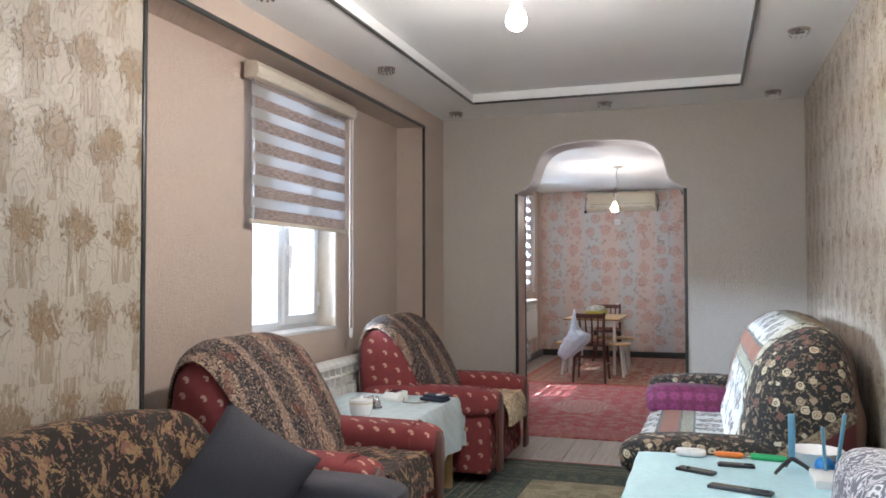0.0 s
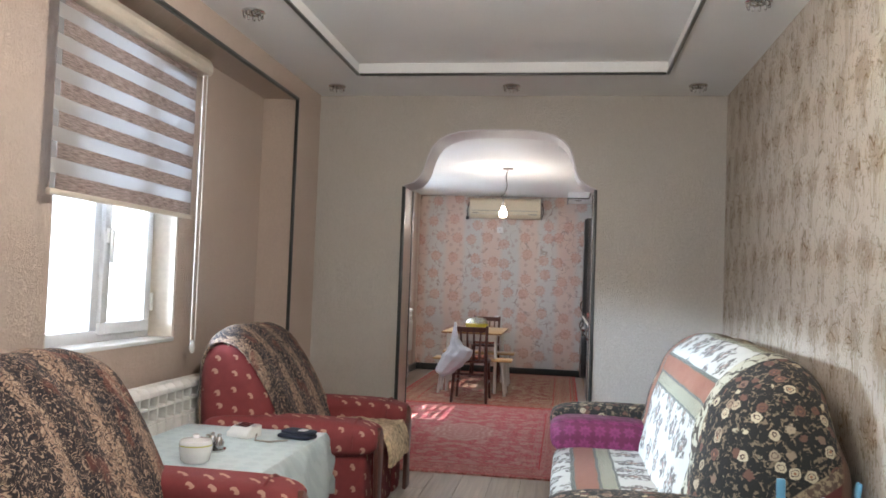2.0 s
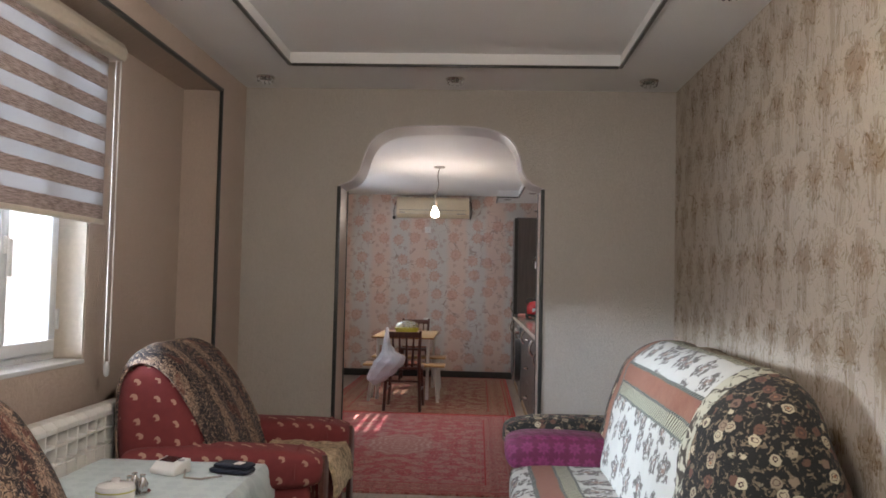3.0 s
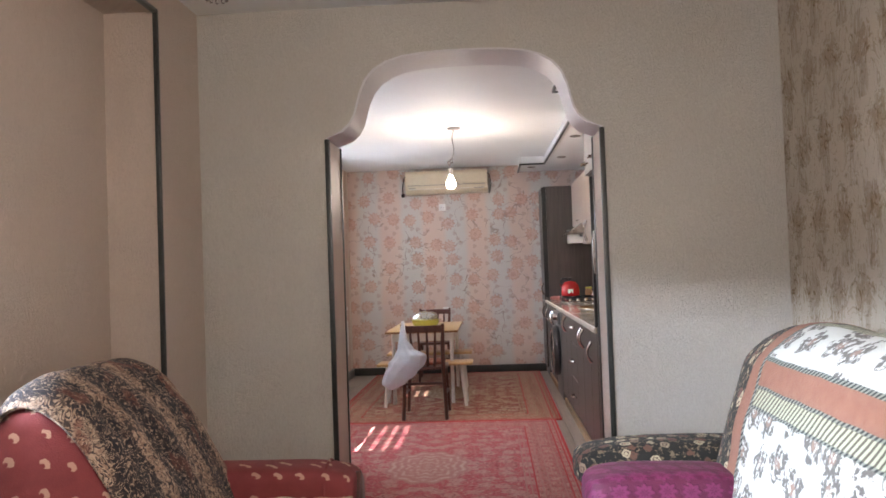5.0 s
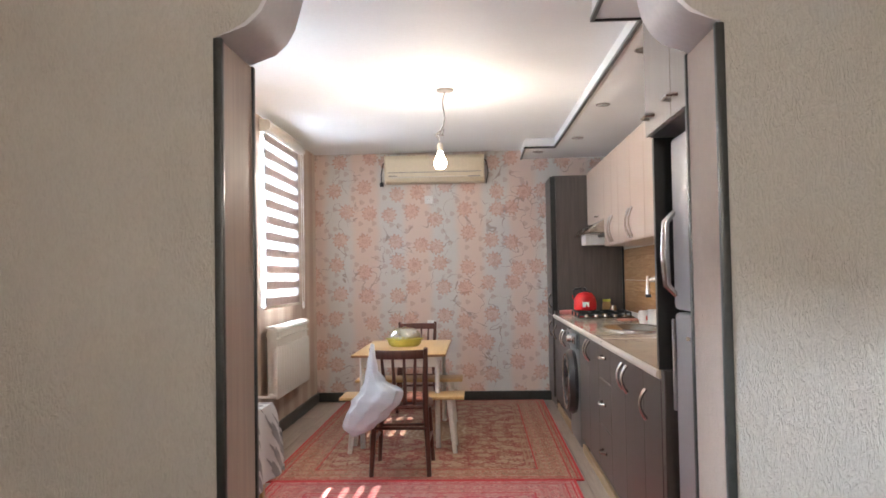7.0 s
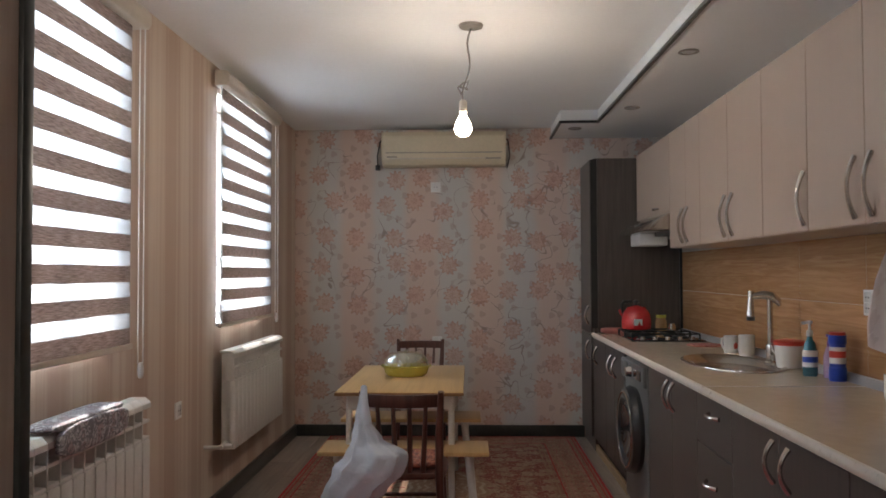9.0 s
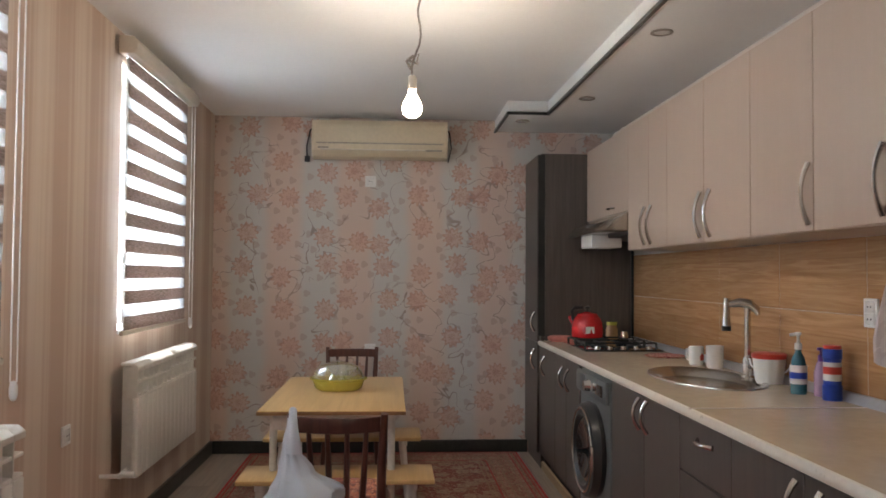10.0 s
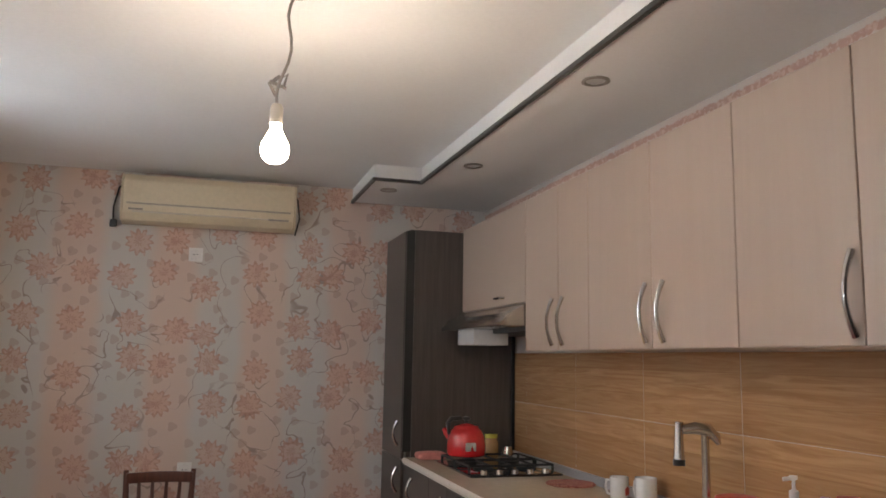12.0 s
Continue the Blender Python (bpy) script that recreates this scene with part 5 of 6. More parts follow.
faucet = thing("faucet", (0.642, 9.70, TOP + 0.002), "brushed steel kitchen faucet with a pull-out head", "faucet")
part("base", turned([(0.030, 0.0), (0.030, 0.012), (0.022, 0.02), (0.022, 0.09), (0.018, 0.10)], 20), M["steel"], faucet)
part("column", tube([(0, 0, 0.09), (0, 0, 0.315)], 0.0135, 14), M["steel"], faucet)
part("spout", tube([(-0.070, 0.03, 0.330), (-0.03, 0.012, 0.338), (0.008, -0.004, 0.332), (0.034, -0.014, 0.308), (0.042, -0.018, 0.285)], [0.015, 0.021, 0.023, 0.017, 0.008], 14), M["steel"], faucet)
part("spray_head", tube([(-0.078, 0.034, 0.358), (-0.080, 0.034, 0.30), (-0.081, 0.034, 0.25), (-0.081, 0.034, 0.232)], [0.014, 0.015, 0.018, 0.020], 14), M["steel"], faucet)
part("spray_face", tube([(-0.081, 0.034, 0.233), (-0.081, 0.0342, 0.212)], 0.0205, 14), M["dark_plastic"], faucet)
part("lever", tube([(0.0, -0.02, 0.06), (0.0, -0.06, 0.075), (0.0, -0.085, 0.10)], [0.011, 0.008, 0.006], 10), M["steel"], faucet)

# tall cabinet at the far end
tall = thing("tall_cabinet", (0, 0, 0), "tall dark grey oak cabinet beside the hob", "cabinet")
part("body", block(0.125, KIT_RIGHT - 0.01, 11.825, KIT_FAR - 0.012, 0.0, 2.22), M["dark_front"], tall)
part("side_panel", block(0.150, KIT_RIGHT - 0.008, 11.805, 11.824, 0.0, 2.215, 0.002, 1), M["dark_front"], tall)
part("edge_gap", block(0.100, 0.149, 11.808, 11.824, 0.93, 2.21), M["gap"], tall)
for z0, z1 in ((0.11, 0.88), (0.885, 2.215)):
    d = front(tall, 0.118, 11.84, KIT_FAR - 0.014, z0, z1, M["dark_front"])
    bow_handle(d, 0.10, 11.92, z1 - 0.12 if z0 < 0.5 else z0 + 0.14, 0.14)
part("corner_strip", block(KIT_RIGHT - 0.030, KIT_RIGHT - 0.012, 11.780, 11.804, TOP + 0.03, 1.74, 0.004), M["gap"], tall)

# wall cabinets
UP_X, UP_Z0, UP_Z1 = 0.465, 1.503, 2.232


def wall_unit(y0, y1, doors, label, z0=UP_Z0):
    u = thing("wall_cabinet", (0, 0, 0), label, "cabinet", "cream wall cabinets")
    part("body", block(UP_X + 0.001, KIT_RIGHT - 0.004, y0 + 0.001, y1 - 0.001, z0, UP_Z1), M["carcass"], u)
    for a, b, hy in doors:
        d = front(u, UP_X, a, b, z0, UP_Z1, M["cream_front"])
        if hy:
            bow_handle(d, UP_X - 0.018, hy, z0 + 0.125, 0.205)
    return u


wall_unit(10.17, 10.825, [(10.17, 10.455, 10.405), (10.455, 10.825, 10.51)], "cream wall cabinet with two narrow doors")
wall_unit(9.245, 10.17, [(9.245, 9.70, 9.625), (9.70, 10.17, 9.735)], "cream wall cabinet with two doors")
wall_unit(8.79, 9.245, [(8.79, 9.245, 8.815)], "cream wall cabinet with one door")
wall_unit(7.93, 8.79, [(8.36, 8.79, 8.42), (7.93, 8.36, 8.31)], "cream wall cabinet with two doors")
wall_unit(7.46, 7.93, [(7.46, 7.93, 7.87)], "cream wall cabinet with one door")
hood_unit = wall_unit(10.825, 11.802, [(10.825, 11.802, 0)], "short cream wall cabinet above the cooker hood", 1.735)
part("handle", tube([(UP_X - 0.02, 11.10, 1.775), (UP_X - 0.04, 11.12, 1.775), (UP_X - 0.04, 11.20, 1.775), (UP_X - 0.02, 11.22, 1.775)], 0.006, 8), M["chrome"], hood_unit)

hood = thing("cooker_hood", (0, 11.313, 1.60), "slim steel cooker hood below the cabinet", "cooker hood")
part("body", prism([(0.47, 0.0), (0.785, 0.0), (0.785, 0.13), (0.47, 0.13)], "y", -0.484, 0.484, 0.003), M["dark_plastic"], hood)
part("visor", prism([(0.315, 0.03), (0.325, 0.022), (0.468, 0.022), (0.468, 0.132), (0.455, 0.132), (0.36, 0.085)], "y", -0.484, 0.484, 0.003), M["steel"], hood, "steel hood visor")
part("control_panel", block(0.345, 0.365, -0.14, 0.10, 0.062, 0.082, 0.003), M["dark_plastic"], hood)
part("filter_box", block(0.36, 0.56, 0.02, 0.30, -0.062, 0.020, 0.006), M["white"], hood)

# tiles behind the worktop
backsplash_wall = tagged(new("backsplash"), "glossy wood-print tiles behind the worktop", "tiles", kind="structure")
part("grout", block(KIT_RIGHT - 0.0098, KIT_RIGHT - 0.0005, 7.462, 11.796, 0.932, 1.502), M["counter_edge"], backsplash_wall)
tile_w, tile_h = 0.643, 0.286
y = 7.11
while y < 11.795:
    y, w = max(y, 7.46), min(y + tile_w, 11.798) - max(y, 7.46)
    for r in range(2):
        part("tile", block(KIT_RIGHT - 0.011, KIT_RIGHT - 0.001, y + 0.0012, y + w - 0.0012, 0.93 + r * tile_h + 0.0008, 0.93 + (r + 1) * tile_h - 0.0008, 0.001, 1), M["tile"], backsplash_wall)
    y += w

# washing machine
washer = thing("washing_machine", (0.115, 10.31, 0.0), "dark grey front-loading washing machine", "washing machine")
part("body", block(0.0, 0.58, -0.298, 0.298, 0.03, 0.85, 0.012), M["washer"], washer)
part("control_panel", block(-0.022, 0.0, -0.296, 0.296, 0.735, 0.848, 0.008), M["washer"], washer)
part("dial", moved(turned([(0.0, 0.03), (0.026, 0.03), (0.032, 0.0)], 24), pose(-0.022, 0.02, 0.79, 0, -90, 0)), M["chrome"], washer)
part("detergent_drawer", block(-0.028, -0.021, 0.10, 0.28, 0.75, 0.835, 0.004), M["washer"], washer)
part("display", block(-0.025, -0.021, -0.24, -0.06, 0.765, 0.82, 0.002), M["black_glass"], washer)
door = part("door", moved(turned([(0.165, 0.0), (0.235, 0.0), (0.245, 0.025), (0.23, 0.06), (0.18, 0.068), (0.165, 0.05)], 40), pose(0.0, 0, 0.47, 0, -90, 0)), M["dark_plastic"], washer, "round dark washer door")
part("door_glass", moved(turned([(0.0, 0.03), (0.08, 0.04), (0.14, 0.06), (0.168, 0.05), (0.17, 0.03)], 40), pose(0.0, 0, 0.47, 0, -90, 0)), M["black_glass"], door)
part("chrome_ring", moved(turned([(0.200, 0.066), (0.206, 0.071), (0.214, 0.066)], 40), pose(0.0, 0, 0.47, 0, -90, 0)), M["chrome"], door)
part("door_handle", block(-0.075, -0.06, -0.235, -0.20, 0.41, 0.53, 0.006), M["chrome"], door)
for fy in (-0.25, 0.25):
    part("foot", moved(turned([(0.025, 0.0), (0.025, 0.015), (0.012, 0.03)], 14), pose(0.06, fy, 0.0)), M["dark_plastic"], washer)

# fridge and the cabinet above it
fridge = thing("fridge", (0.14, 6.975, 0.0), "silver two-door fridge-freezer beside the worktop", "fridge")
part("body", block(0.065, 0.60, -0.33, 0.33, 0.03, 1.825, 0.008), M["dark_plastic"], fridge)
up = part("freezer_door", block(0.0, 0.060, -0.33, 0.33, 1.165, 1.825, 0.018, 3), M["fridge"], fridge)
low = part("fridge_door", block(0.0, 0.060, -0.33, 0.33, 0.06, 1.155, 0.018, 3), M["fridge"], fridge)
part("handle", tube([(0.0, 0.28, 1.22), (-0.035, 0.285, 1.26), (-0.040, 0.285, 1.38), (-0.035, 0.285, 1.50), (0.0, 0.28, 1.54)], [0.010, 0.015, 0.018, 0.015, 0.010], 12), M["chrome"], up)
part("handle", block(-0.012, 0.001, 0.306, 0.328, 0.78, 1.13, 0.005, 3), M["fridge"], low)
part("badge", block(-0.003, 0.001, 0.10, 0.16, 1.06, 1.075), M["chrome"], low)
for fy in (-0.26, 0.26):
    part("foot", block(0.08, 0.14, fy - 0.03, fy + 0.03, 0.0, 0.03), M["dark_plastic"], fridge)
fridge.scale = (1, 1, 0.985)
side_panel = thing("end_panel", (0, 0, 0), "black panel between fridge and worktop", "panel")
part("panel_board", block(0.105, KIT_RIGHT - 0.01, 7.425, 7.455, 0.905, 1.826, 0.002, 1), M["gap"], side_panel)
part("lower_board", block(0.118, KIT_RIGHT - 0.01, 7.40, 7.455, 0.0, 0.904, 0.002, 1), M["dark_front"], side_panel)
over = thing("fridge_cabinet", (0, 0, 0), "grey-brown cabinet above the fridge", "cabinet")
part("body", block(0.10, KIT_RIGHT - 0.01, 6.62, 7.455, 1.83, 2.40), M["dark_front"], over)
fridge_front = boards("taupe_front", (0.20, 0.165, 0.145), (0.28, 0.235, 0.21), "z", 0.4, 0.6)
for a, b, hy in ((6.62, 7.035, 6.98), (7.035, 7.455, 7.33)):
    d = front(over, 0.099, a, b, 1.83, 2.40, fridge_front)
    part("handle", tube([(0.08, hy - 0.05, 1.89), (0.05, hy - 0.035, 1.89), (0.05, hy + 0.035, 1.89), (0.08, hy + 0.05, 1.89)], 0.007, 8), M["chrome"], d)

# hob
hob = thing("gas_hob", (0.47, 11.26, TOP), "black gas hob with cast-iron supports", "hob")
part("plate", block(-0.24, 0.24, -0.29, 0.29, 0.0, 0.012, 0.005), M["black_glass"], hob)
for bx, by in ((-0.11, 0.14), (0.12, 0.14), (-0.11, -0.10), (0.12, -0.10)):
    burner = part("burner", moved(turned([(0.05, 0.0), (0.05, 0.012), (0.035, 0.016), (0.035, 0.024), (0.0, 0.026)], 24), pose(bx, by, 0.012)), M["iron"], hob)
for by in (0.14, -0.10):
    bars = [tube([(-0.22, by - 0.11, 0.045), (0.22, by - 0.11, 0.045)], 0.006, 6), tube([(-0.22, by + 0.11, 0.045), (0.22, by + 0.11, 0.045)], 0.006, 6)]
    for bx in (-0.22, -0.11, 0.0, 0.12, 0.22):
        bars.append(tube([(bx, by - 0.11, 0.045), (bx, by + 0.11, 0.045)], 0.006, 6))
    for bx in (-0.22, 0.22):
        for q in (-0.11, 0.11):
            bars.append(tube([(bx, by + q, 0.01), (bx, by + q, 0.045)], 0.007, 6))
    part("pan_support", join(*bars), M["iron"], hob)
for i in range(5):
    part("knob", moved(turned([(0.018, 0.0), (0.016, 0.02), (0.0, 0.021)], 16), pose(-0.16 + 0.08 * i, -0.255, 0.012)), M["steel"], hob)


# ---- things on the worktop ----
kettle = thing("kettle", (0.355, 11.42, TOP + 0.051), "red enamel kettle with a black handle on the hob", "kettle")
kettle.scale = (1.03, 1.03, 1.08)
part("body", turned([(0.0, 0.0), (0.088, 0.0), (0.098, 0.006), (0.102, 0.03), (0.101, 0.06), (0.093, 0.10), (0.080, 0.125), (0.07, 0.132)], 32), M["kettle"], kettle)
part("lid", turned([(0.071, 0.131), (0.062, 0.146), (0.03, 0.156), (0.012, 0.158)], 24), M["kettle"], kettle)
part("lid_knob", turned([(0.011, 0.157), (0.010, 0.168), (0.020, 0.176), (0.018, 0.188), (0.0, 0.191)], 18), M["dark_plastic"], kettle)
part("spout", tube([(-0.06, 0.06, 0.07), (-0.085, 0.085, 0.105), (-0.092, 0.092, 0.125)], [0.020, 0.015, 0.013], 12), M["kettle"], kettle)
part("handle", tube([(-0.094, 0, 0.105), (-0.100, 0, 0.16), (-0.085, 0, 0.178), (-0.03, 0, 0.182)], [0.008, 0.011, 0.012, 0.010], 10), M["dark_plastic"], kettle)
part("flower_print", block(-0.035, 0.02, -0.101, -0.096, 0.03, 0.07, 0.002), M["china"], kettle)

jar = thing("jar", (0.585, 11.66, TOP + 0.0), "glass jar with dark contents and a yellow lid", "jar")
part("glass", turned([(0.0, 0.0), (0.04, 0.0), (0.042, 0.01), (0.042, 0.09), (0.034, 0.11), (0.034, 0.12)], 24), M["amber"], jar)
part("lid", turned([(0.036, 0.118), (0.037, 0.14), (0.0, 0.142)], 24), M["dish"], jar)
shaker = thing("salt_shaker", (0.615, 11.48, TOP + 0.013), "small steel-capped shaker by the hob", "shaker")
part("body", turned([(0.0, 0.0), (0.028, 0.0), (0.03, 0.05), (0.024, 0.06)], 20), M["steel"], shaker)
part("cap", turned([(0.026, 0.06), (0.022, 0.075), (0.0, 0.08)], 20), M["chrome"], shaker)
rag = thing("cloth", (0.235, 11.70, TOP + 0.001), "folded pink kitchen cloth", "cloth")
part("fold", puff(0.085, 0.06, 0.022, 0.4, 0.6, 24, 12, (0, 0, 0.021), 0.15, 3.0), plain("pink_terry", (0.55, 0.20, 0.17), 0.95, vary=0.1, relief=0.4), rag)
mat_r = thing("trivet", (0.63, 10.72, TOP), "flat red patterned trivet", "trivet")
part("disc", turned([(0.0, 0.0), (0.11, 0.0), (0.115, 0.004), (0.11, 0.008), (0.0, 0.008)], 32), M["red_mat"], mat_r)


def mug(at, turn, label, group="", r=0.038, h=0.095, picture=None):
    m = thing("mug", at, label, "mug", group, turn)
    part("body", turned([(0.0, 0.0), (r * 0.85, 0.0), (r * 0.95, 0.008), (r, 0.03), (r, h), (r - 0.004, h), (r - 0.005, 0.02), (0.0, 0.012)], 28), M["china"], m)
    part("handle", tube([(r - 0.004, 0, h * 0.82), (r + 0.022, 0, h * 0.80), (r + 0.028, 0, h * 0.5), (r + 0.018, 0, h * 0.25), (r - 0.004, 0, h * 0.2)], 0.006, 8), M["china"], m)
    if picture:
        part("print", moved(prism([(-0.012, 0.025), (0.012, 0.025), (0.014, 0.05), (0.0, 0.062), (-0.014, 0.05)], "x", -0.0025, 0.0), Matrix.Rotation(math.pi, 4, "Z") @ Matrix.Translation((r, 0, 0))), picture, m)
    return m


mug((0.645, 10.30, TOP), 120, "white mug with a red print", "white mugs", picture=M["red_plastic"])
mug((0.685, 10.16, TOP), 100, "tall white mug by the sink", "white mugs", 0.043, 0.11)
mug((0.665, 8.62, TOP), 90, "white mug with a worn print", "white mugs", 0.036, 0.092, M["washer"])

bucket = thing("tub", (0.69, 9.60, TOP + 0.0), "white plastic tub with a red lid", "tub")
bucket.scale = (0.86, 0.86, 0.97)
part("body", turned([(0.0, 0.0), (0.06, 0.0), (0.065, 0.01), (0.078, 0.11), (0.078, 0.118)], 28), M["white"], bucket)
part("lid", turned([(0.08, 0.11), (0.083, 0.116), (0.083, 0.13), (0.07, 0.134), (0.0, 0.134)], 28), M["red_plastic"], bucket)
part("handle", tube([(-0.082 * math.cos(k * math.pi / 8) * 0.9, -0.082 * math.cos(k * math.pi / 8) * -0.9 - 0.012, 0.105 - 0.07 * math.sin(k * math.pi / 8)) for k in range(9)], 0.0035, 6), M["white"], bucket)

bottle = thing("soap_bottle", (0.663, 9.305, TOP), "dishwashing liquid bottle with a white pump", "bottle")
bottle.scale = (0.84, 0.84, 1.0)
part("body", turned([(0.0, 0.0), (0.034, 0.0), (0.037, 0.01), (0.036, 0.10), (0.028, 0.14), (0.014, 0.16), (0.013, 0.175)], 24), M["teal"], bottle)
part("label_band", turned([(0.0378, 0.04), (0.0378, 0.11), (0.036, 0.112)], 24), M["white"], bottle)
part("label_stripe", turned([(0.0384, 0.06), (0.0384, 0.085)], 24), M["blue_plastic"], bottle)
part("pump", join(turned([(0.016, 0.172), (0.016, 0.195), (0.006, 0.20), (0.006, 0.225), (0.014, 0.228), (0.014, 0.238), (0.0, 0.24)], 16), tube([(0, 0, 0.232), (-0.035, 0.01, 0.228)], 0.006, 8)), M["white"], bottle)
bottle2 = thing("soap_bottle", (0.722, 9.245, TOP), "lilac soap bottle with a purple cap", "bottle")
bottle2.scale = (0.85, 0.85, 1.0)
part("body", turned([(0.0, 0.0), (0.03, 0.0), (0.032, 0.01), (0.031, 0.09), (0.02, 0.125), (0.012, 0.135)], 24), M["lilac"], bottle2)
part("cap", turned([(0.014, 0.132), (0.014, 0.155), (0.006, 0.16), (0.006, 0.172), (0.018, 0.174), (0.018, 0.184), (0.0, 0.186)], 16), M["purple"], bottle2)
can = thing("cleanser_can", (0.708, 9.145, TOP), "blue scouring powder can with a printed label", "can")
can.scale = (0.86, 0.86, 0.97)
part("body", turned([(0.0, 0.0), (0.038, 0.0), (0.04, 0.004), (0.04, 0.055), (0.036, 0.06), (0.036, 0.155), (0.04, 0.16), (0.04, 0.195), (0.0, 0.195)], 28), M["blue_plastic"], can)
part("cap", turned([(0.036, 0.1955), (0.036, 0.208), (0.0, 0.209)], 28), M["red_plastic"], can)
part("label_band", turned([(0.0368, 0.075), (0.0368, 0.145)], 28), M["white"], can)
part("label_stripe", turned([(0.0374, 0.10), (0.0374, 0.128)], 28), M["red_plastic"], can)


def socket(name, at, rz, label, twin=False):
    s = thing(name, at, label, "socket", rz=rz)
    h = 0.052 if twin else 0.042
    part("plate", block(-0.041, 0.041, -0.010, 0.0, -h, h, 0.004), M["white"], s)
    r = 0.019 if twin else 0.026
    for dz in ((-0.022, 0.022) if twin else (0.0,)):
        part("insert", block(-0.027, 0.027, -0.013, -0.009, dz - r, dz + r, 0.003), M["china"], s)
        for hx in (-0.010, 0.010):
            part("pin_hole", block(hx - 0.003, hx + 0.003, -0.0145, -0.012, dz - 0.003, dz + 0.003), M["dark_plastic"], s)
    return s


socket("wall_socket", (KIT_RIGHT - 0.012, 9.005, 1.228), -90, "white double socket on the wood-print tiles", True)
socket("wall_socket", (-1.098, KIT_FAR, 2.067), 0, "white single socket below the air conditioner")
socket("wall_socket", (-1.09, KIT_FAR, 0.785), 0, "white socket above the dining table")
socket("wall_socket", (KIT_LEFT, 9.715, 0.672), 90, "cream socket between the radiators")
wall_plugs = socket("wall_socket", (RIGHT, 2.77, 0.79), -90, "white socket plate with two black plugs", True)
for dz in (-0.035, 0.035):
    part("plug", block(-0.022, 0.022, -0.06, -0.014, dz - 0.02, dz + 0.02, 0.006), M["dark_plastic"], wall_plugs)

towel = thing("towel", (KIT_RIGHT - 0.02, 8.735, 1.45), "pale pink towel hanging from a round hook", "towel")


def towel_place(u, v):
    z = -0.47 * u * (1 - 0.45 * abs(v - 0.42))
    half = 0.015 + 0.135 * min(1.0, u * 1.25) ** 0.7
    y = (0.5 - v) * 2 * half
    x = -0.035 - 0.02 * math.sin(v * 13 + u * 2) * min(1, u * 3) - 0.012 * math.sin(v * 27 + 1)
    return (x, y, z)


part("cloth", sheet(towel_place, 24, 30, 0.006), M["towel"], towel)
hook = thing("wall_hook", (KIT_RIGHT - 0.012, 8.78, 1.47), "round steel wall hook", "hook")
part("knob", moved(turned([(0.012, 0.0), (0.012, 0.02), (0.026, 0.026), (0.024, 0.036), (0.0, 0.042)], 20), pose(0, 0, 0, 0, -90, 0)), M["steel"], hook)

# ---- ceiling lights ----
def spot_crystal(at):
    s = thing("ceiling_spotlight", at, "recessed ceiling spotlight with a ring of crystals", "spotlight", "crystal spotlights")
    part("ring", turned([(0.030, 0.0), (0.055, 0.0), (0.058, -0.006), (0.05, -0.012), (0.03, -0.008)], 28), M["chrome"], s)
    for i in range(10):
        a = 2 * math.pi * i / 10
        part("crystal", moved(puff(0.010, 0.010, 0.014, 1.0, 1.0, 6, 4), pose(0.044 * math.cos(a), 0.044 * math.sin(a), -0.022)), M["crystal"], s)
    part("reflector", turned([(0.0, -0.002), (0.03, -0.004)], 20), M["steel"], s)
    return s


for sx, sy in ((-1.70, 6.02), (-0.535, 6.02), (0.63, 6.02), (-1.70, 4.575), (0.645, 4.55), (-1.71, 3.17), (0.645, 3.10)):
    spot_crystal((sx, sy, CEIL))


def spot_plain(at):
    s = thing("ceiling_spotlight", at, "small recessed spotlight in the dropped ceiling", "spotlight", "soffit spotlights")
    part("ring", turned([(0.034, 0.002), (0.05, 0.0), (0.052, -0.005), (0.042, -0.008), (0.034, -0.003)], 28), M["cable"], s)
    part("lens", turned([(0.0, -0.003), (0.034, -0.002)], 20), M["china"], s)
    return s


for sx, sy in ((0.295, 9.80), (0.285, 11.15), (0.0, 11.90), (0.30, 8.45), (0.1, 7.3)):
    spot_plain((sx, sy, SOFFIT))


def pendant(at, drop, label, knots=True):
    """A bare bulb on a twisted flex below a ceiling rose."""
    p = thing("pendant_bulb", at, label, "lamp", "bare bulbs")
    part("ceiling_rose", moved(turned([(0.0, 0.0), (0.06, 0.0), (0.056, -0.012), (0.02, -0.018), (0.0, -0.018)], 28), pose(0.035, 0, 0)), M["cable"], p)
    pts = [(0.035 * (1 - k / 10) - 0.012 * math.sin(k * 0.9), 0.01 * math.sin(k * 1.3), -0.015 - k * (drop - 0.14) / 10) for k in range(11)]
    part("flex", tube(pts, 0.0045, 8), M["cable"], p)
    if knots:
        zk = -drop + 0.19
        part("taped_joint", join(tube([(0.0, 0.0, zk + 0.03), (-0.03, 0.0, zk + 0.005), (-0.01, 0.0, zk - 0.03)], 0.006, 6), tube([(-0.03, 0, zk + 0.012), (0.02, 0, zk - 0.005)], 0.005, 6),
                                 tube([(0.0, 0.0, zk + 0.02), (0.022, 0.0, zk + 0.04), (0.012, 0, zk)], 0.004, 6)), M["cable"], p)
    part("lamp_holder", moved(turned([(0.0, 0.06), (0.014, 0.06), (0.019, 0.05), (0.019, 0.0), (0.0, 0.0)], 20), pose(pts[-1][0], pts[-1][1], -drop + 0.075)), M["cassette"], p)
    bulb = part("bulb", moved(turned([(0.0, -0.052), (0.02, -0.05), (0.037, -0.035), (0.042, -0.015), (0.038, 0.008), (0.024, 0.035), (0.016, 0.05), (0.015, 0.07)], 24), pose(pts[-1][0], pts[-1][1], -drop + 0.01)), M["bulb"], p)
    bulb.visible_shadow = False
    return p


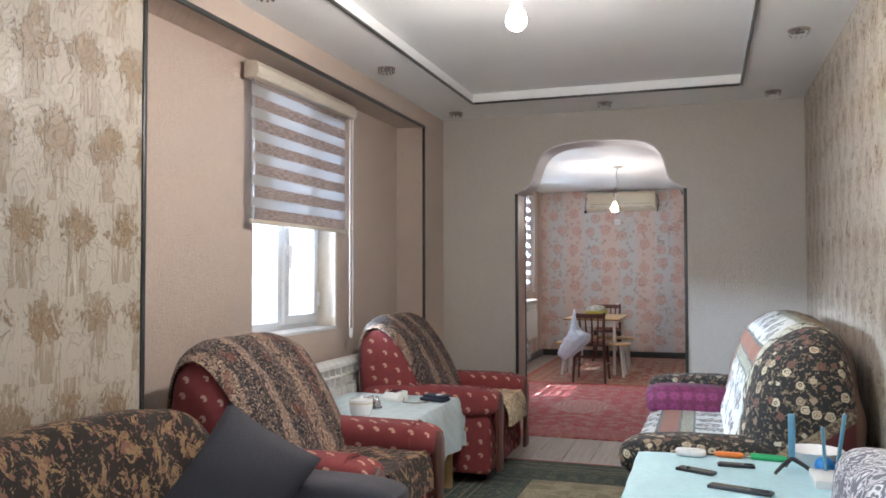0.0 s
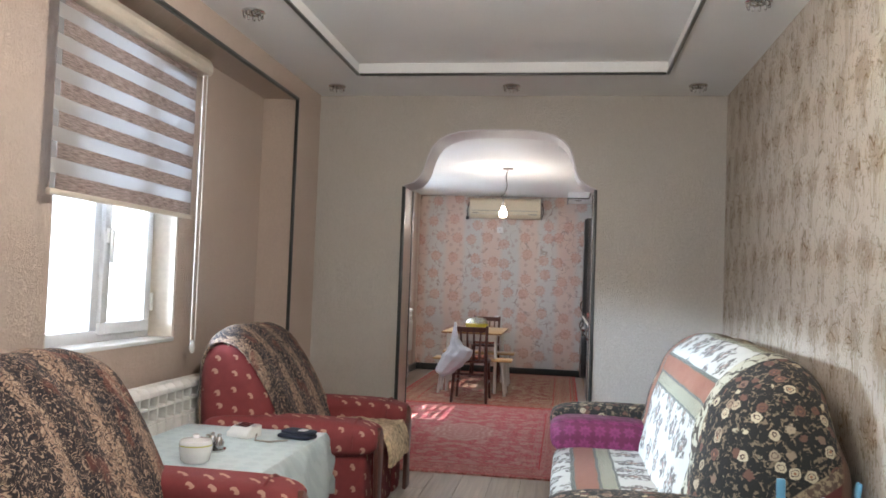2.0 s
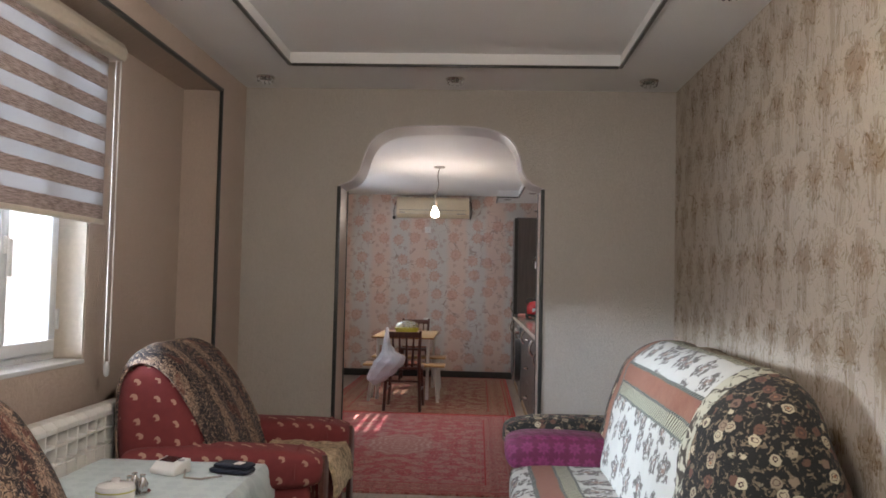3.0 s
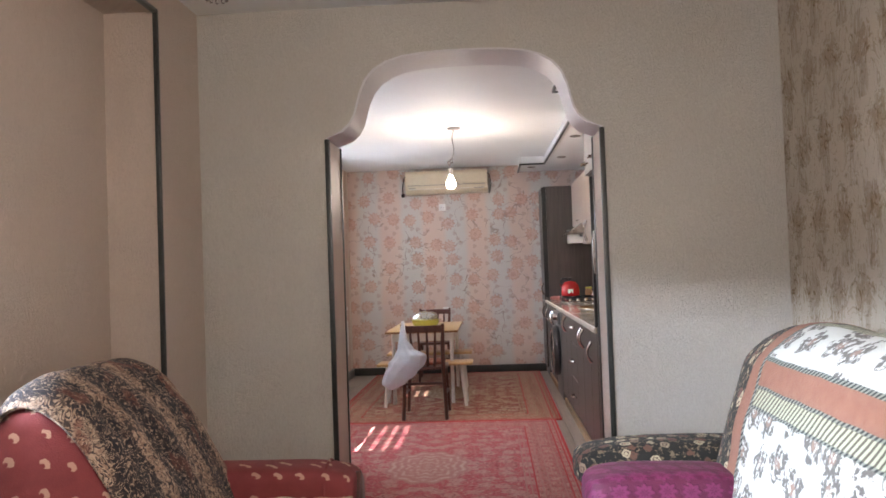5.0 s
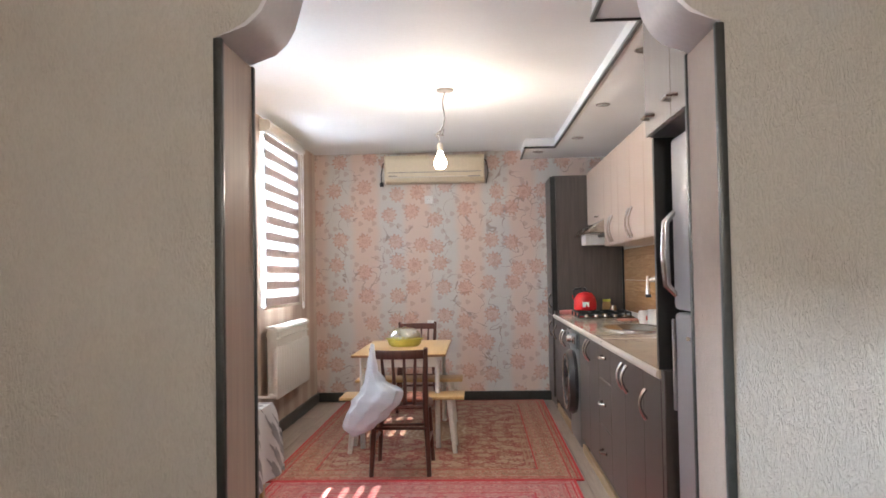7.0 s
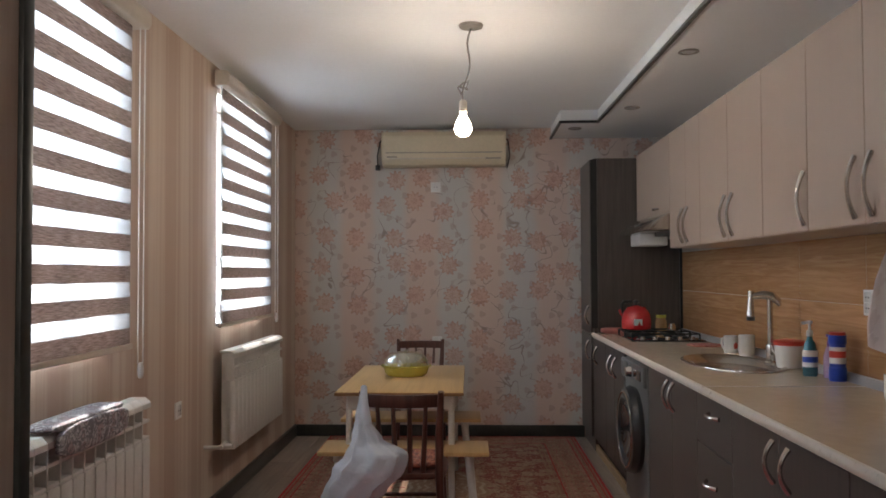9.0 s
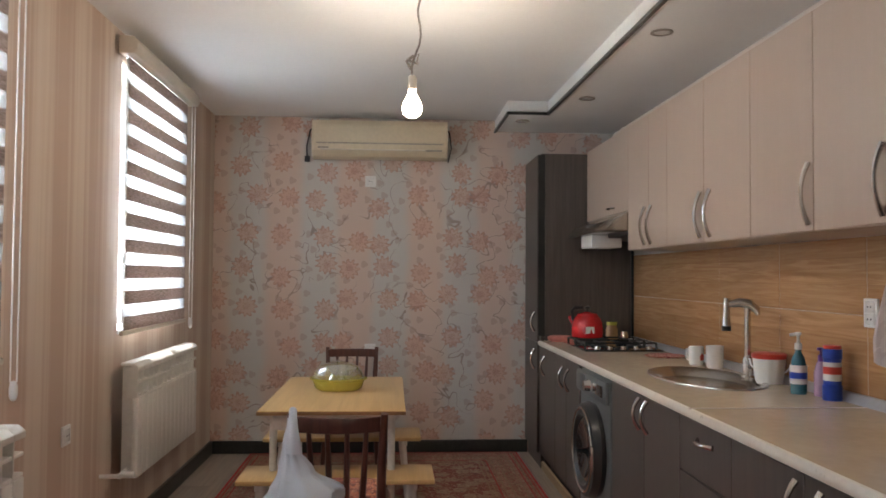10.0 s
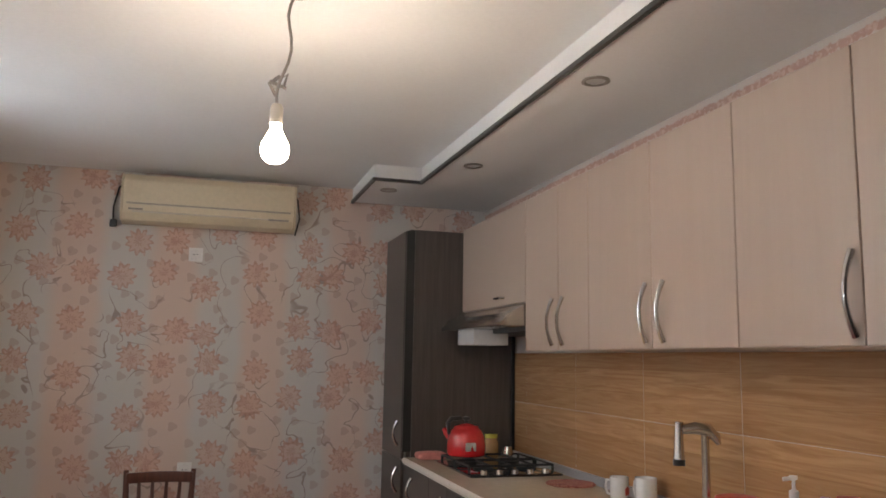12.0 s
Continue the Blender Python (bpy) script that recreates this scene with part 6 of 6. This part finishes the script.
pendant((-0.84, 9.60, KCEIL), KCEIL - 2.055, "lit bare bulb on a twisted kitchen flex")
pendant((-0.53, 3.09, TRAY), TRAY - 2.29, "lit bare bulb below the living room ceiling", False)

# ---- air conditioner ----
ac = thing("air_conditioner", (-1.025, KIT_FAR, 2.224), "yellowed white wall air conditioner", "air conditioner")
prof = [(0.0, 0.02), (-0.05, 0.0), (-0.15, 0.012), (-0.19, 0.05), (-0.205, 0.12), (-0.20, 0.24), (-0.18, 0.278), (-0.10, 0.29), (0.0, 0.29)]
part("casing", prism(prof, "x", -0.49, 0.49, 0.004), M["ac"], ac)
for ex in (-0.505, 0.490):
    part("end_cap", prism([(yy * 1.01, zz) for yy, zz in prof], "x", ex, ex + 0.015, 0.003), M["ac"], ac)
part("louvre", prism([(-0.196, 0.058), (-0.150, 0.015), (-0.146, 0.020), (-0.192, 0.064)], "x", -0.44, 0.44), M["cassette"], ac)
part("grille_line", join(*[block(-0.47, 0.47, -0.2075, -0.2, zz, zz + 0.003) for zz in (0.10, 0.105)]), M["cable"], ac)
part("badge", block(-0.46, -0.38, -0.2075, -0.2, 0.065, 0.075), M["cable"], ac)
part("badge", block(0.34, 0.46, -0.2075, -0.2, 0.05, 0.06), M["cable"], ac)
pipe = thing("cable", (-1.025, KIT_FAR, 2.209), "dark cable looped over the air conditioner", "cable")
part("wire", tube([(-0.555, -0.02, 0.03), (-0.56, -0.02, 0.12), (-0.535, -0.02, 0.24), (-0.47, -0.03, 0.302), (-0.2, -0.03, 0.312), (0.2, -0.03, 0.303), (0.46, -0.03, 0.297), (0.53, -0.02, 0.24), (0.545, -0.02, 0.12), (0.52, -0.02, 0.01)], 0.005, 8), M["dark_plastic"], pipe)
part("plug", block(-0.575, -0.535, -0.03, -0.002, 0.0, 0.045, 0.006), M["dark_plastic"], pipe)

# ---- dining corner ----
table = thing("dining_table", (-1.20, 10.66, 0.0), "yellow beech dining table with white legs", "table")
part("tabletop", block(-0.345, 0.345, -0.62, 0.62, 0.713, 0.735, 0.004), M["table_wood"], table)
part("edge_band", join(block(-0.347, 0.347, -0.6225, -0.6203, 0.714, 0.731), block(0.3455, 0.3475, -0.62, 0.62, 0.714, 0.731), block(-0.3475, -0.3455, -0.62, 0.62, 0.714, 0.731)), M["edge_wood"], table, "brown table edge")
for ay0 in (-0.55, 0.53):
    part("apron", block(-0.28, 0.28, ay0, ay0 + 0.02, 0.63, 0.712), M["white_leg"], table)
for lx in (-0.28, 0.28):
    for ly in (-0.53, 0.53):
        part("leg", tube([(lx, ly, 0.712), (lx, ly, 0.0)], 0.018, 12), M["white_leg"], table)


def bench(at, label):
    b = thing("bench", at, label, "bench", "dining benches")
    part("seat", block(-0.45, 0.45, -0.15, 0.15, 0.397, 0.42, 0.005), M["table_wood"], b)
    for lx in (-0.36, 0.36):
        for ly in (-0.10, 0.10):
            part("leg", tube([(lx * 0.95, ly * 0.8, 0.397), (lx * 1.06, ly * 1.3, 0.0)], [0.022, 0.016], 10), M["white_leg"], b)
        part("rail", block(lx - 0.012, lx + 0.012, -0.10, 0.10, 0.36, 0.396), M["white_leg"], b)
    return b


bench((-1.17, 10.08, 0.0), "beech bench with splayed white legs")
bench((-1.20, 11.02, 0.0), "beech bench half under the dining table")


def chair(at, rz, label):
    """Dark bentwood-style chair facing +y, with an upright slatted back."""
    c = thing("dining_chair", at, label, "chair", "cherry dining chairs", rz)
    part("seat", puff(0.20, 0.20, 0.02, 0.45, 0.5, 32, 8, (0, 0, 0.43)), M["chair_wood"], c)
    for sx in (-1, 1):
        part("leg", tube([(sx * 0.16, 0.16, 0.42), (sx * 0.185, 0.20, 0.0)], [0.019, 0.014], 10), M["chair_wood"], c)
        part("back_post", tube([(sx * 0.185, -0.24, 0.0), (sx * 0.165, -0.18, 0.42), (sx * 0.165, -0.20, 0.62), (sx * 0.175, -0.235, 0.815)], [0.015, 0.019, 0.018, 0.014], 10), M["chair_wood"], c)
        part("side_stretcher", tube([(sx * 0.178, 0.185, 0.20), (sx * 0.178, -0.215, 0.20)], 0.010, 8), M["chair_wood"], c)
    part("front_stretcher", tube([(-0.175, 0.18, 0.25), (0.175, 0.18, 0.25)], 0.010, 8), M["chair_wood"], c)
    part("rear_stretcher", tube([(-0.172, -0.207, 0.30), (0.172, -0.207, 0.30)], 0.010, 8), M["chair_wood"], c)
    bow = [(-0.172 + 0.0344 * k, -0.215 - 0.045 * math.sin(math.pi * k / 10), 0.782 - 0.008 * math.sin(math.pi * k / 10)) for k in range(11)]
    rail = [(x, y + d) for d in (-0.010, 0.010) for x, y, z in (bow if d < 0 else bow[::-1])]
    part("top_rail", prism(rail, "z", 0.745, 0.802, 0.004), M["chair_wood"], c)
    for k in (-0.105, -0.036, 0.036, 0.105):
        part("back_slat", tube([(k * 0.85, -0.165, 0.43), (k * 0.95, -0.205, 0.60), (k * 1.02, -0.222 - 0.036 * (1 - (k / 0.16) ** 2), 0.755)], [0.013, 0.012, 0.009], 8), M["chair_wood"], c)
    part("seat_pad", puff(0.17, 0.17, 0.018, 0.5, 0.6, 28, 8, (0, 0.01, 0.466), 0.05, 1.0), M["seat_pad"], c, "red patterned seat pad")
    return c


chair((-1.12, 9.53, 0.016), 0, "dark cherry wooden chair with a carrier bag on it")
chair((-1.20, 11.80, 0.016), 182, "dark cherry wooden chair behind the table")

bag = thing("carrier_bag", (-1.285, 9.245, 0.825), "white plastic carrier bag hanging on the chair", "bag")


def bag_place(u, v):
    a = 2 * math.pi * v
    stops = [(0.0, 0.0, 0.012), (0.2, 0.0, 0.03), (0.35, 0.02, 0.065), (0.48, 0.065, 0.125), (0.6, 0.03, 0.15), (0.75, -0.03, 0.135), (0.9, -0.085, 0.10), (1.0, -0.11, 0.02)]
    for (u0, c0, w0), (u1, c1, w1) in zip(stops, stops[1:]):
        if u <= u1:
            k = (u - u0) / (u1 - u0)
            k = k * k * (3 - 2 * k)
            centre, half_w = c0 + (c1 - c0) * k, w0 + (w1 - w0) * k
            break
    wob = 1 + 0.16 * noise.noise(Vector((math.cos(a) * 1.8, math.sin(a) * 1.8, u * 5))) + 0.09 * math.sin(a * 9 + u * 6) * (1 - 0.5 * u)
    return (centre + half_w * wob * math.cos(a), half_w * 0.62 * wob * math.sin(a) - 0.03 * u, -0.535 * u)


part("body", sheet(bag_place, 36, 44, 0.002), M["bag"], bag)
part("strap", tube([(0.0, 0.06, 0.015), (0.005, 0.0, 0.03), (0.01, -0.03, -0.03), (0.015, -0.03, -0.12)], [0.012, 0.014, 0.018, 0.03], 10), M["bag"], bag)

table.scale = (1, 1, 0.972)
dish = thing("casserole_dish", (-1.215, 10.73, 0.7145), "olive yellow oval dish with a glass lid", "dish")
part("pan", moved(turned([(0.0, 0.0), (0.11, 0.0), (0.13, 0.015), (0.142, 0.055), (0.158, 0.060), (0.158, 0.066), (0.14, 0.064), (0.125, 0.02), (0.0, 0.01)], 36), Matrix.Diagonal((1.0, 0.8, 1, 1))), M["dish"], dish)
part("lid", moved(turned([(0.141, 0.067), (0.136, 0.095), (0.112, 0.130), (0.07, 0.147), (0.0, 0.152), (0.0, 0.1495), (0.069, 0.1445), (0.110, 0.1275), (0.1335, 0.094), (0.1385, 0.067)], 36), Matrix.Diagonal((1.0, 0.8, 1, 1))), M["lid_glass"], dish)
part("lid_knob", turned([(0.008, 0.151), (0.02, 0.158), (0.0, 0.164)], 16), M["lid_glass"], dish)

mat = thing("bath_mat", (-2.18, 8.52, 0.847), "folded grey knitted mat on the radiator", "mat")
part("fold", join(puff(0.06, 0.27, 0.014, 0.35, 0.6, 24, 10, (0.0, 0, 0.014), 0.05, 2.0), puff(0.012, 0.26, 0.05, 0.35, 0.6, 24, 10, (0.062, 0, -0.035), 0.05, 3.0)), M["knit"], mat)
papers = thing("paper_bundle", (-1.72, 7.42, 0.752), "crumpled white paper bag on the small table", "paper")
part("sheet_fold", puff(0.11, 0.16, 0.025, 0.5, 0.5, 24, 12, (0, 0, 0.025), 0.3, 4.0), M["paper"], papers)

# ---- things on the living room tables ----
teapot = thing("sugar_bowl", (-1.555, 3.88, 0.547), "white china sugar bowl with a lid", "bowl")
part("body", turned([(0.0, 0.0), (0.045, 0.0), (0.055, 0.01), (0.062, 0.05), (0.062, 0.075), (0.058, 0.078)], 28), M["china"], teapot)
part("lid", turned([(0.062, 0.076), (0.058, 0.086), (0.012, 0.094), (0.014, 0.106), (0.0, 0.11)], 28), M["china"], teapot)
part("rim_line", turned([(0.0628, 0.066), (0.0628, 0.070)], 28), M["dish"], teapot)
cruet = thing("cruet_set", (-1.58, 4.09, 0.547), "small chrome cruet set", "cruet")
part("tray", turned([(0.0, 0.0), (0.05, 0.0), (0.054, 0.008), (0.0, 0.006)], 24), M["chrome"], cruet)
for k in range(3):
    a = 2.1 * k
    part("pot", moved(turned([(0.0, 0.0), (0.018, 0.0), (0.021, 0.03), (0.012, 0.045), (0.008, 0.052), (0.01, 0.06), (0.0, 0.063)], 16), pose(0.026 * math.cos(a), 0.026 * math.sin(a), 0.007)), M["chrome"], cruet)
monitor = thing("blood_pressure_monitor", (-1.575, 4.40, 0.547), "white blood pressure monitor with a grey screen", "monitor", rz=-20)
part("case", prism([(-0.05, 0.0), (0.05, 0.0), (0.05, 0.055), (-0.018, 0.044), (-0.05, 0.02)], "x", -0.062, 0.062, 0.007), M["white"], monitor)
part("screen", prism([(-0.013, 0.0455), (0.038, 0.0538), (0.038, 0.0555), (-0.013, 0.0475)], "x", -0.046, 0.026), M["black_glass"], monitor)
part("button", moved(turned([(0.012, 0.0), (0.012, 0.004), (0.0, 0.005)], 16), pose(0.042, 0.015, 0.049)), M["fridge"], monitor)
part("hose", tube([(0.075, 0.0, 0.02), (0.12, -0.06, 0.008), (0.19, -0.05, 0.008), (0.235, 0.02, 0.01)], 0.004, 8), M["cable"], monitor)
cuff = thing("arm_cuff", (-1.335, 4.44, 0.547), "folded navy blue arm cuff", "cuff", rz=-15)
part("fold", join(puff(0.085, 0.05, 0.012, 0.3, 0.6, 24, 10, (0, 0, 0.012), 0.08, 1.0), puff(0.078, 0.045, 0.010, 0.3, 0.6, 24, 10, (0.005, 0.004, 0.030), 0.08, 4.0)), M["cuff"], cuff)
part("tag", block(0.02, 0.05, -0.03, 0.01, 0.040, 0.043), M["white"], cuff)
seat_mat = thing("fur_mat", (-1.25, 5.12, 0.48), "cream and brown fur mat on the armchair seat", "mat")


def fur_place(u, v):
    x = -0.16 + 0.44 * u
    down = max(0.0, x - 0.22)
    return (min(x, 0.25), (v - 0.5) * 0.44, 0.01 - 2.6 * down + 0.012 * noise.noise(Vector((u * 5, v * 5, 1))))


part("pelt", sheet(fur_place, 20, 20, 0.02), M["fur"], seat_mat)
seat_mat2 = thing("seat_mat", (-1.25, 3.20, 0.48), "patterned mat on the armchair seat", "mat")
part("pelt", sheet(fur_place, 20, 20, 0.012), M["throw2"], seat_mat2)


def slab_phone(at, rz, w, l, label, category="phone"):
    p = thing("mobile_phone" if category == "phone" else "remote_control", at, label, category, rz=rz)
    part("case", block(-l / 2, l / 2, -w / 2, w / 2, 0, 0.012, 0.004), M["dark_plastic"], p)
    part("screen", block(-l / 2 + 0.008, l / 2 - 0.008, -w / 2 + 0.005, w / 2 - 0.005, 0.012, 0.0132), M["black_glass"], p)
    return p


BT = 0.522
slab_phone((0.12, 3.29, BT), -25, 0.05, 0.15, "black mobile phone on the blue cloth")
slab_phone((0.27, 3.43, BT), 0, 0.045, 0.14, "black remote control on the blue cloth", "remote control")
slab_phone((0.27, 3.06, BT), -18, 0.05, 0.22, "long black remote control on the blue cloth", "remote control")
tissue = thing("tissue", (0.10, 3.57, BT), "crumpled white tissue on blue cloth", "tissue")
part("fold", puff(0.055, 0.03, 0.014, 0.5, 0.6, 20, 10, (0, 0, 0.013), 0.3, 2.0), M["paper"], tissue)
tool = thing("screwdriver", (0.27, 3.575, BT), "screwdriver with an orange handle", "screwdriver", rz=-4)
part("handle", tube([(-0.07, 0, 0.012), (-0.055, 0, 0.012), (0.02, 0, 0.012), (0.03, 0, 0.012)], [0.008, 0.011, 0.011, 0.007], 10), M["orange"], tool)
part("shaft", tube([(0.03, 0, 0.012), (0.06, 0, 0.012)], 0.003, 8), M["steel"], tool)
tool2 = thing("marker_pen", (0.40, 3.57, BT), "fat green marker on blue cloth", "pen", rz=-6)
part("barrel", tube([(-0.06, 0, 0.012), (0.04, 0, 0.012), (0.06, 0, 0.012)], [0.012, 0.012, 0.009], 12), M["green"], tool2)
tripod = thing("mini_tripod", (0.47, 3.39, BT), "small black tripod with a blue column", "tripod")
for k in range(3):
    a = math.radians(100 + 120 * k)
    part("leg", tube([(0, 0, 0.05), (0.04 * math.cos(a), 0.04 * math.sin(a), 0.03), (0.075 * math.cos(a), 0.075 * math.sin(a), 0.006)], [0.009, 0.007, 0.006], 8), M["dark_plastic"], tripod)
part("column", block(-0.011, 0.011, -0.006, 0.006, 0.045, 0.20, 0.004), M["sky_blue"], tripod)
bowl = thing("bowl", (0.57, 3.54, BT), "white china bowl on blue cloth", "bowl")
part("body", turned([(0.0, 0.0), (0.035, 0.0), (0.05, 0.012), (0.09, 0.05), (0.095, 0.058), (0.09, 0.056), (0.045, 0.016), (0.0, 0.008)], 28), M["china"], bowl)
ball = thing("ball", (0.585, 3.40, BT), "small bright blue rubber ball", "ball")
part("ball_body", puff(0.032, 0.032, 0.030, 1.0, 1.0, 20, 14, (0, 0, 0.030)), M["ball_blue"], ball)
router = thing("router", (0.58, 3.28, BT), "small router with two blue-grey aerials", "router")
part("case", block(-0.05, 0.03, -0.10, 0.07, 0.0, 0.028, 0.006), M["white"], router)
part("aerial", moved(block(-0.005, 0.005, -0.012, 0.012, 0.0, 0.21, 0.004), pose(0.02, -0.02, 0.02, 0, 8, 0)), M["sky_blue"], router)
part("aerial", moved(block(-0.005, 0.005, -0.012, 0.012, 0.0, 0.15, 0.004), pose(0.0, 0.05, 0.02, 0, -3, 0)), M["sky_blue"], router)

for ob in (tissue, tool, tool2, tripod, bowl, ball, router):
    ob.scale = (1.13, 1.13, 1.13)

# ---- laminate planks ----
def planks(name, x0, x1, y0, y1, label, seed):
    f = tagged(part(name, block(x0, x1, y0, y1, -0.3, 0.0), M["subfloor"]), label, "floor", kind="structure")
    w, l = 0.192, 1.285
    me = mesh_of(block(-w / 2 + 0.0012, w / 2 - 0.0012, -l / 2 + 0.0012, l / 2 - 0.0012, 0.0, 0.006, 0.0015, 1), M["plank"], "plank")
    rnd = random.Random(seed)
    x = x0
    while x < x1 - 0.005:
        ww = min(w, x1 - x)
        y = y0 - rnd.random() * l
        while y < y1:
            a, b = max(y, y0), min(y + l, y1)
            if b - a > 0.01:
                if ww > w - 0.001 and b - a > l - 0.001:
                    piece("plank", me, f, pose(x + w / 2, (a + b) / 2, 0))
                else:
                    part("plank", block(x + 0.0012, x + ww - 0.0012, a + 0.0012, b - 0.0012, 0.0, 0.006, 0.0015, 1), M["plank"], f)
            y += l
        x += w
    return f


planks("floor_living", NICHE_X, RIGHT, BACK, END, "grey oak laminate floor of the living room", 1)
planks("floor_threshold", ARCH[0] + 0.013, ARCH[1] - 0.013, END, KIT_NEAR, "grey oak laminate in the archway", 2)
planks("floor_kitchen", KIT_LEFT + 0.021, KIT_RIGHT, KIT_NEAR, KIT_FAR - 0.021, "grey oak laminate floor of the kitchen", 3)
